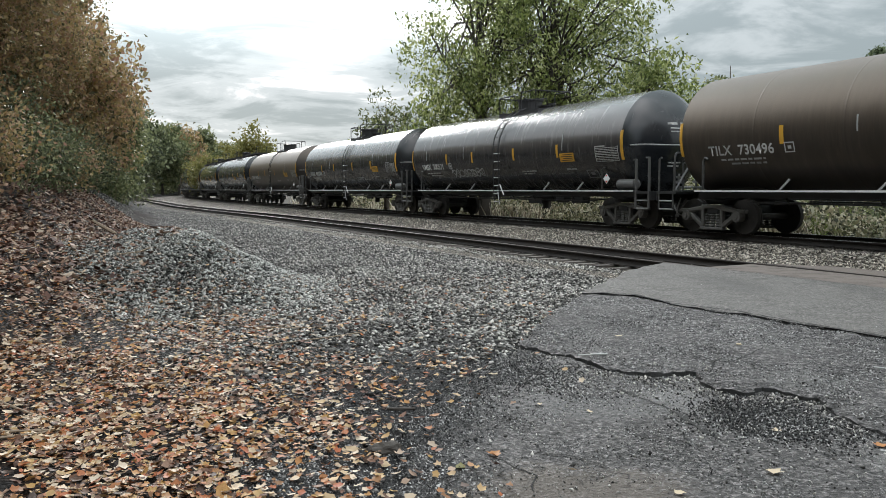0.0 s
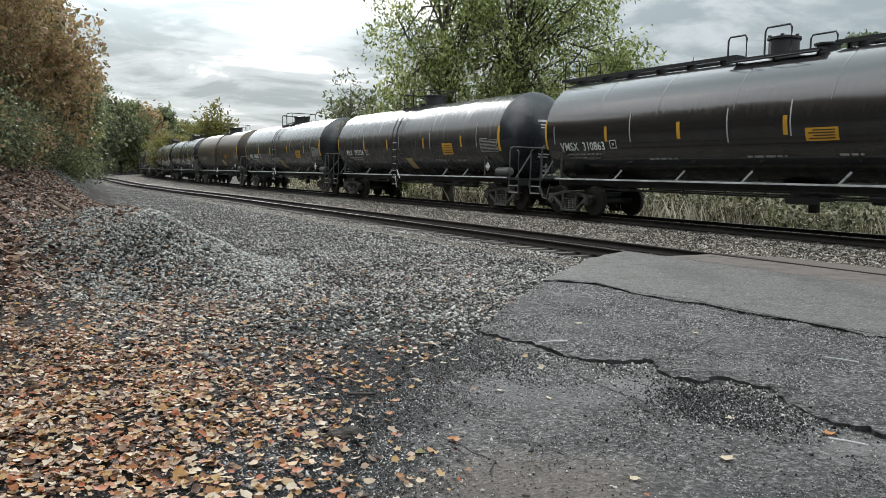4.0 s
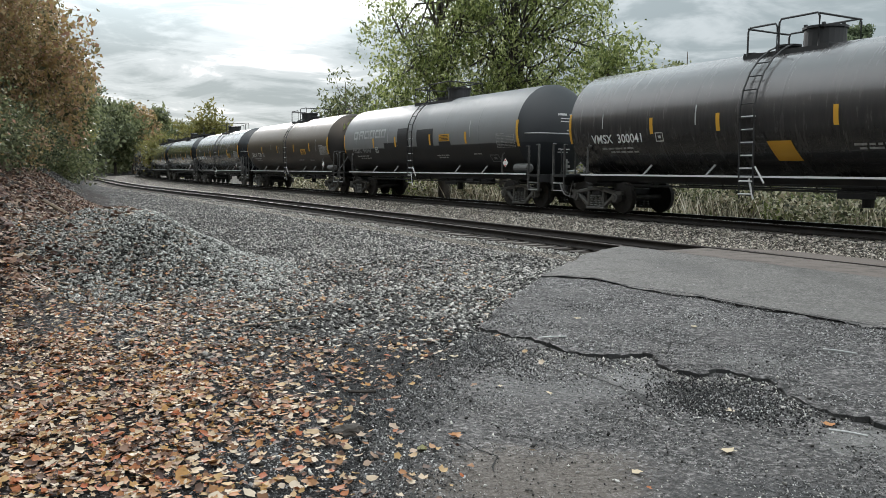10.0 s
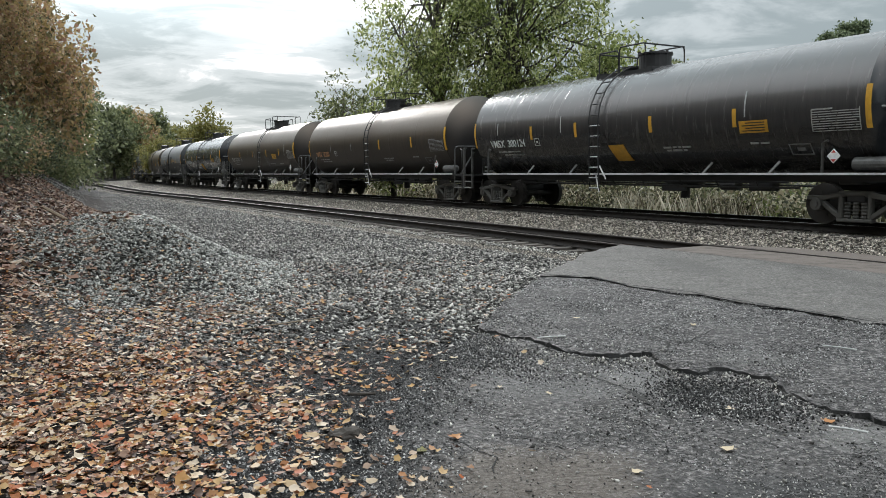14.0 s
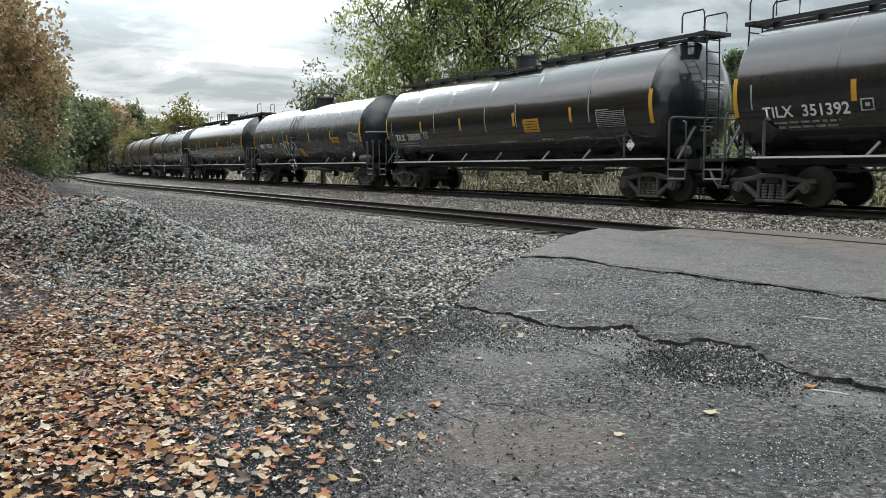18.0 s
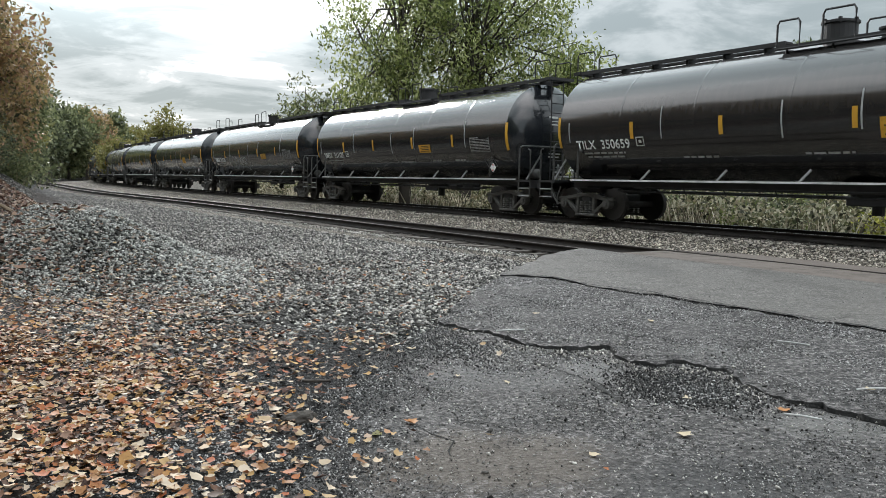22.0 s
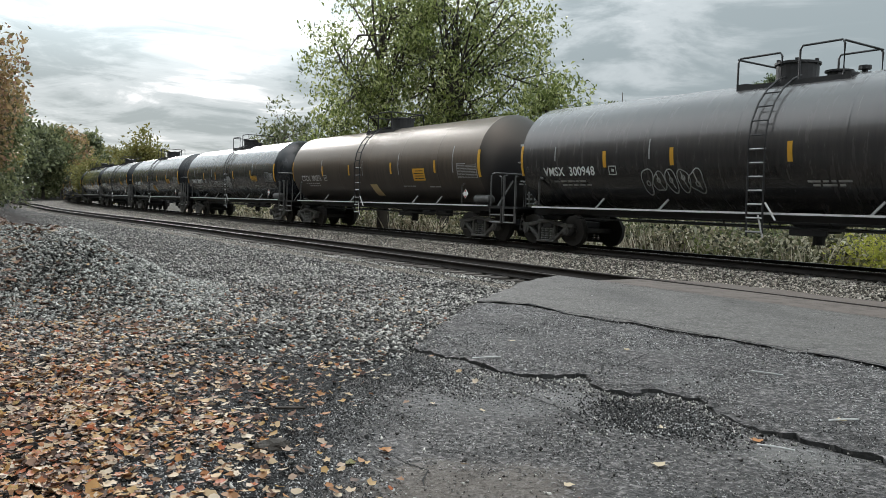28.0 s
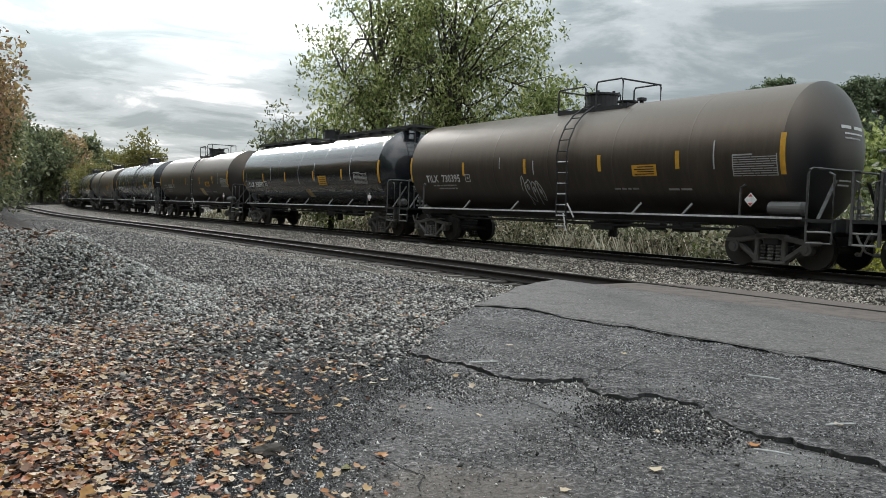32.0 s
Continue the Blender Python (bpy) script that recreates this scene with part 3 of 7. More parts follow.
ROAD_EDGE = [(3.41, 14.73), (2.75, 13.4), (2.1, 12.03)]
SEAM = [(2.1, 12.03), (2.8, 11.69), (3.13, 10.75), (3.71, 10.07), (4.06, 9.3), (4.43, 8.67), (4.75, 8.1), (6.2, 5.5), (9.0, 0.5), (11.6, -4.0)]
CRACK = [(0.8, 8.33), (1.0, 8.0), (1.21, 7.81), (1.36, 7.45), (1.52, 7.19), (1.83, 6.97), (2.05, 7.02), (2.25, 6.98), (2.18, 6.7), (2.24, 6.47), (2.41, 6.3), (2.6, 6.42), (2.74, 6.34), (2.92, 6.02), (2.86, 5.7), (2.95, 5.32), (3.25, 4.9), (3.5, 4.3), (3.9, 3.6), (4.3, 2.4), (5.4, 0.0), (7.0, -4.0)]


def jag(line, amount, seed, n=7):
    """The line with small uneven steps between its points."""
    rng = random.Random(seed)
    out = []
    for (ax, ay), (bx, by) in zip(line, line[1:]):
        out.append((ax, ay))
        k = max(1, int(math.hypot(bx - ax, by - ay) * n))
        for i in range(1, k):
            f = i / k
            out.append((ax + (bx - ax) * f + rng.uniform(-amount, amount), ay + (by - ay) * f + rng.uniform(-amount, amount)))
    out.append(line[-1])
    return out


SEAM_J, CRACK_J = jag(SEAM, 0.035, 3), jag(CRACK, 0.035, 4, 16)
NEAR_RAIL = [side_pt(s, -APART - 0.80) for s in (-2.2, -4, -8, -12, -20, -27)]
STRIP = NEAR_RAIL[:1] + jag([NEAR_RAIL[0]] + ROAD_EDGE, 0.03, 8)[1:] + SEAM_J[1:] + NEAR_RAIL[:0:-1]
SLAB = jag([(2.1, 12.03), (1.62, 10.8), (1.22, 9.71), (0.8, 8.33)], 0.03, 5) + CRACK_J[1:] + SEAM_J[:0:-1]
LOWER = jag([(0.78, 8.2), (0.40, 7.35), (0.04, 6.73), (-0.1, 6.1), (-0.25, 5.5), (-0.2, 4.9), (-0.3, 4.2), (-0.45, 3.2), (-0.8, 1.0), (-1.4, -4.0)], 0.07, 6) + CRACK_J[::-1][:-1]


def road_z(x, y):
    """The top of the road, level with the near rails at the crossing and falling to the camera."""
    _, d = line_of(x, y)
    return np.interp(d, [-30, -17, -12, -9.0, -6.6, -4.0], [-0.50, -0.48, -0.43, -0.39, -0.345, -0.335])


def sheet(name, outline, z_of, lift, drop, cell, mat, label, rough=0.006, chipped=0.0):
    """A slab with the given outline: its top follows z_of, its sides go down by drop."""
    from mathutils.geometry import delaunay_2d_cdt
    p = np.array(outline)
    lo, hi = p.min(0), p.max(0)
    gx, gy = np.meshgrid(np.arange(lo[0], hi[0], cell), np.arange(lo[1], hi[1], cell))
    gx, gy = gx.ravel(), gy.ravel()
    rng = np.random.default_rng(len(outline))
    gx, gy = gx + rng.uniform(-0.3, 0.3, len(gx)) * cell, gy + rng.uniform(-0.3, 0.3, len(gy)) * cell
    keep = in_poly(gx, gy, outline)
    co = [Vector(q) for q in outline] + [Vector(q) for q in zip(gx[keep], gy[keep])]
    n = len(outline)
    verts, _, faces, _, _, _ = delaunay_2d_cdt(co, [(i, (i + 1) % n) for i in range(n)], [], 1, 1e-4)
    xy = np.array([tuple(v) for v in verts])
    z = z_of(xy[:, 0], xy[:, 1]) + lift + rough * wave(xy[:, 0], xy[:, 1], 3.1, 0.7) + rough * 0.6 * wave(xy[:, 0], xy[:, 1], 9.0, 0.2)
    bm = bmesh.new()
    vs = [bm.verts.new((a, b, c)) for (a, b), c in zip(xy, z)]
    for f in faces:
        bm.faces.new([vs[i] for i in f])
    rim = [e for e in bm.edges if len(e.link_faces) == 1]
    r = bmesh.ops.extrude_edge_only(bm, edges=rim)
    chip = random.Random(len(outline))
    for e in rim:
        for v in e.verts:
            v.co.z -= chip.uniform(0.0, chipped) + chipped * max(0.0, wave(v.co.x, v.co.y, 5.3, 0.9)) * 0.6
    for g in r["geom"]:
        if isinstance(g, bmesh.types.BMVert):
            g.co.z -= drop
    bmesh.ops.recalc_face_normals(bm, faces=bm.faces)
    # Steep sides take the darker edge colour, which paints in their shade.
    for f in bm.faces:
        f.material_index = 1 if abs(f.normal.z) < 0.3 else 0
    return tagged(part(name, bm, [mat, M_EDGE_DARK]), label, "road", kind="structure")


def build_ground():
    def axis(c, near, step, grow, far):
        a = list(np.arange(0, near, step))
        while a[-1] < far:
            a.append(a[-1] + max(step, (a[-1] - near) * grow + step))
        a = np.array(a)
        return np.concatenate([-a[:0:-1], a]) + c

    gx, gy = np.meshgrid(axis(-1.0, 11, 0.2, 0.08, 2600), axis(10.0, 14, 0.21, 0.08, 2600))
    x, y = gx.ravel(), gy.ravel()
    z = ground_z(x, y)
    road = in_poly(x, y, SLAB) | in_poly(x, y, STRIP) | in_poly(x, y, LOWER)
    z = np.where(road, z - 0.12, z)
    w, h = gx.shape[1], gx.shape[0]
    i = (np.arange(h - 1)[:, None] * w + np.arange(w - 1)).ravel()
    me = mesh_np("ground", np.stack([x, y, z], 1), np.stack([i, i + 1, i + w + 1, i + w], 1))
    s, d = line_of(x, y)
    a = -0.451 * x + 0.8926 * y
    toe = toe_of(a)
    leaf = np.clip((toe + 1.4 - d) / 2.6 + 0.25 * wave(x, y, 0.9, 0.3), 0, 1)
    leaf = np.maximum(leaf, np.clip(0.95 - np.hypot((x + 1.9) / 1.9, (y - 5.2) / 3.4) + 0.3, 0, 0.62))
    pq = np.hypot(x - PILE[0], y - PILE[1])
    leaf = np.where(pq < 2.4, leaf * np.clip((pq - 1.4), 0, 1), leaf)
    grass = np.clip((d - 2.9) / 1.2, 0, 1)
    edge = np.interp(y, [1.0, 4.2, 5.5, 6.7, 7.4, 8.2], [-0.8, -0.3, -0.25, 0.04, 0.40, 0.78])
    dark = np.clip(1.35 - abs(x - edge + 0.45) / 0.75, 0, 1) * np.clip((9.6 - y) / 1.5, 0, 1)
    dark = np.maximum(dark, np.clip(1.3 - np.hypot((x + 1.2) / 1.3, (y - 6.7) / 0.9), 0, 1))
    col = np.stack([leaf, grass, dark, np.ones_like(x)], 1).astype(np.float32)
    me.color_attributes.new("zone", "FLOAT_COLOR", "POINT").data.foreach_set("color", col.ravel())
    me.polygons.foreach_set("use_smooth", [True] * len(me.polygons))
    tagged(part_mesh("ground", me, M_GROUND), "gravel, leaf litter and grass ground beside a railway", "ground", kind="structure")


def ribbon(name, profile, s0, s1, mat, label, seed=1.0):
    """A bed along the line: profile is a list of side and height."""
    s = np.concatenate([np.arange(s0, -30, 8.0), np.arange(-30, 130, 0.5), np.arange(130, s1, 4.0)])
    s = s[(s >= s0) & (s <= s1)]
    pr = np.array(profile)
    vx, vy, vz = [], [], []
    for d, z in pr:
        x, y, _ = on_line(s, d - (spread(s) if d < -2.65 else 0))
        vx.append(x), vy.append(y), vz.append(z + 0.02 * wave(x, y, 3.7, seed) * (abs(z + 0.18) > 0.05))
    v = np.stack([np.array(vx).T, np.array(vy).T, np.array(vz).T], -1).reshape(-1, 3)
    w = len(pr)
    i = (np.arange(len(s) - 1)[:, None] * w + np.arange(w - 1)).ravel()
    me = mesh_np(name, v, np.stack([i, i + 1, i + w + 1, i + w], 1))
    me.flip_normals()
    col = np.tile(np.array([0, 0, 0, 1], np.float32), len(v))
    me.color_attributes.new("zone", "FLOAT_COLOR", "POINT").data.foreach_set("color", col)
    return tagged(part_mesh(name, me, mat, smooth=True), label, "track bed", kind="structure")


def rail_mesh(name, side, z, s0, s1):
    """One rail: foot, web and head, with its polished top as its own faces."""
    prof = [(-0.07, -0.17), (0.07, -0.17), (0.07, -0.155), (0.01, -0.135), (0.01, -0.045), (0.036, -0.035), (0.036, -0.006), (0.028, 0.0), (-0.028, 0.0), (-0.036, -0.006), (-0.036, -0.035), (-0.01, -0.045), (-0.01, -0.135), (-0.07, -0.155)]
    s = np.concatenate([np.arange(s0, -40, 20.0), np.arange(-40, 150, 1.0), np.arange(150, s1, 4.0)])
    n = len(prof)
    v = []
    for o, h in prof:
        x, y, _ = on_line(s, side + o - (spread(s) if side < -2 else 0))
        v.append(np.stack([x, y, np.full(len(s), z + h)], 1))
    v = np.stack(v, 1).reshape(-1, 3)
    f = []
    for j in range(n):
        i = np.arange(len(s) - 1) * n
        f.append(np.stack([i + j, i + n + j, i + n + (j + 1) % n, i + (j + 1) % n], 1))
    me = mesh_np(name, v, np.concatenate(f))
    me.flip_normals()
    idx = np.zeros(len(me.polygons), np.int32)
    m = len(s) - 1
    idx[7 * m:8 * m] = 1
    return me, idx


def build_track(name, label, side, z, head, tie_from, tie_to):
    x, y, _ = on_line(0.0, side)
    root = tagged(empty(name), label, "railway track", kind="structure")
    for sd in (-GAUGE / 2, GAUGE / 2):
        me, idx = rail_mesh("rail", side + sd, z, -690.0, 715.0)
        me.materials.append(M_RAIL)
        me.materials.append(head)
        me.polygons.foreach_set("material_index", idx)
        part_mesh("rail", me, M_RAIL, root)
    bm = bmesh.new()
    box(bm, (0, 0, -0.09), (0.22, 2.6, 0.18), bevel=0.012)
    tie = bpy.data.meshes.new("tie")
    bm.to_mesh(tie)
    bm.free()
    tie.materials.append(M_TIE)
    bm = bmesh.new()
    for sd in (-GAUGE / 2, GAUGE / 2):
        box(bm, (0, sd, 0.006), (0.19, 0.34, 0.02), bevel=0.004)
        for a, b in ((0.05, 0.09), (-0.05, -0.09), (0.05, -0.09), (-0.05, 0.09)):
            box(bm, (a, sd + b, 0.024), (0.022, 0.03, 0.03))
    pl = bpy.data.meshes.new("tie_plate")
    bm.to_mesh(pl)
    bm.free()
    pl.materials.append(M_RAIL)
    rng = random.Random(int(abs(side)) + 11)
    rest, k, s = [], 0, tie_from
    while s < tie_to:
        tx, ty, th = on_line(s, side + rng.uniform(-0.06, 0.06) - (spread(s) if side < -2 else 0))
        m = Matrix.Translation((tx, ty, z - 0.185 + rng.uniform(-0.008, 0.008))) @ Matrix.Rotation(th + rng.uniform(-0.02, 0.02), 4, "Z")
        if k < 190:
            t = new("tie", tie)
            t.parent, t.matrix_basis = root, m
            if k < 70:
                p = new("tie_plate", pl)
                p.parent = t
        else:
            rest.append(m)
        s, k = s + rng.uniform(0.50, 0.56), k + 1
    v0 = np.array([v.co[:] for v in tie.vertices])
    f0 = [tuple(p.vertices) for p in tie.polygons]
    vv, ff = [], []
    for m in rest:
        a = np.array(m)
        o = sum(len(q) for q in vv)
        vv.append(v0 @ a[:3, :3].T + a[:3, 3])
        ff += [tuple(i + o for i in q) for q in f0]
    if vv:
        me = bpy.data.meshes.new("far_ties")
        me.from_pydata(np.concatenate(vv).tolist(), [], ff)
        tagged(part_mesh("far_ties", me, M_TIE, root), kind="stuff")


def scatter_mesh(name, places, sizes, shapes, rng, tilt=1.0, flat=1.0, lift=0.0, normals_up=False):
    """Many copies of a few small shapes (vertices, triangles) as one mesh."""
    allv, allf, off = [], [], 0
    pick = rng.integers(0, len(shapes), len(places))
    for j, (v0, f0) in enumerate(shapes):
        idx = np.where(pick == j)[0]
        n = len(idx)
        if not n:
            continue
        a, b, c = rng.uniform(0, 2 * np.pi, n), rng.normal(0, 1, n) * tilt, rng.normal(0, 1, n) * tilt
        ca, sa, cb, sb, cc, sc = np.cos(a), np.sin(a), np.cos(b), np.sin(b), np.cos(c), np.sin(c)
        z0, o1 = np.zeros(n), np.ones(n)
        rz = np.stack([np.stack([ca, -sa, z0], -1), np.stack([sa, ca, z0], -1), np.stack([z0, z0, o1], -1)], 1)
        rx = np.stack([np.stack([o1, z0, z0], -1), np.stack([z0, cb, -sb], -1), np.stack([z0, sb, cb], -1)], 1)
        ry = np.stack([np.stack([cc, z0, sc], -1), np.stack([z0, o1, z0], -1), np.stack([-sc, z0, cc], -1)], 1)
        rot = rx @ ry @ rz
        sz = sizes[idx][:, None, None] * rng.uniform(0.75, 1.25, (n, 1, 3))
        v = np.einsum("nij,nkj->nki", rot, v0[None] * sz)
        v = v * np.array([1, 1, flat]) + places[idx][:, None, :]
        v[..., 2] += lift
        allv.append(v.reshape(-1, 3))
        allf.append((f0[None] + (np.arange(n) * len(v0))[:, None, None] + off).reshape(-1, f0.shape[1]))
        off += n * len(v0)
    return mesh_np(name, np.concatenate(allv), np.concatenate(allf))


def stone_shapes(rng, n=8):
    """Angular crushed stones."""
    out = []
    f = np.array([(0, 1, 3), (1, 2, 3), (2, 0, 3), (1, 0, 4), (2, 1, 4), (0, 2, 4)])
    for _ in range(n):
        v = np.array([(1, 0, 0), (-0.5, 0.87, 0), (-0.5, -0.87, 0), (0, 0, 1), (0, 0, -1)], float) * rng.uniform(0.6, 1.2, (5, 1)) + rng.uniform(-0.35, 0.35, (5, 3))
        out.append((v * np.array([1.1, 0.9, 0.8]), f))
    return out


def sunk_shapes(rng, n=8):
    """Crushed stones sunk to their middle: the upper faces alone."""
    return [(v[:4] * np.array([1, 1, 1.15]) - np.array([0, 0, 0.2]), f[:3]) for v, f in stone_shapes(rng, n)]


def leaf_shapes(rng, n=12):
    """Curled fallen leaves with pointed lobes."""
    out = []
    for _ in range(n):
        k = 10
        a = np.linspace(0, 2 * np.pi, k + 1)[:-1] + rng.uniform(-0.14, 0.14, k)
        r = np.where(np.arange(k) % 2 == 0, 1.0, rng.uniform(0.6, 0.9)) * rng.uniform(0.75, 1.15, k)
        x, y = r * np.cos(a), rng.uniform(0.55, 0.95) * r * np.sin(a)
        z = rng.uniform(0.0, 0.3) * x * x + rng.uniform(-0.1, 0.45) * abs(y) + rng.uniform(-0.10, 0.10, k)
        v = np.concatenate([[(0, 0, 0)], np.stack([x, y, z], 1)])
        f = np.array([(0, i + 1, (i + 1) % k + 1) for i in range(k)])
        out.append((v, f))
    return out


def bed_z(s, d):
    return np.interp(d, [p[0] for p in BED], [p[1] for p in BED])


BED = [(-7.9, -0.62), (-7.0, -0.49), (-6.4, -0.53), (-3.5, -0.53), (-2.7, -0.38), (-1.75, -0.215), (1.6, -0.215), (2.2, -0.35), (3.4, -0.95)]

# ---- the place ----
build_ground()
ribbon("ballast_bed", BED, -690.0, 715.0, M_BED, "crushed stone ballast under the two tracks")
sheet("asphalt_slab", SLAB, road_z, 0.029, 0.12, 0.3, M_ASPHALT, "old grey asphalt road slab with a broken edge", chipped=0.018)
sheet("crossing_strip", STRIP, road_z, 0.045, 0.14, 0.35, M_CROSSING, "lighter worn asphalt strip beside the rails at the crossing", chipped=0.01)
sheet("worn_asphalt", LOWER, road_z, -0.024, 0.1, 0.25, M_ASPHALT_LOW, "eroded old asphalt patch strewn with grit")
PANEL = [side_pt(s, -APART - GAUGE / 2 + 0.12) for s in np.linspace(-3.2, -27, 9)] + [side_pt(s, -APART + GAUGE / 2 - 0.12) for s in np.linspace(-27, -3.2, 9)]
sheet("crossing_panel", PANEL, road_z, 0.016, 0.1, 0.5, M_BOARD, "worn brown timber crossing panel between the rails", 0.003)
BEYOND = [side_pt(s, -APART + GAUGE / 2 + 0.05) for s in np.linspace(-3.4, -27, 9)] + jag([side_pt(s, -APART + GAUGE / 2 + 1.0 - 0.04 * k) for k, s in enumerate(np.linspace(-27, -4.4, 7))], 0.03, 9)
sheet("crossing_apron", BEYOND, road_z, 0.026, 0.12, 0.4, M_BOARD, "worn timber-edged apron beyond the rails")



def crack(line, wide, seed, z_lift):
    """A crack: its shade as a thin uneven dark strip just proud of the asphalt."""
    rng = random.Random(seed)
    pts = jag(line, 0.018, seed, 12)
    bm = bmesh.new()
    last = None
    for i, (x, y) in enumerate(pts):
        a, b = pts[max(0, i - 1)], pts[min(len(pts) - 1, i + 1)]
        d = Vector((b[0] - a[0], b[1] - a[1])).normalized()
        w = wide * rng.uniform(0.3, 1.2) * (0.25 if i in (0, len(pts) - 1) else 1) / 2
        z = float(road_z([x], [y])[0]) + z_lift + 0.006
        row = [bm.verts.new((x - d.y * w, y + d.x * w, z)), bm.verts.new((x, y, z + 0.002)), bm.verts.new((x + d.y * w, y - d.x * w, z))]
        if last:
            bm.faces.new((last[0], last[1], row[1], row[0]))
            bm.faces.new((last[1], last[2], row[2], row[1]))
        last = row
    tagged(part("road_crack", bm, M_CRACK), "dark crack in the asphalt, its shade laid on as a strip", "crack", kind="structure")


crack([(2.1, 12.05), (2.8, 11.69), (3.13, 10.75), (3.71, 10.07), (4.06, 9.3), (4.43, 8.67), (4.75, 8.1), (6.2, 5.5)], 0.06, 41, 0.045)
crack([(2.3, 6.75), (2.42, 7.1), (2.5, 7.35), (2.66, 7.25), (2.9, 7.55), (3.2, 7.9)], 0.022, 42, 0.032)
crack([(2.5, 7.35), (2.38, 7.75), (2.15, 8.0)], 0.016, 48, 0.032)
crack([(3.0, 5.9), (3.2, 6.5), (3.55, 7.0)], 0.013, 43, 0.032)
crack([(1.45, 6.6), (1.62, 6.2), (1.74, 5.85), (1.79, 5.5), (1.84, 5.2)], 0.05, 44, -0.022)
crack([(0.2, 5.1), (0.38, 4.85), (0.55, 4.6), (0.5, 4.35)], 0.022, 45, -0.022)
crack([(0.6, 5.0), (0.85, 4.9), (1.0, 4.7)], 0.018, 46, -0.022)
crack([(-0.2, 6.1), (0.1, 5.8), (0.2, 5.5)], 0.016, 47, -0.022)


def stick(name, pts, r, label, mat=None):
    bm = bmesh.new()
    pipe(bm, pts, r, 6)
    tagged(part(name, bm, mat or M_TWIG), label, "stick", "sticks on the ground")


def lay(points, r, up=0.0):
    xy = np.array(points)
    z = ground_z(xy[:, 0], xy[:, 1])
    return [(x, y, float(h) + r + up) for (x, y), h in zip(points, z)]


def build_sticks():
    rng = random.Random(12)
    stick("log", lay([(-9.35, 21.3), (-9.0, 21.38), (-8.6, 21.42)], 0.06), 0.06, "short pale log lying on the leafy bank")
    for i in range(22):
        x, y = rng.uniform(-6.5, -1.6), rng.uniform(3.8, 13)
        a, ln = rng.uniform(-0.5, 1.2), rng.uniform(0.5, 1.5)
        pts = [(x + ln * f * math.cos(a) + rng.uniform(-0.04, 0.04), y + ln * f * math.sin(a) + rng.uniform(-0.04, 0.04)) for f in (0, 0.33, 0.66, 1)]
        r = rng.uniform(0.005, 0.014)
        stick("stick", lay(pts, r, 0.02), r, "thin dry stick lying among fallen leaves")
    stick("stick", lay([(-0.43, 6.02), (-0.33, 6.0), (-0.22, 6.01)], 0.012, 0.01), 0.012, "short dark stick lying on black gravel", M_BARK_DARK)
    bm = bmesh.new()
    bmesh.ops.create_icosphere(bm, subdivisions=3, radius=1.0)
    for v in bm.verts:
        f = 1 + 0.35 * noise.noise(v.co * 1.9) + 0.12 * noise.noise(v.co * 6.0)
        v.co = Vector((v.co.x * 0.115 * f, v.co.y * 0.07 * f, max(-0.02, v.co.z * 0.05 * f)))
    ob = tagged(part("bark_piece", bm, M_BARK_DARK), "dark broken piece of bark among fallen leaves", "bark")
    ob.matrix_basis = pose(-0.38, 5.1, float(ground_z(np.array([-0.38]), np.array([5.1]))[0]) + 0.018, 0, 0, 15)
    for x, y, a, ln in ((4.0, 6.75, 2.4, 0.28), (2.85, 4.65, 2.5, 0.22), (3.5, 5.3, 0.1, 0.25), (1.3, 7.6, 0.2, 0.3)):
        z = float(road_z([x], [y])[0]) + 0.045
        stick("straw", [(x, y, z), (x + ln * 0.5 * math.cos(a), y + ln * 0.5 * math.sin(a), z + 0.004), (x + ln * math.cos(a), y + ln * math.sin(a), z)], 0.007, "pale straw lying on the asphalt", M_WHITE_WORN)


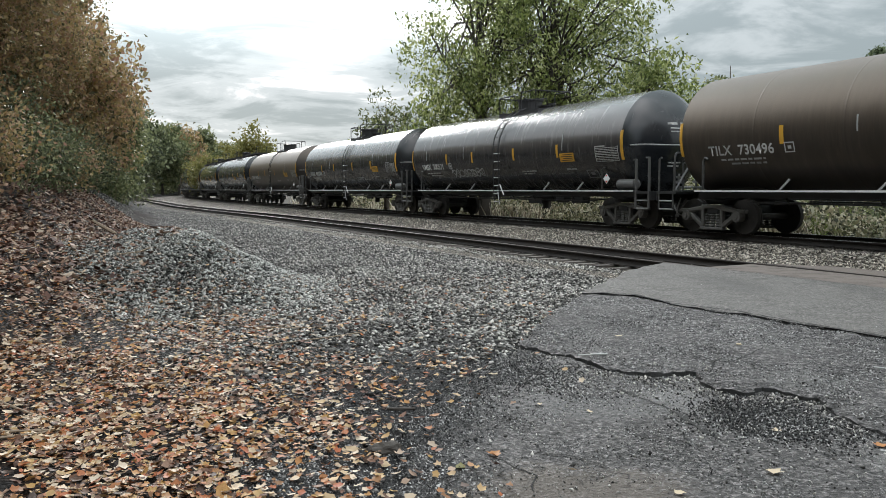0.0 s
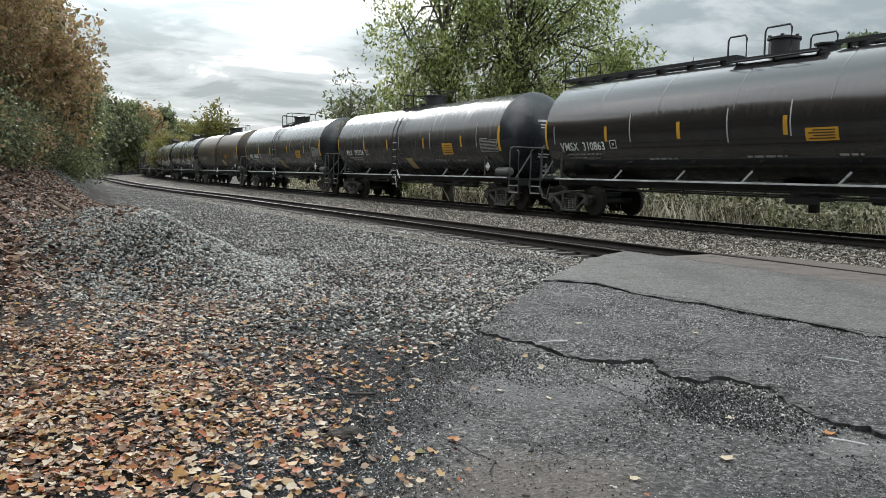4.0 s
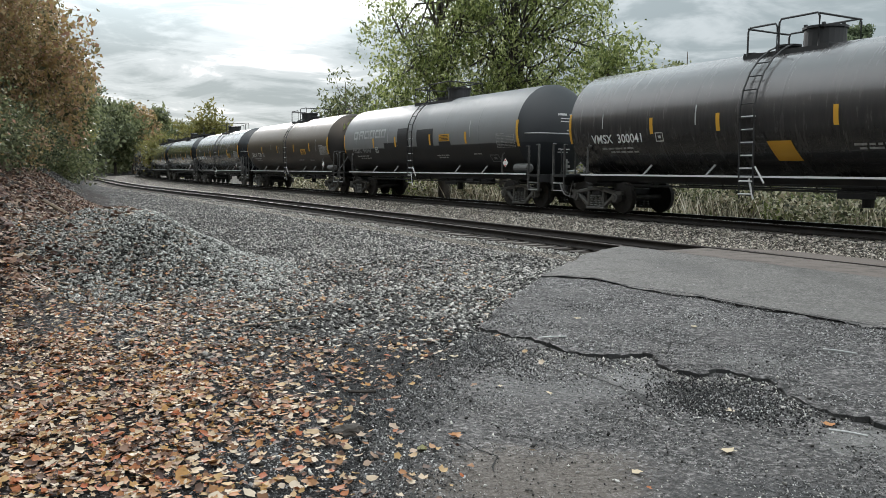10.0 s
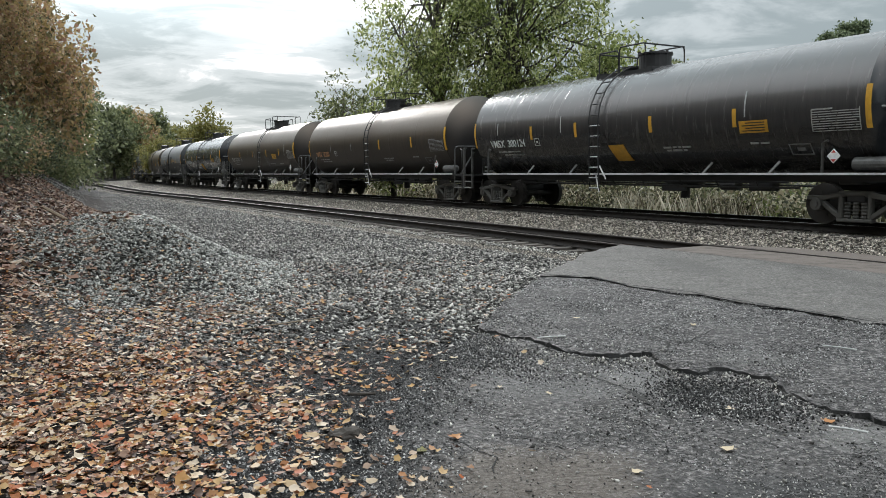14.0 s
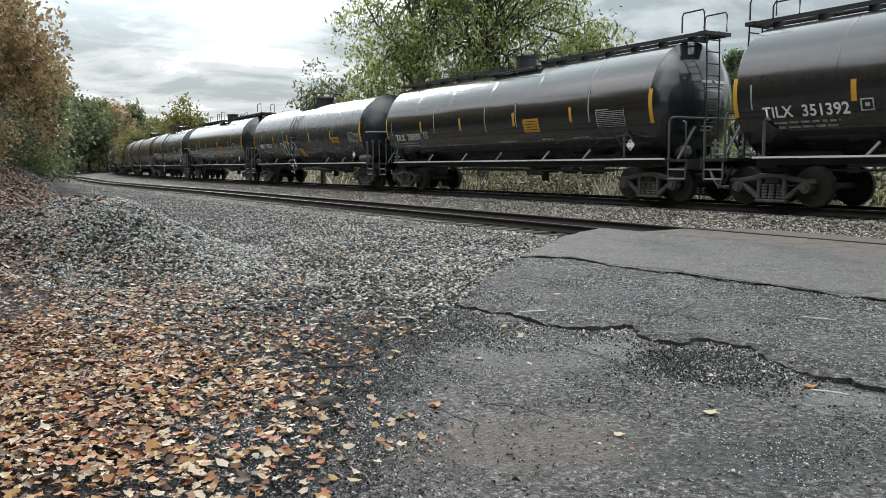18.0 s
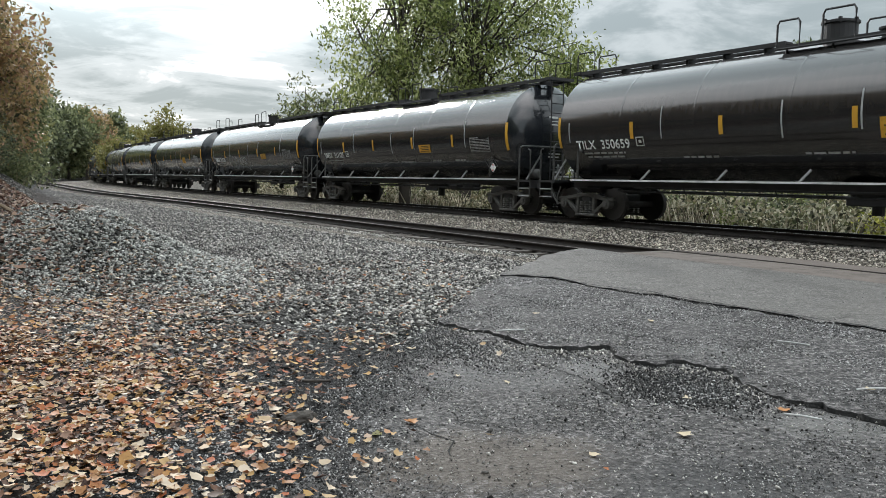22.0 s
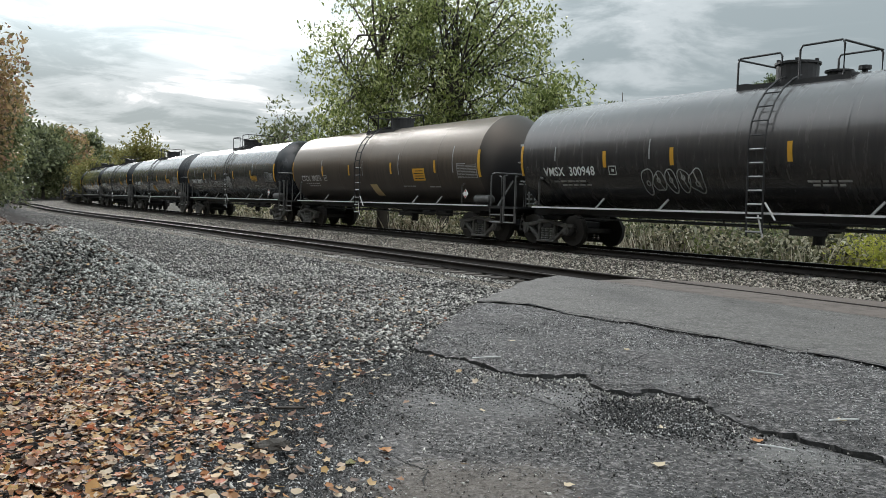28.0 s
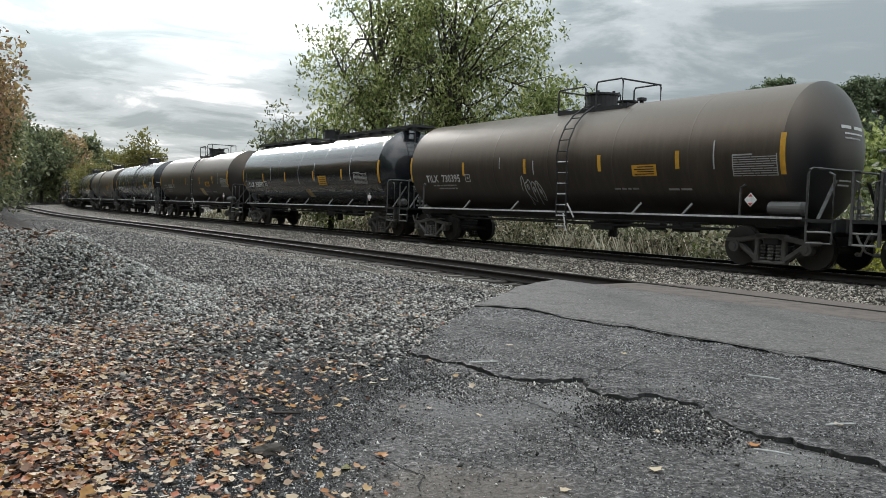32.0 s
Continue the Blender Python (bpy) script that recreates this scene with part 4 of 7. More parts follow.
def build_stones():
    rng = np.random.default_rng(5)
    shapes = stone_shapes(rng)
    sunk = sunk_shapes(rng)

    def thin(x, y, keep_near, fall):
        r = np.hypot(x, y)
        return rng.uniform(0, 1, len(x)) < np.clip((keep_near / np.maximum(r, 1)) ** fall, 0, 1)

    # shoulder and middle ballast
    n = 150000
    s, d = rng.uniform(-16, 60, n), rng.uniform(-4.0, 2.6, n)
    x, y, _ = on_line(s, d)
    k = thin(x, y, 15, 1.9)
    x, y, s, d = x[k], y[k], s[k], d[k]
    p = np.stack([x, y, bed_z(s, d) + 0.004], 1)
    me = scatter_mesh("ballast_stones", p, rng.uniform(0.021, 0.038, len(p)), shapes, rng, tilt=0.7, flat=0.8, lift=0.006)
    tagged(part_mesh("ballast_stones", me, M_STONE_WARM), "pale crushed ballast stones between the tracks", "ballast", kind="stuff")
    # loose gravel before the near track
    n = 270000
    s, d = rng.uniform(-13, 52, n), rng.uniform(-16.2, -6.15, n)
    x, y, _ = on_line(s, d - np.where(d > -7.0, spread(s), 0))
    k = thin(x, y, 13.0, 1.7)
    x, y, s, d = x[k], y[k], s[k], d[k]
    k = ~(in_poly(x, y, STRIP) | in_poly(x, y, SLAB) | in_poly(x, y, LOWER))
    k &= rng.uniform(0, 1, len(x)) < np.clip(np.hypot((x + 0.4) / 1.3, (y - 6.6) / 2.4) - 0.3, 0.10, 1)
    k &= rng.uniform(0, 1, len(x)) < np.where(x < 0.3, np.clip((y - 5.0) / 3.0, 0.06, 1), 1)
    x, y, s, d = x[k], y[k], s[k], d[k]
    z = np.where(d > -7.0, bed_z(s, d), ground_z(x, y))
    p = np.stack([x, y, z + 0.004], 1)
    size = rng.uniform(0.017, 0.036, len(p)) * np.where(rng.uniform(0, 1, len(p)) < 0.03, 1.6, 1)
    me = scatter_mesh("loose_gravel", p, size, shapes, rng, tilt=0.6, flat=0.7, lift=0.006)
    tagged(part_mesh("loose_gravel", me, M_STONE), "loose grey crushed stone beside the near track", "gravel", kind="stuff")
    # heap
    n = 52000
    x, y = rng.normal(PILE[0], 1.7, n), rng.normal(PILE[1], 2.3, n)
    px, py = (x - PILE[0]) * 0.8926 + (y - PILE[1]) * 0.451, (x - PILE[0]) * -0.451 + (y - PILE[1]) * 0.8926
    q = np.sqrt((px / 2.5) ** 2 + (py / 4.4) ** 2)
    k = (q < 1.05) & (px > -1.5 - 0.4 * rng.uniform(0, 1, n))
    x, y, q = x[k][:23000], y[k][:23000], q[k][:23000]
    p = np.stack([x, y, ground_z(x, y) + 0.012], 1)
    me = scatter_mesh("stone_heap", p, rng.uniform(0.022, 0.041, len(p)), shapes, rng, tilt=0.7, flat=0.8)
    tagged(part_mesh("stone_heap", me, M_STONE_HEAP), "heap of grey crushed stone lying on the ground", "stone heap", kind="stuff")
    # fine dark gravel beside the worn asphalt
    n = 42000
    y = rng.uniform(3.0, 8.6, n)
    x = np.interp(y, [1.0, 4.2, 5.5, 6.7, 7.4, 8.2], [-0.8, -0.3, -0.25, 0.04, 0.40, 0.78]) - rng.uniform(-0.7, 1.9, n) * rng.uniform(0.3, 1, n)
    k = ~(in_poly(x, y, SLAB)) & (rng.uniform(0, 1, n) < np.clip((5.5 / np.hypot(x, y)) ** 1.5, 0, 1))
    x, y = x[k], y[k]
    z = np.where(in_poly(x, y, LOWER), road_z(x, y) - 0.018, ground_z(x, y)) + 0.002
    me = scatter_mesh("dark_gravel", np.stack([x, y, z], 1), rng.uniform(0.005, 0.012, len(x)) * np.where(rng.uniform(0, 1, len(x)) < 0.03, 2.0, 1), sunk, rng, tilt=0.3)
    tagged(part_mesh("dark_gravel", me, M_STONE_DARK), "fine black gravel beside the worn asphalt", "gravel", kind="stuff")
    # rubble along the broken edge of the slab, and a dark patch below it
    ck = np.array(CRACK)[:16]
    i, f = rng.integers(0, 15, 420), rng.uniform(0, 1, (420, 1))
    q = ck[i] * (1 - f) + ck[i + 1] * f + np.stack([rng.normal(-0.05, 0.06, 420), rng.normal(-0.12, 0.08, 420)], 1)
    q = q[~in_poly(q[:, 0], q[:, 1], SLAB)]
    me = scatter_mesh("edge_rubble", np.column_stack([q, road_z(q[:, 0], q[:, 1]) - 0.018]), rng.uniform(0.006, 0.022, len(q)), shapes, rng)
    tagged(part_mesh("edge_rubble", me, M_STONE), "small pale rubble below the broken asphalt edge", "rubble", kind="stuff")
    n = 4200
    x, y = rng.normal(2.38, 0.3, n), rng.normal(5.62, 0.3, n)
    x, y = np.concatenate([x, rng.normal(0.75, 0.3, 1900)]), np.concatenate([y, rng.normal(7.2, 0.4, 1900)])
    k = in_poly(x, y, LOWER)
    x, y = x[k], y[k]
    me = scatter_mesh("loose_dark_grit", np.stack([x, y, road_z(x, y) - 0.018], 1), rng.uniform(0.005, 0.014, len(x)), shapes, rng)
    tagged(part_mesh("loose_dark_grit", me, M_STONE_DARK), "dark crumbled asphalt below the broken edge", "grit", kind="stuff")
    # coarse stones standing out of the weathered asphalt
    n = 150000
    x, y = rng.uniform(-0.9, 5.2, n), rng.uniform(3.0, 11.6, n)
    lowp, slab = in_poly(x, y, LOWER), in_poly(x, y, SLAB)
    patchy = np.clip(0.8 + 0.25 * wave(x, y, 2.7, 0.6) + 0.25 * wave(x, y, 7.0, 1.9), 0.3, 1)
    bare = np.clip(np.hypot((x - 0.7) / 0.9, (y - 4.25) / 0.6) - 0.35, 0.25, 1)
    seam, lip = np.array(SEAM_J), np.array(CRACK_J)
    free = np.ones(n, bool)
    for line, off in ((seam[::2], 0.07), (lip, 0.05)):
        for j in range(0, n, 15000):
            free[j:j + 15000] &= np.min(np.hypot(x[j:j + 15000, None] - line[:, 0], y[j:j + 15000, None] - line[:, 1]), 1) > off
    k = free & (lowp | slab) & (rng.uniform(0, 1, n) < patchy * np.where(lowp, bare, 0.85) * np.clip((5.5 / np.hypot(x, y)) ** 1.1, 0, 1))
    x, y, slab = x[k], y[k], slab[k]
    z = road_z(x, y) + np.where(slab, 0.030, -0.025)
    me = scatter_mesh("asphalt_stones", np.stack([x, y, z], 1), rng.uniform(0.0045, 0.0095, len(x)) * np.clip(np.hypot(x, y) / 6.0, 0.85, 1.5), sunk, rng, tilt=0.3)
    tagged(part_mesh("asphalt_stones", me, M_STONE_ROAD), "coarse stones standing out of the weathered asphalt", "grit", kind="stuff")
    # specks of gravel carried onto the strip
    n = 900
    x, y = rng.uniform(2.2, 9.5, n), rng.uniform(6.5, 14.5, n)
    k = in_poly(x, y, STRIP)
    x, y = x[k], y[k]
    me = scatter_mesh("strip_grit", np.stack([x, y, road_z(x, y) + 0.043], 1), rng.uniform(0.006, 0.014, len(x)) * np.where(rng.uniform(0, 1, len(x)) < 0.06, 1.8, 1), sunk, rng, tilt=0.3)
    tagged(part_mesh("strip_grit", me, M_STONE_ROAD), "specks of gravel on the crossing strip", "grit", kind="stuff")
    # grit on the asphalt
    n = 30000
    x, y = rng.uniform(-0.8, 4.6, n), rng.uniform(3.4, 9.5, n)
    lowp, slab = in_poly(x, y, LOWER), in_poly(x, y, SLAB)
    near = np.min(np.hypot(x[:, None] - np.array(CRACK)[:14, 0], y[:, None] - np.array(CRACK)[:14, 1]), 1)
    k = (lowp & (rng.uniform(0, 1, n) < np.clip(np.maximum(1.0 - near * 0.6, 0.8 - 0.9 * (x + 0.6)), 0.3, 1))) | (slab & (rng.uniform(0, 1, n) < np.clip(0.35 - near * 0.4, 0.05, 1)))
    x, y, slab = x[k], y[k], slab[k]
    z = road_z(x, y) + np.where(slab, 0.036, -0.018)
    me = scatter_mesh("road_grit", np.stack([x, y, z], 1), rng.uniform(0.003, 0.010, len(x)) * np.where(rng.uniform(0, 1, len(x)) < 0.04, 2.2, 1), shapes, rng)
    tagged(part_mesh("road_grit", me, M_STONE), "scattered grit and small stones on worn asphalt", "grit", kind="stuff")


def build_fallen_leaves():
    rng = np.random.default_rng(9)
    shapes = leaf_shapes(rng)
    # thick cover on the left, thinning towards the gravel
    n = 66000
    x, y = rng.uniform(-9, 1.6, n), rng.uniform(2.6, 15, n)
    x, y = np.concatenate([x, rng.uniform(-4.2, 0.3, 12000)]), np.concatenate([y, rng.uniform(3.0, 8.0, 12000)])
    x, y = np.concatenate([x, rng.uniform(-8.0, -0.3, 7000)]), np.concatenate([y, 2.8 - 6.0 * rng.uniform(0, 1, 7000) ** 1.6])
    n = len(x)
    s, d = line_of(x, y)
    a = -0.451 * x + 0.8926 * y
    dens = np.clip((-13.6 - d) / 3.2 + 0.22 * wave(x, y, 1.3, 0.5), 0, 1)
    near = np.clip(1.1 - np.hypot((x + 1.5) / 2.3, (y - 4.4) / 3.9) + 0.25 * wave(x, y, 2.1, 1.2), 0, 1)
    dens = np.maximum(dens, near * 0.9)
    edge = np.interp(y, [1.0, 4.2, 5.5, 6.7, 7.4, 8.2], [-0.8, -0.3, -0.25, 0.04, 0.40, 0.78])
    dens *= np.interp(edge - x, [0.0, 0.5, 1.1, 1.8], [0.34, 0.7, 1.0, 1.0]) * np.clip(0.85 + 0.4 * wave(x, y, 3.3, 0.9), 0.3, 1)
    pq = np.hypot((x - PILE[0]) / 2.0, (y - PILE[1]) / 3.4)
    dens *= np.clip(pq - 0.35, 0.04, 1)
    dens = np.maximum(dens, 0.05 * (d < -9) * (pq > 1))
    k = (rng.uniform(0, 1, n) < dens) & ~in_poly(x, y, SLAB) & ~in_poly(x, y, STRIP)
    x, y = x[k], y[k]
    low = in_poly(x, y, LOWER)
    k = ~low | (rng.uniform(0, 1, len(x)) < np.clip(0.3 - 0.5 * x, 0.03, 0.5))
    x, y, low = x[k], y[k], low[k]
    z = np.where(low, road_z(x, y) - 0.012, ground_z(x, y) + 0.012) + rng.uniform(0, 0.02, len(x))
    fresh = rng.uniform(0, 1, len(x)) < np.clip(1.25 - y / 13.0, 0.15, 1)
    for sel, nm, mat, lab in ((fresh, "fallen_leaves", L_FALLEN, "fallen tan, orange and red autumn leaves on the ground"), (~fresh, "old_leaves", L_FALLEN_DARK, "old brown leaf litter on the bank")):
        p = np.stack([x, y, z], 1)[sel]
        me = scatter_mesh(nm, p, rng.uniform(0.016, 0.043, len(p)), shapes, rng, tilt=0.24, lift=0.008)
        tagged(part_mesh(nm, me, mat), lab, "leaf litter", kind="stuff")
    # bank behind the heap
    n = 34000
    x, y = rng.uniform(-16, -4.5, n), rng.uniform(9, 36, n)
    s, d = line_of(x, y)
    k = (d < toe_of(-0.451 * x + 0.8926 * y) + 0.9 + 0.4 * wave(x, y, 0.9, 0.1)) & (d > -21)
    x, y = x[k], y[k]
    p = np.stack([x, y, ground_z(x, y) + 0.02], 1)
    me = scatter_mesh("bank_leaves", p, rng.uniform(0.045, 0.095, len(p)), [(v[[1, 3, 6, 8]], np.array([(0, 1, 2), (0, 2, 3)])) for v, _ in shapes], rng, tilt=0.4)
    tagged(part_mesh("bank_leaves", me, L_FALLEN_DARK), "reddish brown leaf litter covering the wooded bank", "leaf litter", kind="stuff")
    # single leaves that lie apart on the asphalt
    lx = [(0.32, 4.95, L_FALLEN), (0.10, 4.75, L_YELLOW), (2.82, 5.05, L_FALLEN), (1.95, 4.6, L_PALE), (1.3, 4.3, L_PALE), (3.6, 5.3, L_PALE), (0.75, 6.1, L_PALE), (2.3, 5.4, L_PALE), (1.1, 5.9, L_PALE), (0.35, 7.0, L_PALE), (0.15, 7.05, L_PALE), (0.45, 7.1, L_PALE), (3.0, 8.0, L_PALE), (1.9, 8.6, L_PALE)]
    for i, (a, b, mt) in enumerate(lx):
        v, f = shapes[i % len(shapes)]
        me = mesh_np("leaf", v * rng.uniform(0.035, 0.055), f)
        inl = bool(in_poly(np.array([a]), np.array([b]), SLAB)[0])
        ob = part_mesh("fallen_leaf", me, mt)
        ob.matrix_basis = pose(a, b, float(road_z([a], [b])[0]) + (0.038 if inl else -0.012), 0, 0, rng.uniform(0, 360))
        tagged(ob, "single dry fallen leaf lying on the asphalt", "leaf", "fallen leaves on the road")


# ---- trees ----


def leaf_cards(rng, centres, size, n_each, spread, wide=0.5, droop=0.0):
    """Leaves in clumps round the centres, as small bent quads; droop lets them hang."""
    n = len(centres) * n_each
    c = np.repeat(centres, n_each, 0) + rng.normal(0, 1, (n, 3)) * spread
    u = rng.normal(0, 1, (n, 3)) - np.array([0, 0, droop])
    u /= np.linalg.norm(u, axis=1, keepdims=True)
    w = np.cross(u, rng.normal(0, 1, (n, 3)))
    w /= np.linalg.norm(w, axis=1, keepdims=True)
    sz = (size * rng.uniform(0.6, 1.4, n))[:, None]
    bend = np.cross(u, w) * sz * 0.25
    v = np.stack([c - u * sz, c + w * sz * wide + bend, c + u * sz, c - w * sz * wide + bend], 1).reshape(-1, 3)
    return mesh_np("crown", v, np.arange(n * 4).reshape(n, 4))


def limbs_mesh(segs, least=0.004, seg=5):
    v, f = [], []
    for a, b, r0, r1 in segs:
        if max(r0, r1) < least:
            continue
        d = (b - a).normalized()
        u = d.cross(Vector((0.3, 0.2, 1))).normalized()
        w = d.cross(u)
        o = len(v)
        for p, r in ((a, max(r0, 0.008)), (b, max(r1, 0.006))):
            for j in range(seg):
                t = 2 * math.pi * j / seg
                v.append(tuple(p + r * (math.cos(t) * u + math.sin(t) * w)))
        for j in range(seg):
            f.append((o + j, o + (j + 1) % seg, o + seg + (j + 1) % seg, o + seg + j))
    return mesh_np("trunk", np.array(v), np.array(f))


def crown_tree(name, x, y, height, radius, base, leaf, label, seed, lobes=12, clumps=60, n_each=14, size=0.12, bark=None, group="", lean=(0.0, 0.0), core=0, fill=0.5, loose=1.9, wide=0.5, droop=0.0, stout=0.25):
    """A broad tree: limbs from a tapered trunk to uneven lobes of leaf clumps, with gaps between them."""
    rng = np.random.default_rng(seed)
    z0 = float(ground_z(np.array([x]), np.array([y]))[0]) - 0.15
    root = tagged(empty(name, Matrix.Translation((x, y, z0))), label, "tree", group)
    segs, cents, inner = [], [], []
    fork = Vector((lean[0] * 0.4, lean[1] * 0.4, base * 0.9 + 0.12 * height))
    top = Vector((lean[0], lean[1], height * 0.9))
    r0 = 0.016 * height + 0.05
    segs += [(Vector((0, 0, 0)), fork * 0.5, r0 * 1.25, r0), (fork * 0.5, fork, r0, r0 * 0.85), (fork, fork.lerp(top, 0.5), r0 * 0.8, r0 * 0.45), (fork.lerp(top, 0.5), top, r0 * 0.45, 0.02)]
    mid = (base + height) / 2
    half = (height - base) / 2
    for i in range(lobes):
        u = rng.normal(0, 1, 3)
        u /= np.linalg.norm(u)
        f = rng.uniform(0.35, 0.78)
        c = np.array([lean[0] + u[0] * radius * f, lean[1] + u[1] * radius * f, mid + u[2] * half * f])
        lr = rng.uniform(0.30, 0.48) * radius
        lz = lr * min(1.0, half / radius) * rng.uniform(0.65, 0.95)
        d = rng.normal(0, 1, (clumps, 3))
        d /= np.linalg.norm(d, axis=1, keepdims=True)
        rad = rng.uniform(fill, 1.12, (clumps, 1)) ** 0.7
        p = c + d * rad * np.array([lr, lr, lz])
        p = p[p[:, 2] > base * 0.8]
        cents.append(p)
        if core:
            q = rng.normal(0, 0.45, (core, 3)) * np.array([lr, lr, lz]) + c
            inner.append(q[q[:, 2] > base * 0.7])
        t = rng.uniform(0.1, 0.8)
        a = fork.lerp(top, t)
        cv = Vector(c)
        m = a.lerp(cv, 0.5) + Vector((0, 0, 0.06 * height * rng.uniform(-0.3, 1)))
        rr = r0 * stout * (1 - 0.6 * t)
        segs += [(a, m, rr, rr * 0.7), (m, cv, rr * 0.7, rr * 0.4)]
        for k in range(4):
            if len(p):
                e = Vector(p[rng.integers(len(p))])
                q = m.lerp(cv, rng.uniform(0.3, 1))
                segs.append((q, q.lerp(e, 0.7), rr * 0.3, 0.008))
    part_mesh("trunk", limbs_mesh(segs), bark or M_BARK_DARK, root)
    part_mesh("crown", leaf_cards(rng, np.concatenate(cents), size, n_each, size * loose, wide, droop), leaf, root)
    if core:
        part_mesh("inner_foliage", leaf_cards(rng, np.concatenate(inner), size * 1.8, 10, size * 3), leaf, root)
    return root


def bush(name, x, y, w, h, leaf, label, seed, n=900, size=0.07, category="bush", group=""):
    """A low shrub: stems fanning out of the ground and leaves along them."""
    rng = np.random.default_rng(seed)
    z = float(ground_z(np.array([x]), np.array([y]))[0]) - 0.05
    root = tagged(empty(name, Matrix.Translation((x, y, z))), label, category, group)
    segs, tips = [], []
    for _ in range(14):
        a, r = rng.uniform(0, 2 * np.pi), rng.uniform(0.1, 1.0)
        p = Vector((0.15 * w * r * math.cos(a), 0.15 * w * r * math.sin(a), 0))
        e = Vector((w * 0.5 * r * math.cos(a), w * 0.5 * r * math.sin(a), h * rng.uniform(0.5, 1.0) * (1.1 - 0.45 * r)))
        m = (p + e) / 2 + Vector((0, 0, h * 0.12))
        segs += [(p, m, 0.014, 0.010), (m, e, 0.010, 0.005)]
        for f in np.linspace(0.35, 1.0, 6):
            tips.append(tuple(p.lerp(e, f) + Vector((0, 0, 0.1 * h * (1 - f)))))
    tips = np.array(tips)
    part_mesh("stem", limbs_mesh(segs, 0.001, 4), M_TWIG, root)
    part_mesh("foliage", leaf_cards(rng, tips, size, max(1, n // len(tips)), 0.13 * min(w, h) + 0.06), leaf, root)
    return root

# ---- the train ----
# In a car's own space x points ahead along the track, y to the camera's side, z up from the rail tops.
R, ZC, HALF, AHEAD = 1.58, 2.60, 7.44, 0.07      # tank radius, height of its axis, half its straight length, its middle
PIVOT, WHEEL = 6.86, 0.46


def shell_pt(x, z, lift=0.0, zc=ZC):
    """A place on the near side of the tank at a height above the rails."""
    a = math.asin(max(-1, min(1, (z - zc) / R)))
    return (x, (R + lift) * math.cos(a), zc + (R + lift) * math.sin(a))


def head_x(y, z, lift=0.0):
    q = min(1.0, math.hypot(y, z - ZC) / R)
    return HALF + 0.56 * max(0.0, 1 - q * q) ** 0.8 + lift


def patch(bm, x0, x1, z0, z1, lift=0.008, slant=0.0, n=5, zc=ZC):
    """A flat marking that follows the tank's side."""
    rows = []
    for i in range(n + 1):
        z = z0 + (z1 - z0) * i / n
        k = slant * (i / n)
        rows.append([bm.verts.new(shell_pt(x + k, z, lift, zc)) for x in (x0, x1)])
    for a, b in zip(rows, rows[1:]):
        bm.faces.new((a[0], a[1], b[1], b[0]))


def tank_mesh(zc):
    """The tank: a shell with dished ends, a little proud at its seams."""
    prof = []
    for i in range(8):
        q = i / 7
        r = R * math.sin(q * math.pi / 2)
        prof.append((HALF + 0.56 * max(0.0, 1 - (r / R) ** 2) ** 0.8, max(r, 0.0)))
    seams = []
    for x in (5.0, 2.55, 0.0, -2.55, -5.0):
        seams += [(x + 0.05, R), (x + 0.016, R), (x + 0.008, R + 0.002), (x - 0.008, R + 0.002), (x - 0.016, R), (x - 0.05, R)]
    prof = prof[1:] + [(HALF - 0.02, R), (HALF - 0.08, R)] + seams + [(-HALF + 0.08, R), (-HALF + 0.02, R)] + [(-x, r) for x, r in prof[:0:-1]]
    n = 44
    bm = bmesh.new()
    rings = [[bm.verts.new((x, r * math.cos(2 * math.pi * j / n), r * math.sin(2 * math.pi * j / n))) for j in range(n)] for x, r in prof]
    for a, b in zip(rings, rings[1:]):
        for j in range(n):
            bm.faces.new((a[j], a[(j + 1) % n], b[(j + 1) % n], b[j]))
    bm.faces.new(rings[0][::-1])
    bm.faces.new(rings[-1])
    bmesh.ops.recalc_face_normals(bm, faces=bm.faces)
    for e in bm.edges:
        if all(abs(abs(v.co.x) - HALF) < 1e-4 for v in e.verts):
            e.smooth = False
    return bm


def wheelset():
    bm = bmesh.new()
    rod(bm, (0, -1.12, 0), (0, 1.12, 0), 0.085, 10)
    for sd in (-1, 1):
        y = sd * 0.765
        rod(bm, (0, y - 0.065, 0), (0, y + 0.065, 0), WHEEL - 0.012, 22)
        rod(bm, (0, y - sd * 0.075, 0), (0, y - sd * 0.045, 0), WHEEL + 0.014, 22)
        rod(bm, (0, y + sd * 0.02, 0), (0, y + sd * 0.085, 0), 0.16, 14)
        for j in range(6):
            a = j * math.pi / 3
            box(bm, (0.25 * math.cos(a), y + sd * 0.062, 0.25 * math.sin(a)), (0.10, 0.02, 0.05), Matrix.Rotation(-a, 4, "Y"))
    me = bpy.data.meshes.new("wheelset")
    n0 = len(bm.faces)
    for sd in (-1, 1):
        for y in (sd * 0.838, ):
            ring = [[bm.verts.new((r * math.cos(2 * math.pi * j / 28), y, r * math.sin(2 * math.pi * j / 28))) for j in range(28)] for r in (WHEEL - 0.07, WHEEL - 0.013)]
            for j in range(28):
                bm.faces.new((ring[0][j], ring[0][(j + 1) % 28], ring[1][(j + 1) % 28], ring[1][j]))
    bm.faces.ensure_lookup_table()
    for f in bm.faces:
        f.material_index = 1 if f.index >= n0 else 0
    bm.to_mesh(me)
    bm.free()
    return me


ME_WHEELSET = wheelset()
ME_WHEELSET.materials.append(M_WHEEL)
ME_WHEELSET.materials.append(M_TREAD)
ROLLERS = {1: [], -1: []}


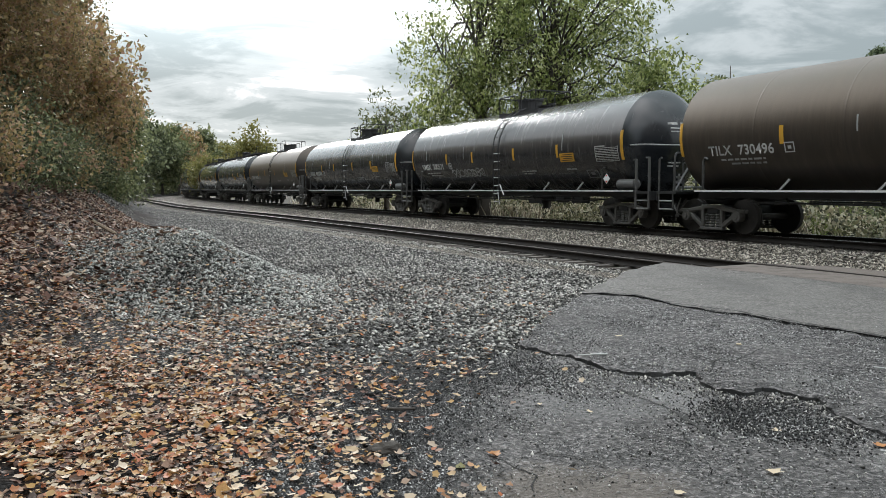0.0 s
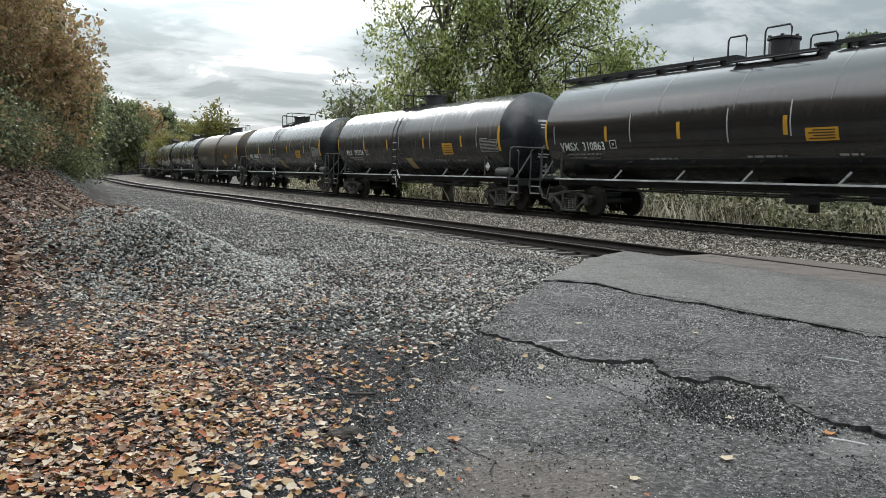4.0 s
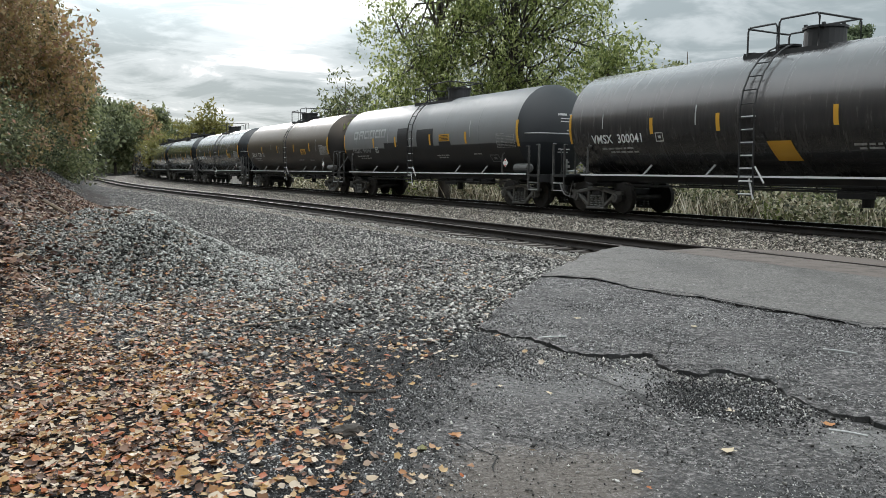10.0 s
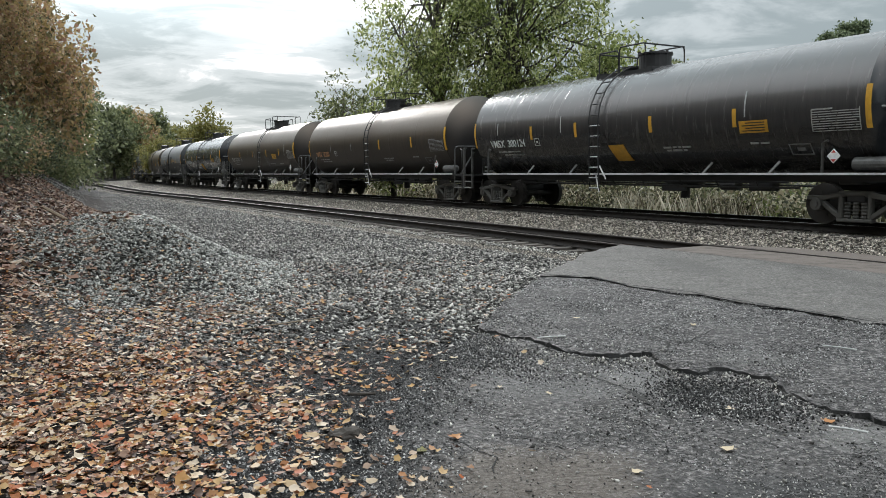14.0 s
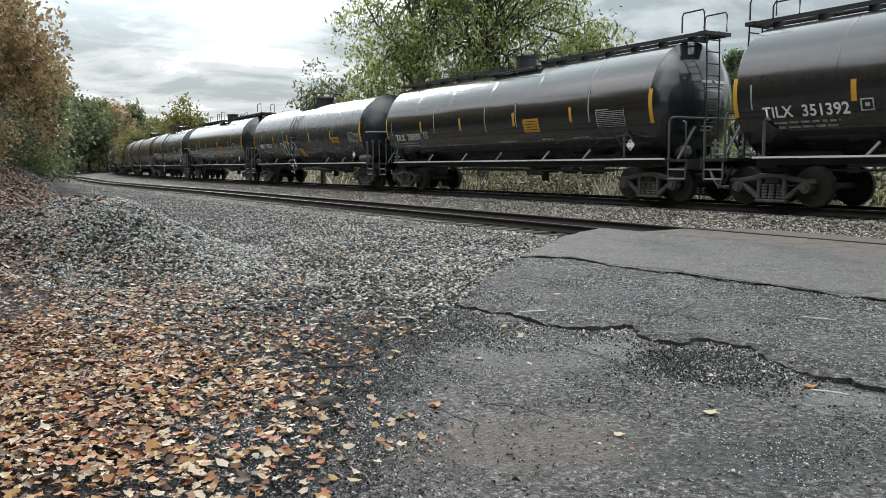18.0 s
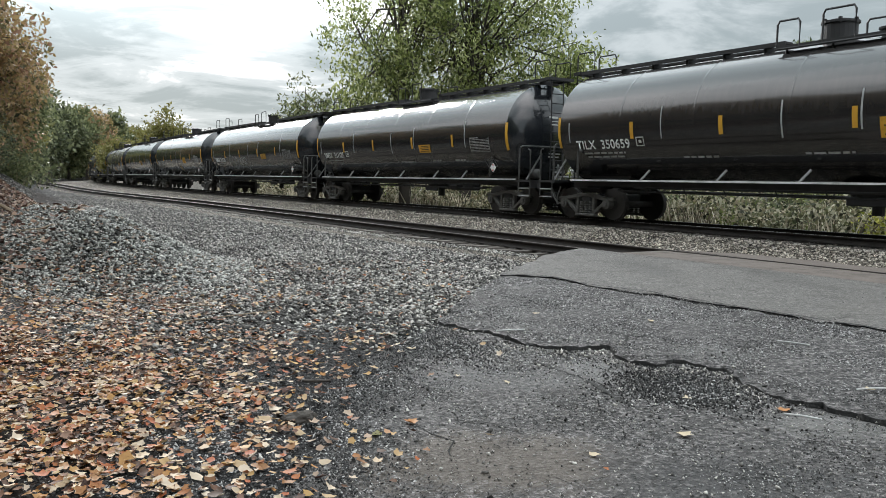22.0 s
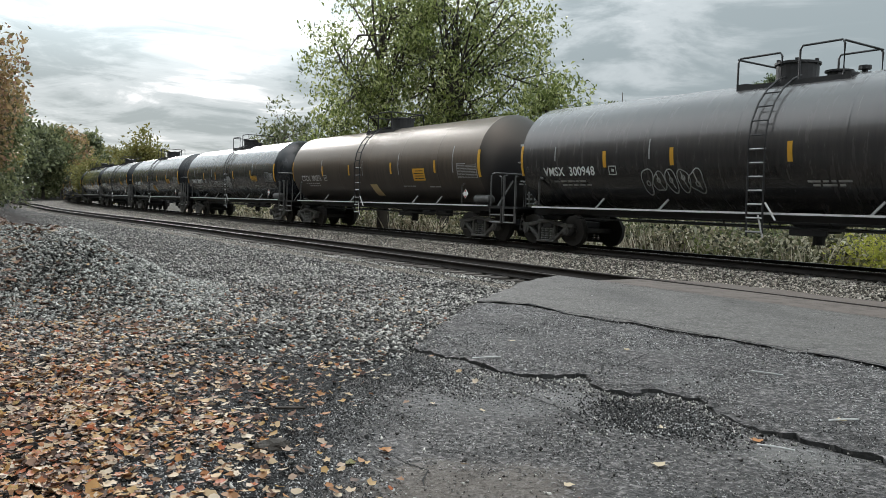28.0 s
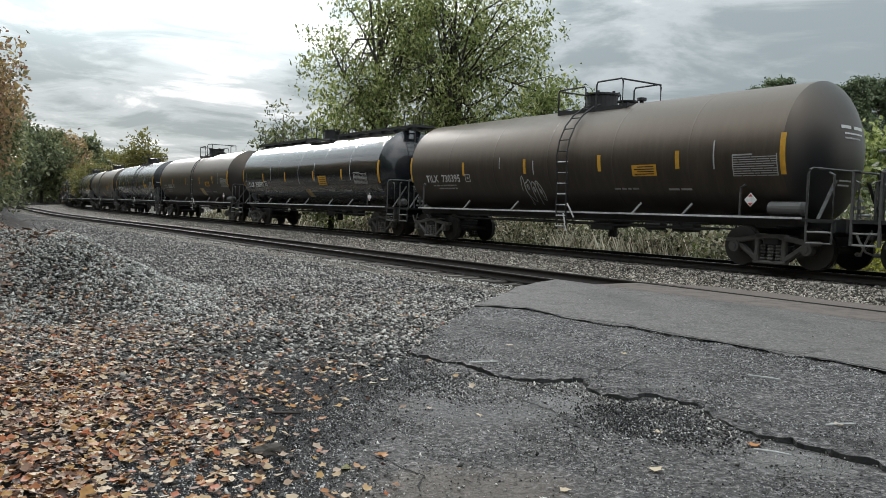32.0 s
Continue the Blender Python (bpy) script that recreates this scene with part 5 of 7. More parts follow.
def side_frame():
    bm = bmesh.new()
    for sd in (-1, 1):
        box(bm, (sd * 0.62, 0, 0.63), (0.82, 0.15, 0.11), Matrix.Rotation(sd * 0.16, 4, "Y"), 0.02)
        box(bm, (sd * 0.60, 0, 0.37), (0.66, 0.13, 0.11), Matrix.Rotation(sd * -0.62, 4, "Y"), 0.02)
        box(bm, (sd * 0.33, 0, 0.45), (0.10, 0.14, 0.56), None, 0.02)
        rod(bm, (sd * 0.89, -0.08, WHEEL), (sd * 0.89, 0.12, WHEEL), 0.135, 12)
        rod(bm, (sd * 0.89, 0.12, WHEEL), (sd * 0.89, 0.15, WHEEL), 0.07, 8)
        box(bm, (sd * 0.98, 0, 0.60), (0.32, 0.16, 0.10), None, 0.02)
    box(bm, (0, 0, 0.71), (0.75, 0.15, 0.10), None, 0.02)
    box(bm, (0, 0, 0.13), (0.80, 0.20, 0.08), None, 0.02)
    return bm


def lathe(bm, prof, seg=10, x0=0.0):
    """A turned shape about a vertical axis: a list of radius and height."""
    rings = [[bm.verts.new((x0 + r * math.cos(2 * math.pi * j / seg), r * math.sin(2 * math.pi * j / seg), z)) for j in range(seg)] for r, z in prof]
    for a, b in zip(rings, rings[1:]):
        for j in range(seg):
            bm.faces.new((a[j], a[(j + 1) % seg], b[(j + 1) % seg], b[j]))
    bm.faces.new(rings[0][::-1])
    bm.faces.new(rings[-1])


def spring_mesh():
    bm = bmesh.new()
    lathe(bm, [(0.085 if i % 2 else 0.058, 0.17 + 0.35 * i / 10) for i in range(11)], 7)
    me = bpy.data.meshes.new("spring")
    bm.to_mesh(me)
    bm.free()
    me.materials.append(M_STEEL_GREY)
    return me


ME_SPRING = spring_mesh()


def make_bogie(car, sign):
    bm = bmesh.new()
    box(bm, (0, 0, 0.62), (0.42, 2.1, 0.22), None, 0.03)
    box(bm, (0, 0, 0.78), (0.5, 0.5, 0.14), None, 0.03)
    bogie = part("bogie", bm, M_STEEL, car)
    bogie.matrix_basis = Matrix.Translation((sign * PIVOT, 0, 0))
    for y in (1.02, -1.02):
        f = part("side_frame", side_frame(), M_STEEL_GREY, bogie)
        f.location.y = y
        for x in (-0.19, 0.0, 0.19):
            s = part_mesh("spring", ME_SPRING, M_STEEL_GREY, bogie)
            s.location = (x, y, 0)
    for x in (-0.42, 0.42):
        bm = bmesh.new()
        box(bm, (x, 0, 0.40), (0.09, 1.75, 0.12), None, 0.015)
        for y in (-0.76, 0.76):
            box(bm, (x + math.copysign(0.035, x), y, 0.44), (0.05, 0.14, 0.30), None, 0.01)
        part("brake_beam", bm, M_STEEL, bogie)
    for e in (1, -1):
        w = part_mesh("wheelset", ME_WHEELSET, M_WHEEL, bogie)
        w.matrix_basis = Matrix.Translation((e * 0.89, 0, WHEEL))
        ROLLERS[e].append(w)


def add_ladder(car, x, zc):
    bm = bmesh.new()
    for dx in (-0.2, 0.2):
        pts = [(x + dx, 1.60, 0.62), (x + dx, 1.64, 1.2), (x + dx, 1.66, 2.2)]
        pts += [shell_pt(x + dx, z, 0.11, zc) for z in (2.7, 3.1, 3.5, 3.8, 4.02, 4.12)]
        pipe(bm, pts, 0.022)
    for i in range(11):
        z = 0.70 + i * 0.30
        p = (x, 1.60 + 0.06 * min(1, (z - 0.6) / 1.6), z) if z < 2.4 else shell_pt(x, z, 0.11, zc)
        rod(bm, (x - 0.2, p[1], p[2]), (x + 0.2, p[1], p[2]), 0.016)
    part("ladder", bm, M_STEEL, car)
    for i in range(7):
        z = 0.62 + i * 0.30
        bm = bmesh.new()
        rod(bm, (x - 0.2, 1.635, z + 0.10), (x + 0.2, 1.635, z + 0.10), 0.017)
        part("ladder_rung", bm, M_EDGE, car, "worn pale ladder rung")
    for pts in ([(x - 0.22, 1.62, 0.60), (x - 0.08, 1.62, 1.08)], [(x - 0.50, 1.62, 0.98), (x - 0.25, 1.64, 1.36)]):
        bm = bmesh.new()
        pipe(bm, pts, 0.022)
        part("ladder_brace", bm, M_EDGE, car)


def railing(bm, x0, x1, y, z0, z1, r=0.024):
    pipe(bm, [(x0, y, z0), (x0, y, z1 - 0.08), (x0 - 0.05, y, z1), (x1 + 0.05, y, z1), (x1, y, z1 - 0.08), (x1, y, z0)], r)


UPPER = ("ladder", "platform", "near_handrail", "far_handrail", "dome", "manway", "relief_valve")


def car_a(kind):
    """A tank car with a side ladder and a railed platform round its dome."""
    car = tagged(empty("tank_car"), "black steel railway tank car rolling on the far track", "tank car", "tank cars of the train")
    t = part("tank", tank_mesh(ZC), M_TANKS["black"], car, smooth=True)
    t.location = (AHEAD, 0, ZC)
    common(car, ZC, kind)
    top = kind["top"]
    add_ladder(car, top["ladder"], ZC)
    # platform and railings
    x0, x1 = top["platform"]
    bm = bmesh.new()
    for y in (-0.62, 0.62):
        box(bm, ((x0 + x1) / 2, y, 4.06), (x0 - x1, 0.30, 0.05))
        box(bm, ((x0 + x1) / 2, y * 1.2, 4.02), (x0 - x1, 0.05, 0.10))
    for x in (x0 - 0.15, x1 + 0.15):
        box(bm, (x, 0, 4.10), (0.30, 1.5, 0.05))
    for i in range(4):
        x = x0 - 0.2 - (x0 - x1 - 0.4) * i / 3
        for y in (-0.72, 0.72):
            rod(bm, (x, y, 4.02), (x, y * 1.1, 3.85), 0.03)
    part("platform", bm, M_STEEL, car)
    (a0, a1), (b0, b1) = top["loops"]
    bm = bmesh.new()
    railing(bm, a0, a1, 0.76, 4.05, 4.72)
    railing(bm, b0, b1, 0.76, 4.05, 4.80)
    part("near_handrail", bm, M_STEEL, car)
    bm = bmesh.new()
    railing(bm, a0, a1 + 0.1, -0.76, 4.05, 4.72)
    railing(bm, b0, b1, -0.76, 4.05, 4.80)
    pipe(bm, [(b1, -0.76, 4.78), (b1, 0.76, 4.78)], 0.024)
    pipe(bm, [(a0, -0.76, 4.70), (a0, 0.76, 4.70)], 0.024)
    part("far_handrail", bm, M_STEEL, car)
    dome(car, top["dome"], 4.12, top["manway"])
    for ch in car.children:
        if ch.name.startswith(UPPER):
            ch.location.x += kind["shift"]
    return car


def dome(car, x, z, vent, r=0.46):
    bm = bmesh.new()
    rod(bm, (x, 0, z - 0.15), (x, 0, z + 0.42), r, 24)
    rod(bm, (x, 0, z + 0.42), (x, 0, z + 0.47), r + 0.04, 24)
    d = part("dome", bm, M_STEEL, car)
    bm = bmesh.new()
    rod(bm, (x, 0, z + 0.47), (x, 0, z + 0.52), r - 0.06, 20, 0.2)
    for j in range(6):
        a = j * math.pi / 3
        box(bm, (x + r * math.cos(a), r * math.sin(a), z + 0.46), (0.07, 0.05, 0.12))
    part("dome_lid", bm, M_STEEL, d)
    bm = bmesh.new()
    rod(bm, (vent, 0, z - 0.15), (vent, 0, z + 0.14), 0.24, 16)
    rod(bm, (vent, 0, z + 0.14), (vent, 0, z + 0.18), 0.30, 16)
    part("manway", bm, M_STEEL, car)
    bm = bmesh.new()
    rod(bm, (vent - 0.62, 0.1, z - 0.15), (vent - 0.62, 0.1, z + 0.12), 0.06, 8)
    rod(bm, (vent - 0.62, 0.1, z + 0.12), (vent - 0.62, 0.1, z + 0.20), 0.13, 10)
    part("relief_valve", bm, M_STEEL, car)


def car_b(kind):
    """A tank car with a walkway along its whole top and a ladder on its end."""
    zc = ZC + 0.04
    car = tagged(empty("tank_car"), "glossy black railway tank car with a walkway along its top", "tank car", "tank cars of the train")
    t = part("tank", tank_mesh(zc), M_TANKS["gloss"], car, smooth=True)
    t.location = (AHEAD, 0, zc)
    common(car, zc, kind)
    bm = bmesh.new()
    for x0, x1 in ((8.05, 1.05), (-1.7, -8.05)):
        box(bm, ((x0 + x1) / 2, 0.28, 4.34), (abs(x1 - x0), 0.26, 0.05))
        box(bm, ((x0 + x1) / 2, -0.28, 4.34), (abs(x1 - x0), 0.26, 0.05))
        box(bm, ((x0 + x1) / 2, 0.43, 4.32), (abs(x1 - x0), 0.04, 0.10))
        box(bm, ((x0 + x1) / 2, -0.43, 4.32), (abs(x1 - x0), 0.04, 0.10))
        n = 6
        for i in range(n):
            x = x0 + (x1 - x0) * (i + 0.5) / n
            box(bm, (x, 0, 4.26), (0.07, 0.7, 0.14))
    part("top_walkway", bm, M_STEEL, car)
    bm = bmesh.new()
    for y in (-0.70, 0.70):
        box(bm, (-0.35, y, 4.17), (2.6, 0.28, 0.05))
        for x in (0.8, -0.3, -1.5):
            rod(bm, (x, y, 4.2), (x, y * 1.05, 3.95), 0.03)
    part("platform", bm, M_STEEL, car)
    bm = bmesh.new()
    pipe(bm, [(1.0, 0.84, 4.16), (1.0, 0.84, 4.12), (-1.6, 0.84, 4.12), (-1.6, 0.84, 4.17)], 0.026)
    railing(bm, 0.98, 0.42, 0.84, 4.15, 4.74)
    railing(bm, -0.12, -0.85, 0.84, 4.15, 4.82)
    part("near_handrail", bm, M_STEEL, car)
    bm = bmesh.new()
    railing(bm, 0.98, 0.42, -0.84, 4.15, 4.74)
    railing(bm, -0.12, -0.85, -0.84, 4.15, 4.82)
    part("far_handrail", bm, M_STEEL, car)
    for sx in (1, -1):
        bm = bmesh.new()
        for y in (-0.43, 0.43):
            railing(bm, sx * 8.08, sx * 7.35, y, 4.42, 4.92, 0.022) if sx > 0 else railing(bm, -7.35, -8.08, y, 4.42, 4.92, 0.022)
        box(bm, (sx * 8.05, 0, 4.33), (0.24, 1.0, 0.09))
        part("end_loop", bm, M_STEEL, car)
        bm = bmesh.new()
        for y in (-0.10, 0.38):
            pipe(bm, [(sx * 8.16, y, 1.12), (sx * 8.16, y, 3.4), (sx * 8.12, y, 4.4)], 0.02)
        for i in range(10):
            rod(bm, (sx * 8.16, -0.10, 1.45 + 0.3 * i), (sx * 8.16, 0.38, 1.45 + 0.3 * i), 0.016)
        part("end_ladder", bm, M_STEEL, car)
    dome(car, 0.0, 4.22, -1.2, 0.36)
    return car


# where struts, tapes, panels and stencils sit along the side of the two kinds of car
TOP_LONG = {"ladder": -0.65, "platform": (0.6, -2.15), "loops": ((0.58, -0.55), (-0.98, -1.98)), "dome": -0.45, "manway": -1.45}
TOP_SHORT = {"ladder": -0.4, "platform": (0.55, -1.75), "loops": ((0.43, -0.40), (-0.45, -1.50)), "dome": -1.12, "manway": -0.15}
TOP_SWAPPED = {"ladder": -0.65, "platform": (0.6, -2.6), "loops": ((0.58, -0.55), (-0.75, -2.45)), "dome": -1.9, "manway": -0.55}
KIND_A = {"top": TOP_LONG, "rail": "head", "panel_z": (2.08, 2.36), "shift": 0.45, "strut": (4.5, 2.3, -3.0, -4.96), "yellow": (4.1, 1.85, -1.28, -4.05), "pale": ((6.03, 2.45, 2.85), (2.55, 2.4, 2.9), (-4.36, 2.45, 3.05)), "panel": -4.18, "data": -6.1, "square": -5.4, "mark": 3.98, "line": ((-1.6, -2.6, 1.80), (-1.7, -2.4, 1.72), (-4.4, -5.0, 1.82), (6.2, 4.9, 1.86), (5.9, 4.7, 1.76))}
KIND_C = {"top": TOP_LONG, "rail": "loop", "panel_z": (2.08, 2.36), "shift": 0.0, "strut": (4.4, 1.87, -3.1, -4.7), "yellow": (4.25, 1.1, -2.0, -4.6), "pale": ((2.3, 2.4, 2.75), (0.7, 2.2, 2.6), (-5.65, 2.2, 2.85)), "panel": -3.15, "data": -6.15, "square": None, "mark": 4.2, "line": ((-2.4, -3.3, 1.75), (-4.2, -4.9, 1.73), (6.2, 4.8, 1.90), (5.9, 4.8, 1.80))}
KIND_N = dict(KIND_A, top=TOP_SHORT, shift=1.3)
KIND_E = dict(KIND_A, rail="loop", panel=None, yellow=(-1.4, -4.55), pale=((4.42, 2.25, 2.6), (1.8, 2.25, 2.6)))
KIND_G = dict(KIND_A, top=TOP_SWAPPED, shift=0.95, panel=-2.05, panel_z=(2.36, 2.62))
KIND_D = dict(KIND_C, top=TOP_SHORT, shift=1.2, yellow=(4.3, 1.75, -1.73, -4.78), pale=((4.36, 2.45, 2.95), (0.55, 2.2, 2.8), (-2.3, 2.2, 3.0), (-5.9, 2.2, 3.1)), panel=-3.3, panel_z=(1.97, 2.40))
KIND_B = {"rail": "loop", "panel_z": (2.08, 2.36), "strut": (4.41, 2.0, -0.15, -2.69, -4.58), "yellow": (4.66, 1.84, -1.38, -4.2), "pale": ((7.08, 2.2, 2.75), (3.65, 2.2, 3.0), (0.25, 2.1, 2.9), (-1.52, 2.2, 3.0), (-5.0, 2.2, 3.1)), "panel": -1.88, "data": -5.3, "square": -5.86, "mark": 4.54, "line": ((3.1, 2.05, 1.71), (-0.2, -1.3, 1.74), (-2.6, -3.15, 1.76), (-4.1, -4.85, 1.76), (6.6, 5.0, 1.86), (6.5, 5.1, 1.76))}
KIND_T = dict(KIND_B, panel_z=(2.02, 2.42))


def common(car, zc, kind):
    # walkways with struts up to the tank
    for sd in (1, -1):
        bm = bmesh.new()
        box(bm, (-0.4, sd * 1.36, 1.12), (14.9, 0.28, 0.03))
        box(bm, (-0.4, sd * 1.30, 1.03), (14.9, 0.10, 0.14))
        w = part("walkway", bm, M_STEEL, car)
        bm = bmesh.new()
        box(bm, (-0.4, sd * 1.512, 1.125), (14.9, 0.02, 0.045))
        part("walkway_edge", bm, M_EDGE, w, "worn bare edge of the walkway")
        for x in kind["strut"]:
            bm = bmesh.new()
            box(bm, (x - 0.06, sd * 1.32, 1.27), (0.05, 0.03, 0.36), Matrix.Rotation(-0.62, 4, "Y") @ Matrix.Rotation(sd * 0.35, 4, "X"))
            part("strut", bm, M_STRUT, car)
    # underframe
    for sx in (1, -1):
        for nm, c, size in (("stub_sill", (sx * 7.0, 0, 0.92), (2.9, 0.50, 0.34)), ("bolster", (sx * 6.86, 0, 1.02), (0.55, 2.5, 0.26)), ("saddle", (sx * 6.2, 0, 1.22), (1.6, 1.5, 0.30))):
            bm = bmesh.new()
            box(bm, c, size, None, 0.03)
            part(nm, bm, M_STEEL, car)
    for sx in (1, -1):
        bm = bmesh.new()
        box(bm, (sx * 8.18, 0, 1.08), (0.78, 2.95, 0.07))
        box(bm, (sx * 8.55, 0, 0.98), (0.06, 2.95, 0.24))
        part("end_platform", bm, M_STEEL, car)
        bm = bmesh.new()
        box(bm, (sx * 8.55, 0, 0.86), (0.55, 0.24, 0.26), None, 0.03)
        rod(bm, (sx * 8.72, 0.02, 0.70), (sx * 8.72, 0.02, 1.02), 0.13, 10)
        pipe(bm, [(sx * 8.4, 0.5, 0.9), (sx * 8.62, 0.5, 0.55), (sx * 8.72, 0.42, 0.5)], 0.03)
        part("coupler", bm, M_STEEL_GREY, car)
        bm = bmesh.new()
        pipe(bm, [(sx * 8.50, 0.62, 0.92), (sx * 8.62, 0.62, 0.66), (sx * 8.72, 0.56, 0.46), (sx * 8.86, 0.40, 0.38)], 0.024)
        rod(bm, (sx * 8.82, 0.43, 0.40), (sx * 8.94, 0.36, 0.40), 0.045, 8)
        part("air_hose", bm, M_STRUT, car, "dusty grey air hose with a coupling")
        bm = bmesh.new()
        rod(bm, (sx * 8.34, 0.20, 1.12), (sx * 8.34, 0.20, 1.62), 0.03, 8)
        rod(bm, (sx * 8.34, 0.20, 1.34), (sx * 8.34, 0.20, 1.42), 0.11, 12)
        rod(bm, (sx * 8.34, 0.20, 1.50), (sx * 8.34, 0.20, 1.55), 0.08, 10)
        rod(bm, (sx * 8.34, 0.34, 1.22), (sx * 8.34, -0.25, 1.22), 0.035, 8)
        part("valve", bm, M_STRUT, car, "pale worn metal valve on the end platform")
        head = kind["rail"] == "head"
        bm = bmesh.new()
        if head:
            pipe(bm, [(sx * x + AHEAD, y, 2.48) for x, y in ((7.60, 1.36), (7.95, 1.28), (8.10, 1.12), (8.12, 0.0), (8.10, -1.12), (7.95, -1.28), (7.60, -1.36))], 0.026)
        else:
            pipe(bm, [(sx * 7.90, 1.42, 1.1), (sx * 7.90, 1.42, 2.06), (sx * 7.91, 1.39, 2.14), (sx * 7.93, 1.30, 2.18), (sx * 7.93, -1.30, 2.18), (sx * 7.91, -1.39, 2.14), (sx * 7.90, -1.42, 2.06), (sx * 7.90, -1.42, 1.1)], 0.028)
        part("end_handrail", bm, M_STRUT if head else M_STEEL_MID, car, "worn pale end handrail" if head else "worn dark grey end handrail")
        if not head:
            for y in (1, -1):
                bm = bmesh.new()
                plate(bm, [(sx * 8.02, 1.12), (sx * 8.10, 1.12), (sx * 8.10, 2.14), (sx * 8.02, 2.14)], -0.012, 0.012)
                bmesh.ops.transform(bm, matrix=Matrix.Translation((0, y * 1.25, 1.12)) @ Matrix.Rotation(y * 0.62, 4, "X") @ Matrix.Translation((0, 0, -1.12)), verts=bm.verts)
                part("handrail_brace", bm, M_STEEL_MID, car)
        for x, y, top in ((8.48, 1.45, 2.02), (7.92, 1.45, 1.98), (8.48, -1.45, 2.02), (7.92, -1.45, 1.98), (8.5, 0.55, 1.9), (8.5, -0.5, 1.9)):
            bm = bmesh.new()
            if head and abs(y) > 1:
                box(bm, (sx * x, y, (0.60 + top) / 2 + 0.03), (0.055, 0.075, top - 0.54), None, 0.01)
                box(bm, (sx * (x - 0.05), y, top + 0.06), (0.15, 0.075, 0.04), None, 0.01)
            elif x < 8 and not head:
                pipe(bm, [(sx * x, y, 0.62), (sx * x, y, 1.1)], 0.026)
            else:
                pipe(bm, [(sx * x, y, 0.62 if abs(y) > 1 else 1.1), (sx * x, y, top), (sx * (x - 0.10), y, top + 0.04)], 0.028)
            part("grab_iron", bm, M_STEEL_MID, car)
        for z in (0.62, 0.85):
            for y in (1.45, -1.45):
                bm = bmesh.new()
                rod(bm, (sx * 7.92, y, z), (sx * 8.48, y, z), 0.02)
                part("step", bm, M_STRUT, car)
    bm = bmesh.new()
    pipe(bm, [(6.62, 1.48, 1.95), (6.72, 1.48, 1.99), (6.78, 1.48, 1.90), (6.78, 1.48, 1.12)], 0.035)
    part("corner_post", bm, M_STEEL_MID, car)
    bm = bmesh.new()
    pipe(bm, [(-6.30, 1.42, 1.12), (-6.30, 1.42, 1.78), (-6.42, 1.42, 1.84)], 0.03)
    part("placard_post", bm, M_STEEL_GREY, car)
    # brake gear, air tank and outlet below
    bm = bmesh.new()
    y = 0.55 if len(kind["strut"]) > 4 else 1.28
    rod(bm, (-6.98, y, 1.32), (-7.74, y, 1.32), 0.155, 16)
    for x in (-6.98, -7.74):
        rod(bm, (x, y, 1.32), (x + math.copysign(0.05, x + 7.36), y, 1.32), 0.155, 16, 0.08)
    part("air_reservoir", bm, M_STEEL_MID, car, "dusty grey air reservoir")
    bm = bmesh.new()
    rod(bm, (-8.35, -0.75, 1.15), (-8.35, -0.75, 2.2), 0.04)
    rod(bm, (-8.42, -0.75, 2.0), (-8.36, -0.75, 2.0), 0.26, 20)
    part("hand_brake", bm, M_STEEL, car)
    bm = bmesh.new()
    for y in (1.25, 0.9, -0.9, -1.25):
        rod(bm, (5.4, y, 0.84), (-5.4, y, 0.80), 0.022)
    for y in (1.05, -1.05):
        rod(bm, (5.0, y, 0.94), (-5.2, y, 0.93), 0.03)
        for x in (4.4, 3.2, 2.0, 0.6, -0.6, -2.0, -3.2, -4.4):
            rod(bm, (x, y, 0.78), (x, y * 1.2, 1.1), 0.018)
    box(bm, (-4.3, 0.75, 0.84), (0.65, 0.35, 0.26), None, 0.03)
    rod(bm, (-3.1, 0.8, 0.85), (-3.6, 0.8, 0.85), 0.14, 12)
    part("brake_rigging", bm, M_STEEL, car)
    bm = bmesh.new()
    rod(bm, (-1.1, 0, 0.72), (-1.1, 0, 1.1), 0.42, 18, 0.75)
    rod(bm, (-1.1, 0, 0.45), (-1.1, 0, 0.75), 0.13, 12)
    box(bm, (-1.1, 0.45, 0.75), (0.9, 0.08, 0.20), None, 0.02)
    part("bottom_outlet", bm, M_STEEL, car)
    for e in (1, -1):
        make_bogie(car, e)
    # tapes and panels
    for x in kind["yellow"]:
        bm = bmesh.new()
        patch(bm, x - 0.06, x + 0.06, 2.23, 2.66, slant=0.0, zc=zc)
        part("yellow_tape", bm, M_YELLOW, car)
    for x, z0, z1 in kind["pale"]:
        bm = bmesh.new()
        patch(bm, x - 0.02, x + 0.02, z0, z1, 0.012, zc=zc)
        part("pale_tape", bm, M_LIGHT, car)
    for sx in (1, -1):
        for sd in (1, -1):
            bm = bmesh.new()
            rows = []
            for i in range(7):
                z = 2.05 + 0.88 * i / 6
                rows.append([bm.verts.new((AHEAD + sx * (HALF + dx), sd * y, zz)) for dx, (_, y, zz) in ((-0.05, shell_pt(0, z, 0.010, zc)), (0.03, shell_pt(0, z, 0.010, zc)), (0.07, shell_pt(0, z, -0.006, zc)))])
            for a, b in zip(rows, rows[1:]):
                bm.faces.new((a[0], a[1], b[1], b[0]))
                bm.faces.new((a[1], a[2], b[2], b[1]))
            part("end_tape", bm, M_YELLOW, car)
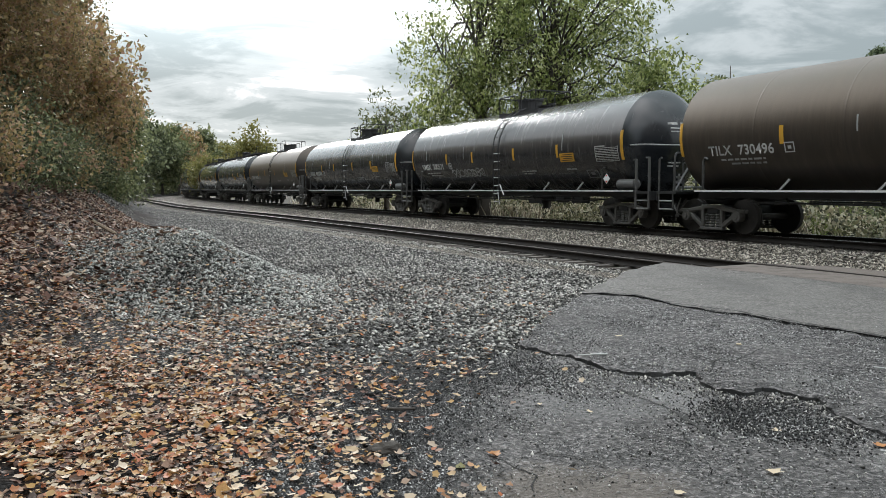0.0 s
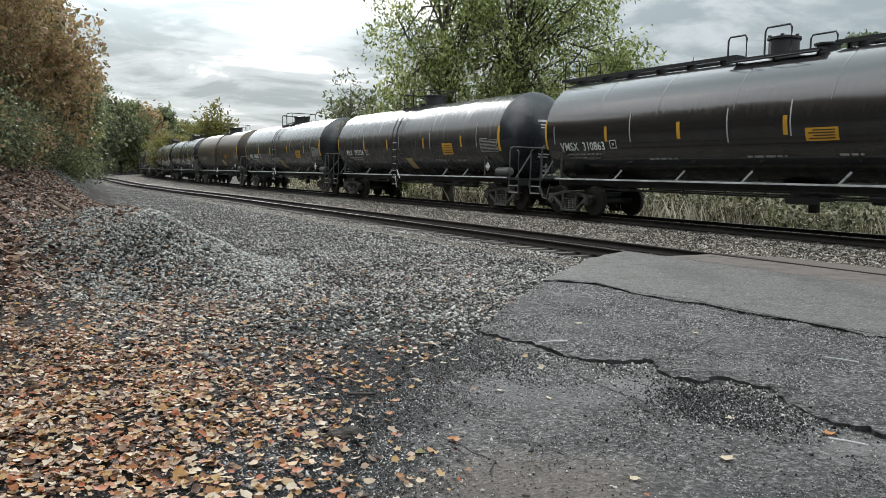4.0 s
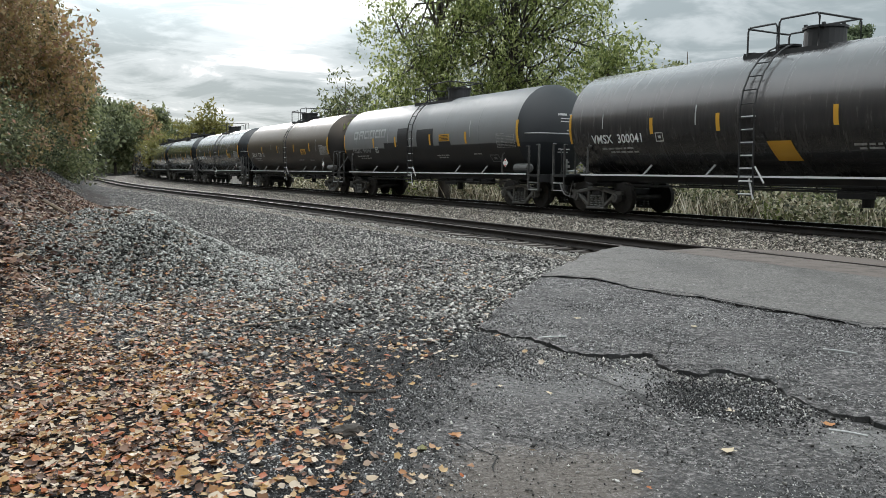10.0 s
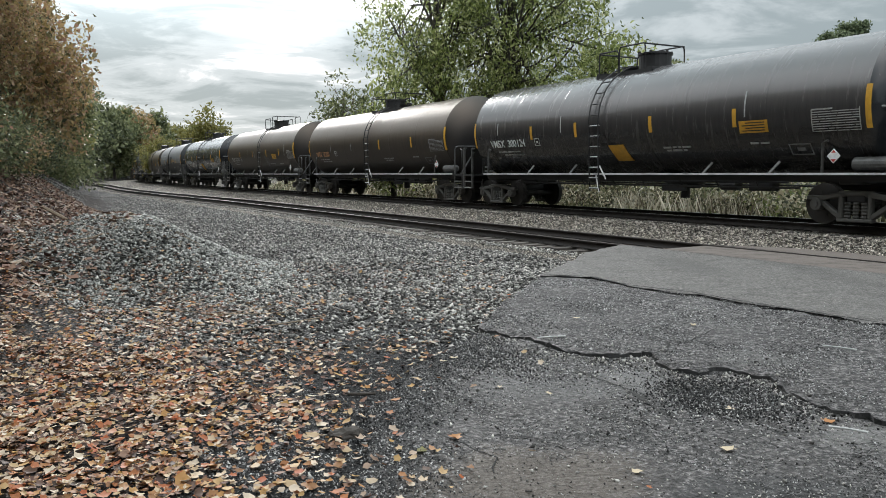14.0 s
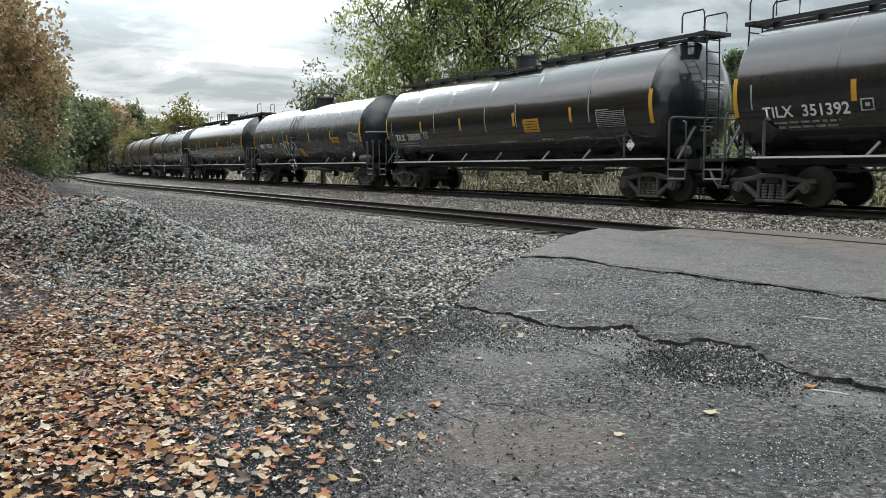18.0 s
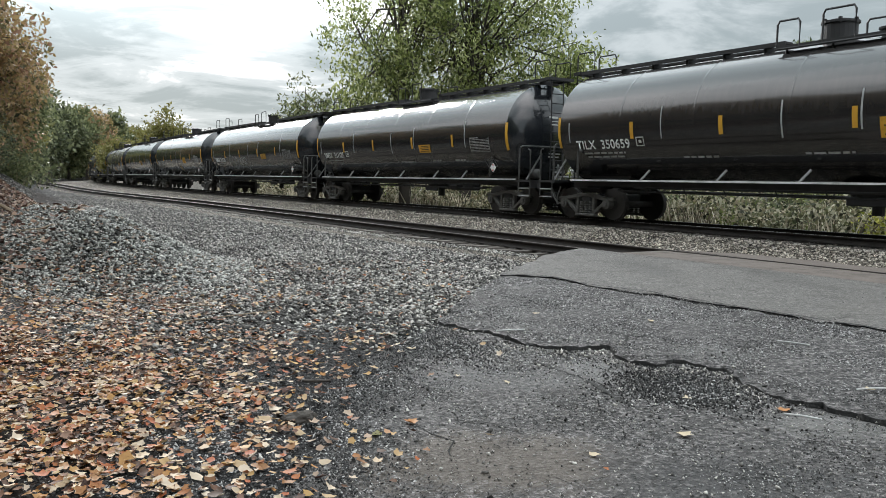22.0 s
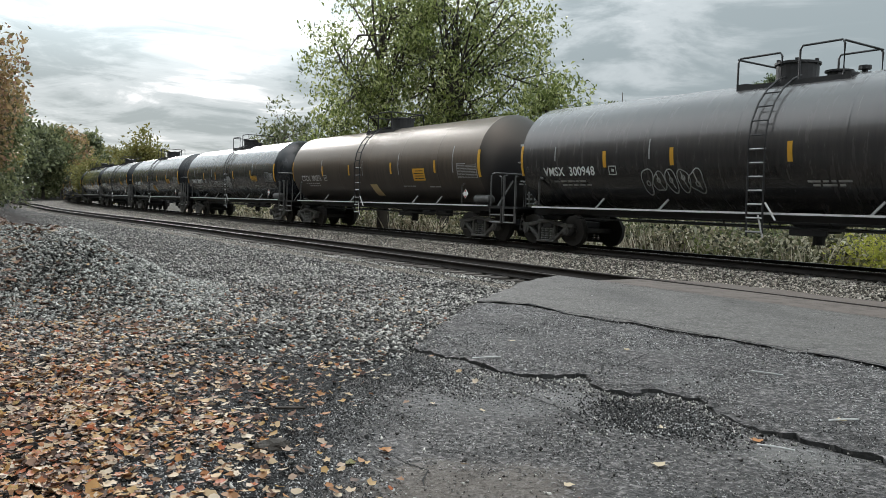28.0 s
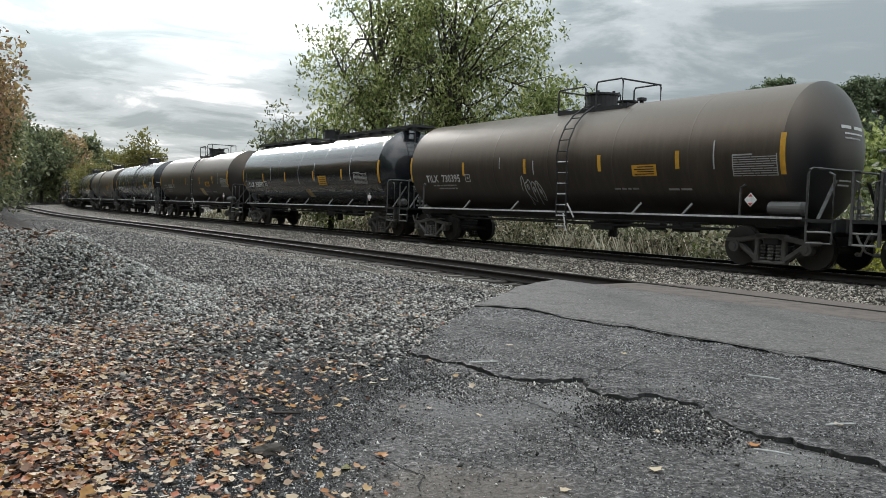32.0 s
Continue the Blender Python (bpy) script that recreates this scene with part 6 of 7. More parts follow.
    if kind["panel"] is not None:
        bm = bmesh.new()
        a = kind["panel"]
        z0, z1 = kind["panel_z"]
        patch(bm, a - 0.80, a, z0, z1, 0.012, zc=zc)
        p = part("warning_panel", bm, M_YELLOW, car, "yellow warning panel with black writing")
        bm = bmesh.new()
        for i in range(4):
            z = z0 + (z1 - z0) * (0.14 + 0.21 * i)
            patch(bm, a - 0.72, a - 0.08 - 0.1 * (i % 2), z, z + 0.025, 0.016, n=1, zc=zc)
        part("panel_writing", bm, M_STEEL, p)
    bm = bmesh.new()
    a = kind["data"]
    rng = random.Random(3)
    for i in range(10):
        z = 2.03 + i * 0.050
        x = 0.0
        while x < 1.05:
            step = rng.uniform(0.12, 0.5) if i < 9 else 0.5
            patch(bm, a - min(1.1, x + step), a - x, z, z + (0.019 if i < 9 else 0.034), 0.010, n=1, zc=zc)
            if i == 9:
                break
            x += step + 0.022
    for x in (0.0, 1.1):
        patch(bm, a - x - 0.012, a - x + 0.012, 2.03, 2.50, 0.010, n=3, zc=zc)
    tagged(part("data_stencil", bm, M_DATA, car, "pale block of small stencilled lines"), kind="stuff")
    for x0, x1, z in kind["line"]:
        bm = bmesh.new()
        rng = random.Random(int(100 * (x0 + 20 * z)))
        x = x0
        while x > x1 + 0.05:
            step = rng.uniform(0.10, 0.34)
            patch(bm, max(x1, x - step), x, z, z + 0.045, 0.010, n=1, zc=zc)
            x -= step + 0.05
        tagged(part("stencil_line", bm, M_DATA, car), kind="stuff")
    for a, wide, z0, high in ((kind["mark"], 0.28, 2.03, 0.24), (kind["square"], 0.56, 1.55, 0.25)):
        if a is None:
            continue
        bm = bmesh.new()
        b, z1 = a - wide, z0 + high
        for x0, x1, za, zb in ((a, b, z0, z0 + 0.025), (a, b, z1 - 0.025, z1), (a, a - 0.03, z0, z1), (b + 0.03, b, z0, z1), (a - wide * 0.35, b + wide * 0.3, z0 + high * 0.35, z1 - high * 0.35)):
            patch(bm, x1, x0, za, zb, 0.010, n=1, zc=zc)
        part("square_stencil", bm, M_WHITE_WORN if wide < 0.3 else M_TINY, car)
    bm = bmesh.new()
    c, r = Vector((-6.62, 1.50, 1.50)), 0.155
    plate(bm, [(c.x - r, c.z), (c.x, c.z - r), (c.x + r, c.z), (c.x, c.z + r)], c.y, c.y + 0.015)
    pl = part("placard", bm, M_WHITE, car, "white diamond hazard placard")
    bm = bmesh.new()
    plate(bm, [(c.x - r * 0.42, c.z - r * 0.42), (c.x, c.z - r * 0.84), (c.x + r * 0.42, c.z - r * 0.42)], c.y + 0.016, c.y + 0.019)
    part("placard_symbol", bm, M_RED, pl)
    bm = bmesh.new()
    plate(bm, [(c.x - r * 0.35, c.z + r * 0.45), (c.x + r * 0.35, c.z + r * 0.45), (c.x, c.z + r * 0.82)], c.y + 0.016, c.y + 0.019)
    part("placard_symbol", bm, M_RED, pl)
    # lines of small writing on the rear end
    for z, y0, y1 in ((3.10, 0.25, -0.75), (2.98, 0.15, -0.70), (2.88, 0.15, -0.55), (1.95, 0.2, -0.3), (1.85, 0.2, -0.25)):
        n = 8
        bm = bmesh.new()
        cols = [[bm.verts.new((AHEAD - head_x(y, zz - (zc - ZC), 0.012), y, zz)) for zz in (z, z + (0.07 if z > 3 else 0.035))] for y in [y0 + (y1 - y0) * i / n for i in range(n + 1)]]
        for i, (a, b) in enumerate(zip(cols, cols[1:])):
            if z < 3 or i != 3:
                bm.faces.new((a[0], b[0], b[1], a[1]))
        part("end_stencil", bm, M_WHITE_WORN, car)


def words(car, text, x, z, high, mat, zc, name="reporting_mark", wide=2.05):
    """Stencilled writing that follows the tank's side; it reads from ahead to the rear."""
    cu = bpy.data.curves.new("writing", "FONT")
    cu.body, cu.size, cu.space_character = text.replace(" ", "  "), high * 1.38, 1.06
    cu.offset = 0.007
    ob = bpy.data.objects.new("writing", cu)
    scene.collection.objects.link(ob)
    bpy.context.view_layer.update()
    me = bpy.data.meshes.new_from_object(ob.evaluated_get(bpy.context.evaluated_depsgraph_get()))
    bpy.data.objects.remove(ob)
    k = wide / max(v.co.x for v in me.vertices)
    xs = sorted(v.co.x for v in me.vertices)
    gap = max(range(1, len(xs)), key=lambda i: xs[i] - xs[i - 1])
    cut = (xs[gap] + xs[gap - 1]) / 2
    for nm, first in ((name, True), ("car_number", False)):
        bm = bmesh.new()
        bm.from_mesh(me)
        bmesh.ops.delete(bm, geom=[v for v in bm.verts if (v.co.x < cut) != first], context="VERTS")
        for v in bm.verts:
            v.co = shell_pt(x - k * v.co.x, z + v.co.y, 0.012, zc)
        part(nm, bm, mat, car)
    bpy.data.meshes.remove(me)


def scrawl(car, x0, x1, z0, z1, seed, mat, zc, loops=9, wide=0.03):
    """A sprayed tag: a row of lumpy outlines, some with an eye, some crossed by a stroke."""
    rng = random.Random(seed)
    bm = bmesh.new()

    def stroke(pts):
        last = None
        for i, (x, z) in enumerate(pts):
            a, b = pts[max(0, i - 1)], pts[min(len(pts) - 1, i + 1)]
            d = Vector((b[0] - a[0], b[1] - a[1]))
            d = d.normalized() if d.length > 1e-6 else Vector((1, 0))
            o = Vector((-d.y, d.x)) * wide / 2
            row = [bm.verts.new(shell_pt(x + o.x, z + o.y, 0.014, zc)), bm.verts.new(shell_pt(x - o.x, z - o.y, 0.014, zc))]
            if last:
                bm.faces.new((last[0], last[1], row[1], row[0]))
            last = row

    step = (x1 - x0) / loops
    for k in range(loops):
        cx, cz = x0 + step * (k + 0.5), (z0 + z1) / 2 + rng.uniform(-0.06, 0.06) * (z1 - z0)
        rx, rz = abs(step) * rng.uniform(0.42, 0.6), (z1 - z0) * rng.uniform(0.38, 0.52)
        c2, c3, ph = rng.uniform(-0.25, 0.25), rng.uniform(-0.2, 0.2), rng.uniform(0, 6.28)
        ring = []
        for i in range(23):
            a = 2 * math.pi * i / 22
            f = 1 + c2 * math.cos(2 * a + ph) + c3 * math.cos(3 * a + 2 * ph)
            ring.append((cx + rx * f * math.cos(a), cz + rz * f * math.sin(a)))
        stroke(ring[:rng.choice((23, 23, 18))])
        if rng.random() < 0.6:
            ex, ez = cx + rng.uniform(-0.2, 0.2) * rx, cz + rng.uniform(-0.3, 0.3) * rz
            stroke([(ex + 0.28 * rx * math.cos(2 * math.pi * i / 10), ez + 0.22 * rz * math.sin(2 * math.pi * i / 10)) for i in range(11)])
        if rng.random() < 0.4:
            stroke([(cx - 0.4 * rx, cz - 0.7 * rz), (cx, cz), (cx + 0.3 * rx, cz + 0.8 * rz)])
    tagged(part("graffiti", bm, mat, car, "pale sprayed graffiti scrawl"), kind="stuff")


M_SPRAY = material("pale_spray_paint", (0.42, 0.43, 0.43), 0.6, 0.0, 0.3, 4.0, 0.0)
M_SPRAY_DIM = material("faded_spray_paint", (0.20, 0.20, 0.21), 0.6, 0.0, 0.3, 4.0, 0.0)
M_PATCH = material("black_repaint_patch", (0.018, 0.018, 0.02), 0.5, 0.0, 0.3, 3.0, 0.05)

# kind, finish, writing, and whether a slanted yellow notice hangs low on the side; from the train's head to its rear
CARS = [
    ("b", "gloss", "", 0), ("a", "black", "", 0), ("b", "gloss", "", 0), ("a", "dusty", "", 0), ("b", "gloss", "", 0), ("b", "gloss", "", 0), ("b", "gloss", "", 0), ("b", "black", "", 0),
    ("a", "dusty", "", 0), ("a", "black", "", 0), ("a", "black", "VMSX 300571", 0), ("a", "brown", "TILX 730496", 2), ("a", "black", "TILX 190880", 1), ("a", "black", "TILX 192324", 1), ("b", "gloss", "VMSX 310863", 0),
    ("b", "gloss", "VMSX 310576", 0), ("a", "black", "VMSX 300081", 0), ("a", "brown", "TILX 730", 0), ("a", "grey", "PROX 44340", 0), ("a", "black", "VMSX 300041", 1), ("a", "brown", "TILX 730571", 0),
    ("a", "brown", "NATX 302881", 0), ("a", "black", "VMSX 300124", 1), ("b", "gloss", "VMSX 311683", 0), ("a", "black", "VMSX 300529", 1), ("b", "gloss", "TILX 350590", 0), ("b", "gloss", "TILX 351392", 2),
    ("b", "gloss", "VMSX 311274", 0), ("b", "gloss", "VMSX 311125", 0), ("b", "gloss", "TILX 350659", 0), ("a", "black", "VMSX 300833", 0), ("a", "black", "VMSX 300627", 1), ("a", "black", "VMSX 300853", 0),
    ("a", "dusty", "CTCX 300276", 2), ("a", "black", "VMSX 300948", 0), ("a", "brown", "TILX 730566", 2), ("b", "gloss", "TILX 350592", 2), ("a", "brown", "TILX 730395", 0), ("a", "black", "", 0), ("b", "gloss", "", 0),
]
# metres along the line, at the start, of each car's front near corner post
FRONT = [round(1.05 * v, 2) for v in (
    182.0, 165.5, 149.0, 132.5, 116.0, 99.5, 83.0, 66.5, 50.04, 33.66, 17.52, 0.97, -15.7, -32.54, -49.37, -66.09, -82.83, -99.62, -116.02, -132.9, -149.73, -166.46, -182.78, -199.42,
    -216.1, -232.83, -249.54, -266.31, -282.91, -299.55, -316.05, -332.75, -349.32, -365.82, -382.1, -398.6, -415.32, -431.87, -448.4, -465.0)]
SCRAWLS = {10: (3.83, 1.11, 1.7, 2.0, 8, 0.028), 15: (1.9, 1.0, 1.6, 1.95, 5, 0.035), 20: (-1.55, -2.3, 1.7, 2.2, 4, 0.035), 24: (3.0, 0.7, 1.6, 2.3, 6, 0.06), 27: (3.93, 0.79, 1.6, 2.27, 6, 0.04), 31: (3.1, 0.3, 1.65, 2.1, 6, 0.035),
           32: (3.2, -0.6, 1.8, 2.15, 12, 0.03), 34: (2.9, 1.0, 1.6, 2.15, 5, 0.03), 35: (-2.6, -3.9, 1.45, 2.0, 6, 0.035), 37: (1.4, 0.5, 1.35, 2.1, 4, 0.035)}
LABELS = {"black": "black painted steel tank car", "gloss": "glossy black tank car with top walkway", "dusty": "dusty dark tank car with brownish bloom", "brown": "rust-brown weathered steel tank car", "grey": "grey over black tank car with patches"}
TRAIN = []


def build_train():
    masters = {"a": car_a(KIND_A), "b": car_b(KIND_B), "t": car_b(KIND_T), "c": car_a(KIND_C), "d": car_a(KIND_D), "e": car_a(KIND_E), "g": car_a(KIND_G), "n": car_a(KIND_N)}
    used = set()
    for i, (kind, finish, text, notice) in enumerate(CARS):
        zc = ZC + (0.04 if kind == "b" else 0)
        make = "t" if kind == "b" and text.startswith("TILX") else kind
        if kind == "a":
            make = "d" if text.startswith(("TILX 19", "CTCX")) else "e" if text.startswith("NATX") else "g" if finish == "grey" else "n" if notice == 1 else "c" if text.startswith("TILX") or finish == "brown" else "a"
        src = masters[make]
        if make not in used:
            car = src
            used.add(make)
        else:
            car = None
        TRAIN.append([src, car])
    for i, (kind, finish, text, notice) in enumerate(CARS):
        if TRAIN[i][1] is None:
            TRAIN[i][1] = copy_thing(TRAIN[i][0], Matrix.Identity(4))
    for i, (kind, finish, text, notice) in enumerate(CARS):
        zc = ZC + (0.04 if kind == "b" else 0)
        car = TRAIN[i][1]
        tagged(car, LABELS[finish] + (" with pale graffiti" if i in SCRAWLS else " on the far track"))
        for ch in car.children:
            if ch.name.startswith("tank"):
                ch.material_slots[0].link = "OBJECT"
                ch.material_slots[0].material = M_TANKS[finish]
        pale = finish in ("brown", "dusty")
        along = -0.35 if text == "VMSX 300948" else 0.0
        for ch in car.children:
            if along and ch.name.startswith(UPPER):
                ch.location.x += along
        if text:
            mat = M_TINY if finish == "grey" else M_ORANGE_TEXT if text.startswith("NATX") else (M_WHITE_WORN if pale else M_WHITE)
            words(car, text, 6.82 if kind == "b" else 6.55, 2.0 if kind == "b" else 2.04, 0.24, mat, zc, wide=1.8 if text.startswith("NATX") else 2.05)
        else:
            for nm, span in (("reporting_mark", range(4)), ("car_number", range(5, 10))):
                bm = bmesh.new()
                for k in span:
                    patch(bm, 6.5 - 0.23 * k - 0.15, 6.5 - 0.23 * k, 2.04, 2.27, 0.010, n=2, zc=zc)
                tagged(part(nm, bm, M_WHITE_WORN, car), kind="stuff")
        if notice:
            bm = bmesh.new()
            if kind == "b":
                patch(bm, -0.80, -0.30, 1.50, 1.84, 0.012, slant=0.12, zc=zc)
            elif text.startswith(("TILX 19", "CTCX")):
                patch(bm, -0.55, 0.0, 1.42, 1.86, 0.012, slant=0.14, zc=zc)
            elif notice == 1:
                patch(bm, -0.27, 0.37, 1.5, 1.95, 0.012, slant=0.14, zc=zc)
            else:
                patch(bm, -2.75, -2.05, 1.55, 1.98, 0.012, slant=0.22, zc=zc)
            part("slanted_notice", bm, M_YELLOW if notice == 1 and not text.startswith("TILX") else M_YELLOW_FADED, car, "slanted yellow notice" if notice == 1 and not text.startswith("TILX") else "slanted faded notice")
        if i in SCRAWLS:
            x0, x1, z0, z1, n, w = SCRAWLS[i]
            scrawl(car, x0, x1, z0, z1, i, M_SPRAY_DIM if i in (20, 35) else M_SPRAY, zc, n, w)
            if i == 32:
                scrawl(car, 3.3, -0.5, 1.45, 1.75, 77, M_SPRAY_DIM, zc, 16, 0.04)
                scrawl(car, -0.1, -0.75, 1.75, 2.35, 78, M_SPRAY, zc, 5, 0.06)
        if finish == "grey":
            bm = bmesh.new()
            for k, w in enumerate((0.46, 0.46, 0.50, 0.46, 0.50, 0.46)):
                x = 6.30 - 0.60 * k
                for x0, x1, z0, z1 in ((x, x - 0.10, 2.66, 3.04), (x - w + 0.09, x - w - 0.01, 2.66, 3.04), (x, x - w, 2.95, 3.04), (x, x - w, 2.66 if k != 1 else 2.80, 2.75 if k != 1 else 2.88)):
                    patch(bm, x1, x0, z0, z1, 0.012, n=2)
            part("owner_logo", bm, M_LIGHT, car, "white block emblem")
            for x0, x1, z0, z1 in ((3.0, 1.65, 2.1, 2.42), (1.64, 0.6, 2.1, 3.0), (-0.15, -1.55, 2.1, 2.88), (-2.0, -2.9, 2.1, 2.34)):
                bm = bmesh.new()
                patch(bm, x1, x0, z0, z1, 0.004, n=8)
                part("repaint_patch", bm, M_PATCH, car, "black repainted patch")
    return [c for _, c in TRAIN]


def travelled(t):
    return 1.05 * (13.62 * t + 0.005 * t * t)


def car_pose(front, t):
    c = front - 6.77 + travelled(t)
    ax, ay, _ = on_line(c + PIVOT)
    bx, by, _ = on_line(c - PIVOT)
    return Matrix.Translation(((ax + bx) / 2, (ay + by) / 2, 0.0)) @ Matrix.Rotation(math.atan2(ay - by, ax - bx), 4, "Z")


def motions():
    """All that moves: the cars along the line, and their wheels on the rails."""
    for car, front in zip(CARS_BUILT, FRONT):
        walk(car, [(t, car_pose(front, t)) for t in range(33)])
    for e in (1, -1):
        first = ROLLERS[e][0]
        rows = []
        t = 0.0
        while t < 32.0 + 1e-9:
            rows.append((t, Matrix.Translation((e * 0.89, 0, WHEEL)) @ Matrix.Rotation(travelled(t) / WHEEL, 4, "Y")))
            t = round(t + 1 / 30, 6)
        walk(first, rows)
        same = first.animation_data
        for car in CARS_BUILT:
            for w in car.children_recursive:
                if w.name.startswith("wheelset") and w != first and abs(w.location.x - e * 0.89) < 0.3:
                    w.rotation_mode = "QUATERNION"
                    own = w.animation_data_create()
                    own.action = same.action
                    own.action_slot = same.action_slot

# ---- building it all ----
CARS_BUILT = build_train()

# woods on the bank beside the near track: along the line, across it, height, crown radius, crown base, kind, leaf size
WOODS = [
    (-1.0, -20.6, 10.5, 4.2, 1.0, "dark", 0.075), (3.0, -20.2, 11.5, 4.4, 0.8, "oak", 0.075), (8.0, -19.6, 12.0, 4.2, 0.9, "oak", 0.08), (5.5, -24.0, 13.0, 5.0, 1.5, "dark", 0.10),
    (13.0, -20.0, 11.5, 4.4, 0.9, "oak", 0.09), (12.0, -24.5, 13.5, 5.0, 1.5, "dark", 0.12),
    (19, -18.3, 10, 4.2, 0.8, "oak", 0.1), (26, -16.4, 9.4, 4, 0.7, "oak", 0.11), (22, -22.5, 12, 5, 1.5, "dark", 0.13), (33, -15.6, 9.2, 3.8, 0.7, "oak", 0.12),
    (40, -14.8, 8.4, 3.8, 0.7, "oak", 0.13), (36, -19.5, 10.5, 5, 1.5, "dark", 0.15), (47, -14.4, 8.2, 4, 0.7, "bush", 0.14), (54.5, -14.2, 8.2, 4.2, 0.7, "bush", 0.16),
    (50, -20, 10.5, 5, 1.5, "dark", 0.17), (62, -14, 9, 4.2, 0.7, "oak", 0.17), (71, -13.8, 9.4, 4.4, 0.7, "bush", 0.19), (80, -13.8, 10, 4.6, 0.7, "oak", 0.2),
(89, -13.4, 10.5, 4.8, 0.7, "dark", 0.21), (99, -13, 11, 5, 0.7, "bush", 0.22), (110, -13, 11.5, 5.4, 0.6, "yellow", 0.24), (122, -13.2, 12.5, 5.6, 0.6, "dark", 0.26),
    (135, -13.4, 14, 6, 0.6, "dark", 0.28), (149, -13.4, 15, 6.4, 0.6, "dark", 0.3), (163, -13, 16, 7, 0.6, "dark", 0.32), (178, -12.5, 17, 7, 0.6, "dark", 0.34),
    (194, -12, 17.5, 7.5, 0.6, "bush", 0.36), (210, -12, 17, 7.5, 0.6, "oak", 0.38), (227, -12, 16, 7.5, 0.6, "bush", 0.4), (246, -12, 15, 7.5, 0.6, "yellow", 0.42),
    (266, -12, 14, 7.5, 0.6, "bush", 0.44),
]
LEAF = {"oak": L_OAK, "dark": L_DARK, "bush": L_BUSH, "yellow": L_YELLOW}
WOOD_LABEL = {"oak": "oak turning brown and red on the wooded bank", "dark": "dark green broadleaf tree on the wooded bank", "bush": "pale green broadleaf tree beside the far curve", "yellow": "yellowing tree beside the far curve"}


def build_woods():
    for i, (s, d, h, r, b, lf, sz) in enumerate(WOODS):
        x, y, _ = on_line(s, d)
        near = i in (1, 2, 4, 6)
        h = h * (1.22 if s > 60 else 1.0)
        crown_tree("tree", float(x), float(y), h, r, b, LEAF[lf], WOOD_LABEL[lf], 100 + i, 26 if s < 60 else 20, 100 if near else (44 if s < 60 else 30), 17 if near else 11, sz * (0.60 if near else 0.86 if s < 60 else 0.98), M_BARK_DARK, "trees on the bank", core=20 if near or s < 14 else 7, fill=0.5, loose=1.9, wide=0.62, droop=0.5)
    x, y, _ = on_line(15.0, -18.9)
    crown_tree("tree", float(x), float(y), 12.5, 3.9, 0.9, L_OAK, WOOD_LABEL["oak"], 190, 26, 100, 17, 0.055, M_BARK_DARK, "trees on the bank", core=26, fill=0.5, loose=1.9, wide=0.62, droop=0.5)
    rng = random.Random(4)
    for i in range(18):
        s = 2.0 + i * 3.4
        d = float(toe_of(s + 14.7)) - 2.8 - rng.uniform(0, 0.8)
        x, y, _ = on_line(s, d)
        bush("bush", float(x), float(y), rng.uniform(2.4, 3.6), rng.uniform(1.5, 2.6), L_DARK if i % 4 else L_OAK, "dark shrub at the foot of the wooded bank", 300 + i, 2700, 0.048 + 0.004 * i, group="shrubs on the bank")
    for i in range(26):
        s = 52.0 + i * 7.0
        x, y, _ = on_line(s, -9.6 - float(spread(s)) - rng.uniform(0.5, 2.0))
        bush("bush", float(x), float(y), rng.uniform(5.0, 7.0), rng.uniform(2.6, 4.2), L_DARK if i % 3 else L_BUSH, "dense dark shrub along the far curve", 330 + i, 900, 0.16 + 0.006 * i, group="shrubs on the bank")
    crown_tree("big_tree", 4.9, 39.0, 15.0, 5.5, 2.2, L_GREEN, "tall leafy green tree behind the train", 21, 70, 18, 15, 0.112, M_BARK_DARK, fill=0.3, loose=2.1, lean=(0.6, 0.4), wide=0.42, droop=1.0, stout=0.34)
    crown_tree("big_tree", 2.2, 40.5, 15.8, 4.3, 2.6, L_GREEN, "leafy green tree behind the train", 22, 46, 18, 15, 0.112, M_BARK_DARK, fill=0.3, loose=2.1, lean=(-0.5, 0.3), wide=0.42, droop=1.0, stout=0.34)
    crown_tree("big_tree", 10.6, 41.5, 10.2, 3.5, 1.5, L_GREEN, "lower leafy green tree behind the train", 23, 30, 16, 12, 0.15, M_BARK_DARK, fill=0.35, loose=1.7, wide=0.36, droop=0.8)
    crown_tree("big_tree", -0.4, 43.0, 7.6, 3.0, 1.0, L_GREEN, "low leafy green tree behind the train", 33, 20, 17, 12, 0.15, M_BARK_DARK, fill=0.35, loose=1.7, wide=0.36, droop=0.8)
    crown_tree("small_tree", -3.5, 50.0, 8.4, 2.9, 1.5, L_BUSH, "thin small tree with sparse leaves", 24, 26, 10, 11, 0.14, M_BARK, fill=0.3, loose=1.5, wide=0.4, droop=0.4, stout=0.3)
    crown_tree("small_tree", 16.7, 47.0, 10.3, 3.0, 1.0, L_BUSH, "grey-green small tree behind the train", 25, 20, 20, 12, 0.12, M_BARK, fill=0.35, loose=1.9, stout=0.3)
    crown_tree("small_tree", 19.6, 50.5, 9.6, 2.6, 1.0, L_BUSH, "grey-green small tree behind the train", 26, 18, 18, 12, 0.12, M_BARK, fill=0.35, loose=1.9, stout=0.3)
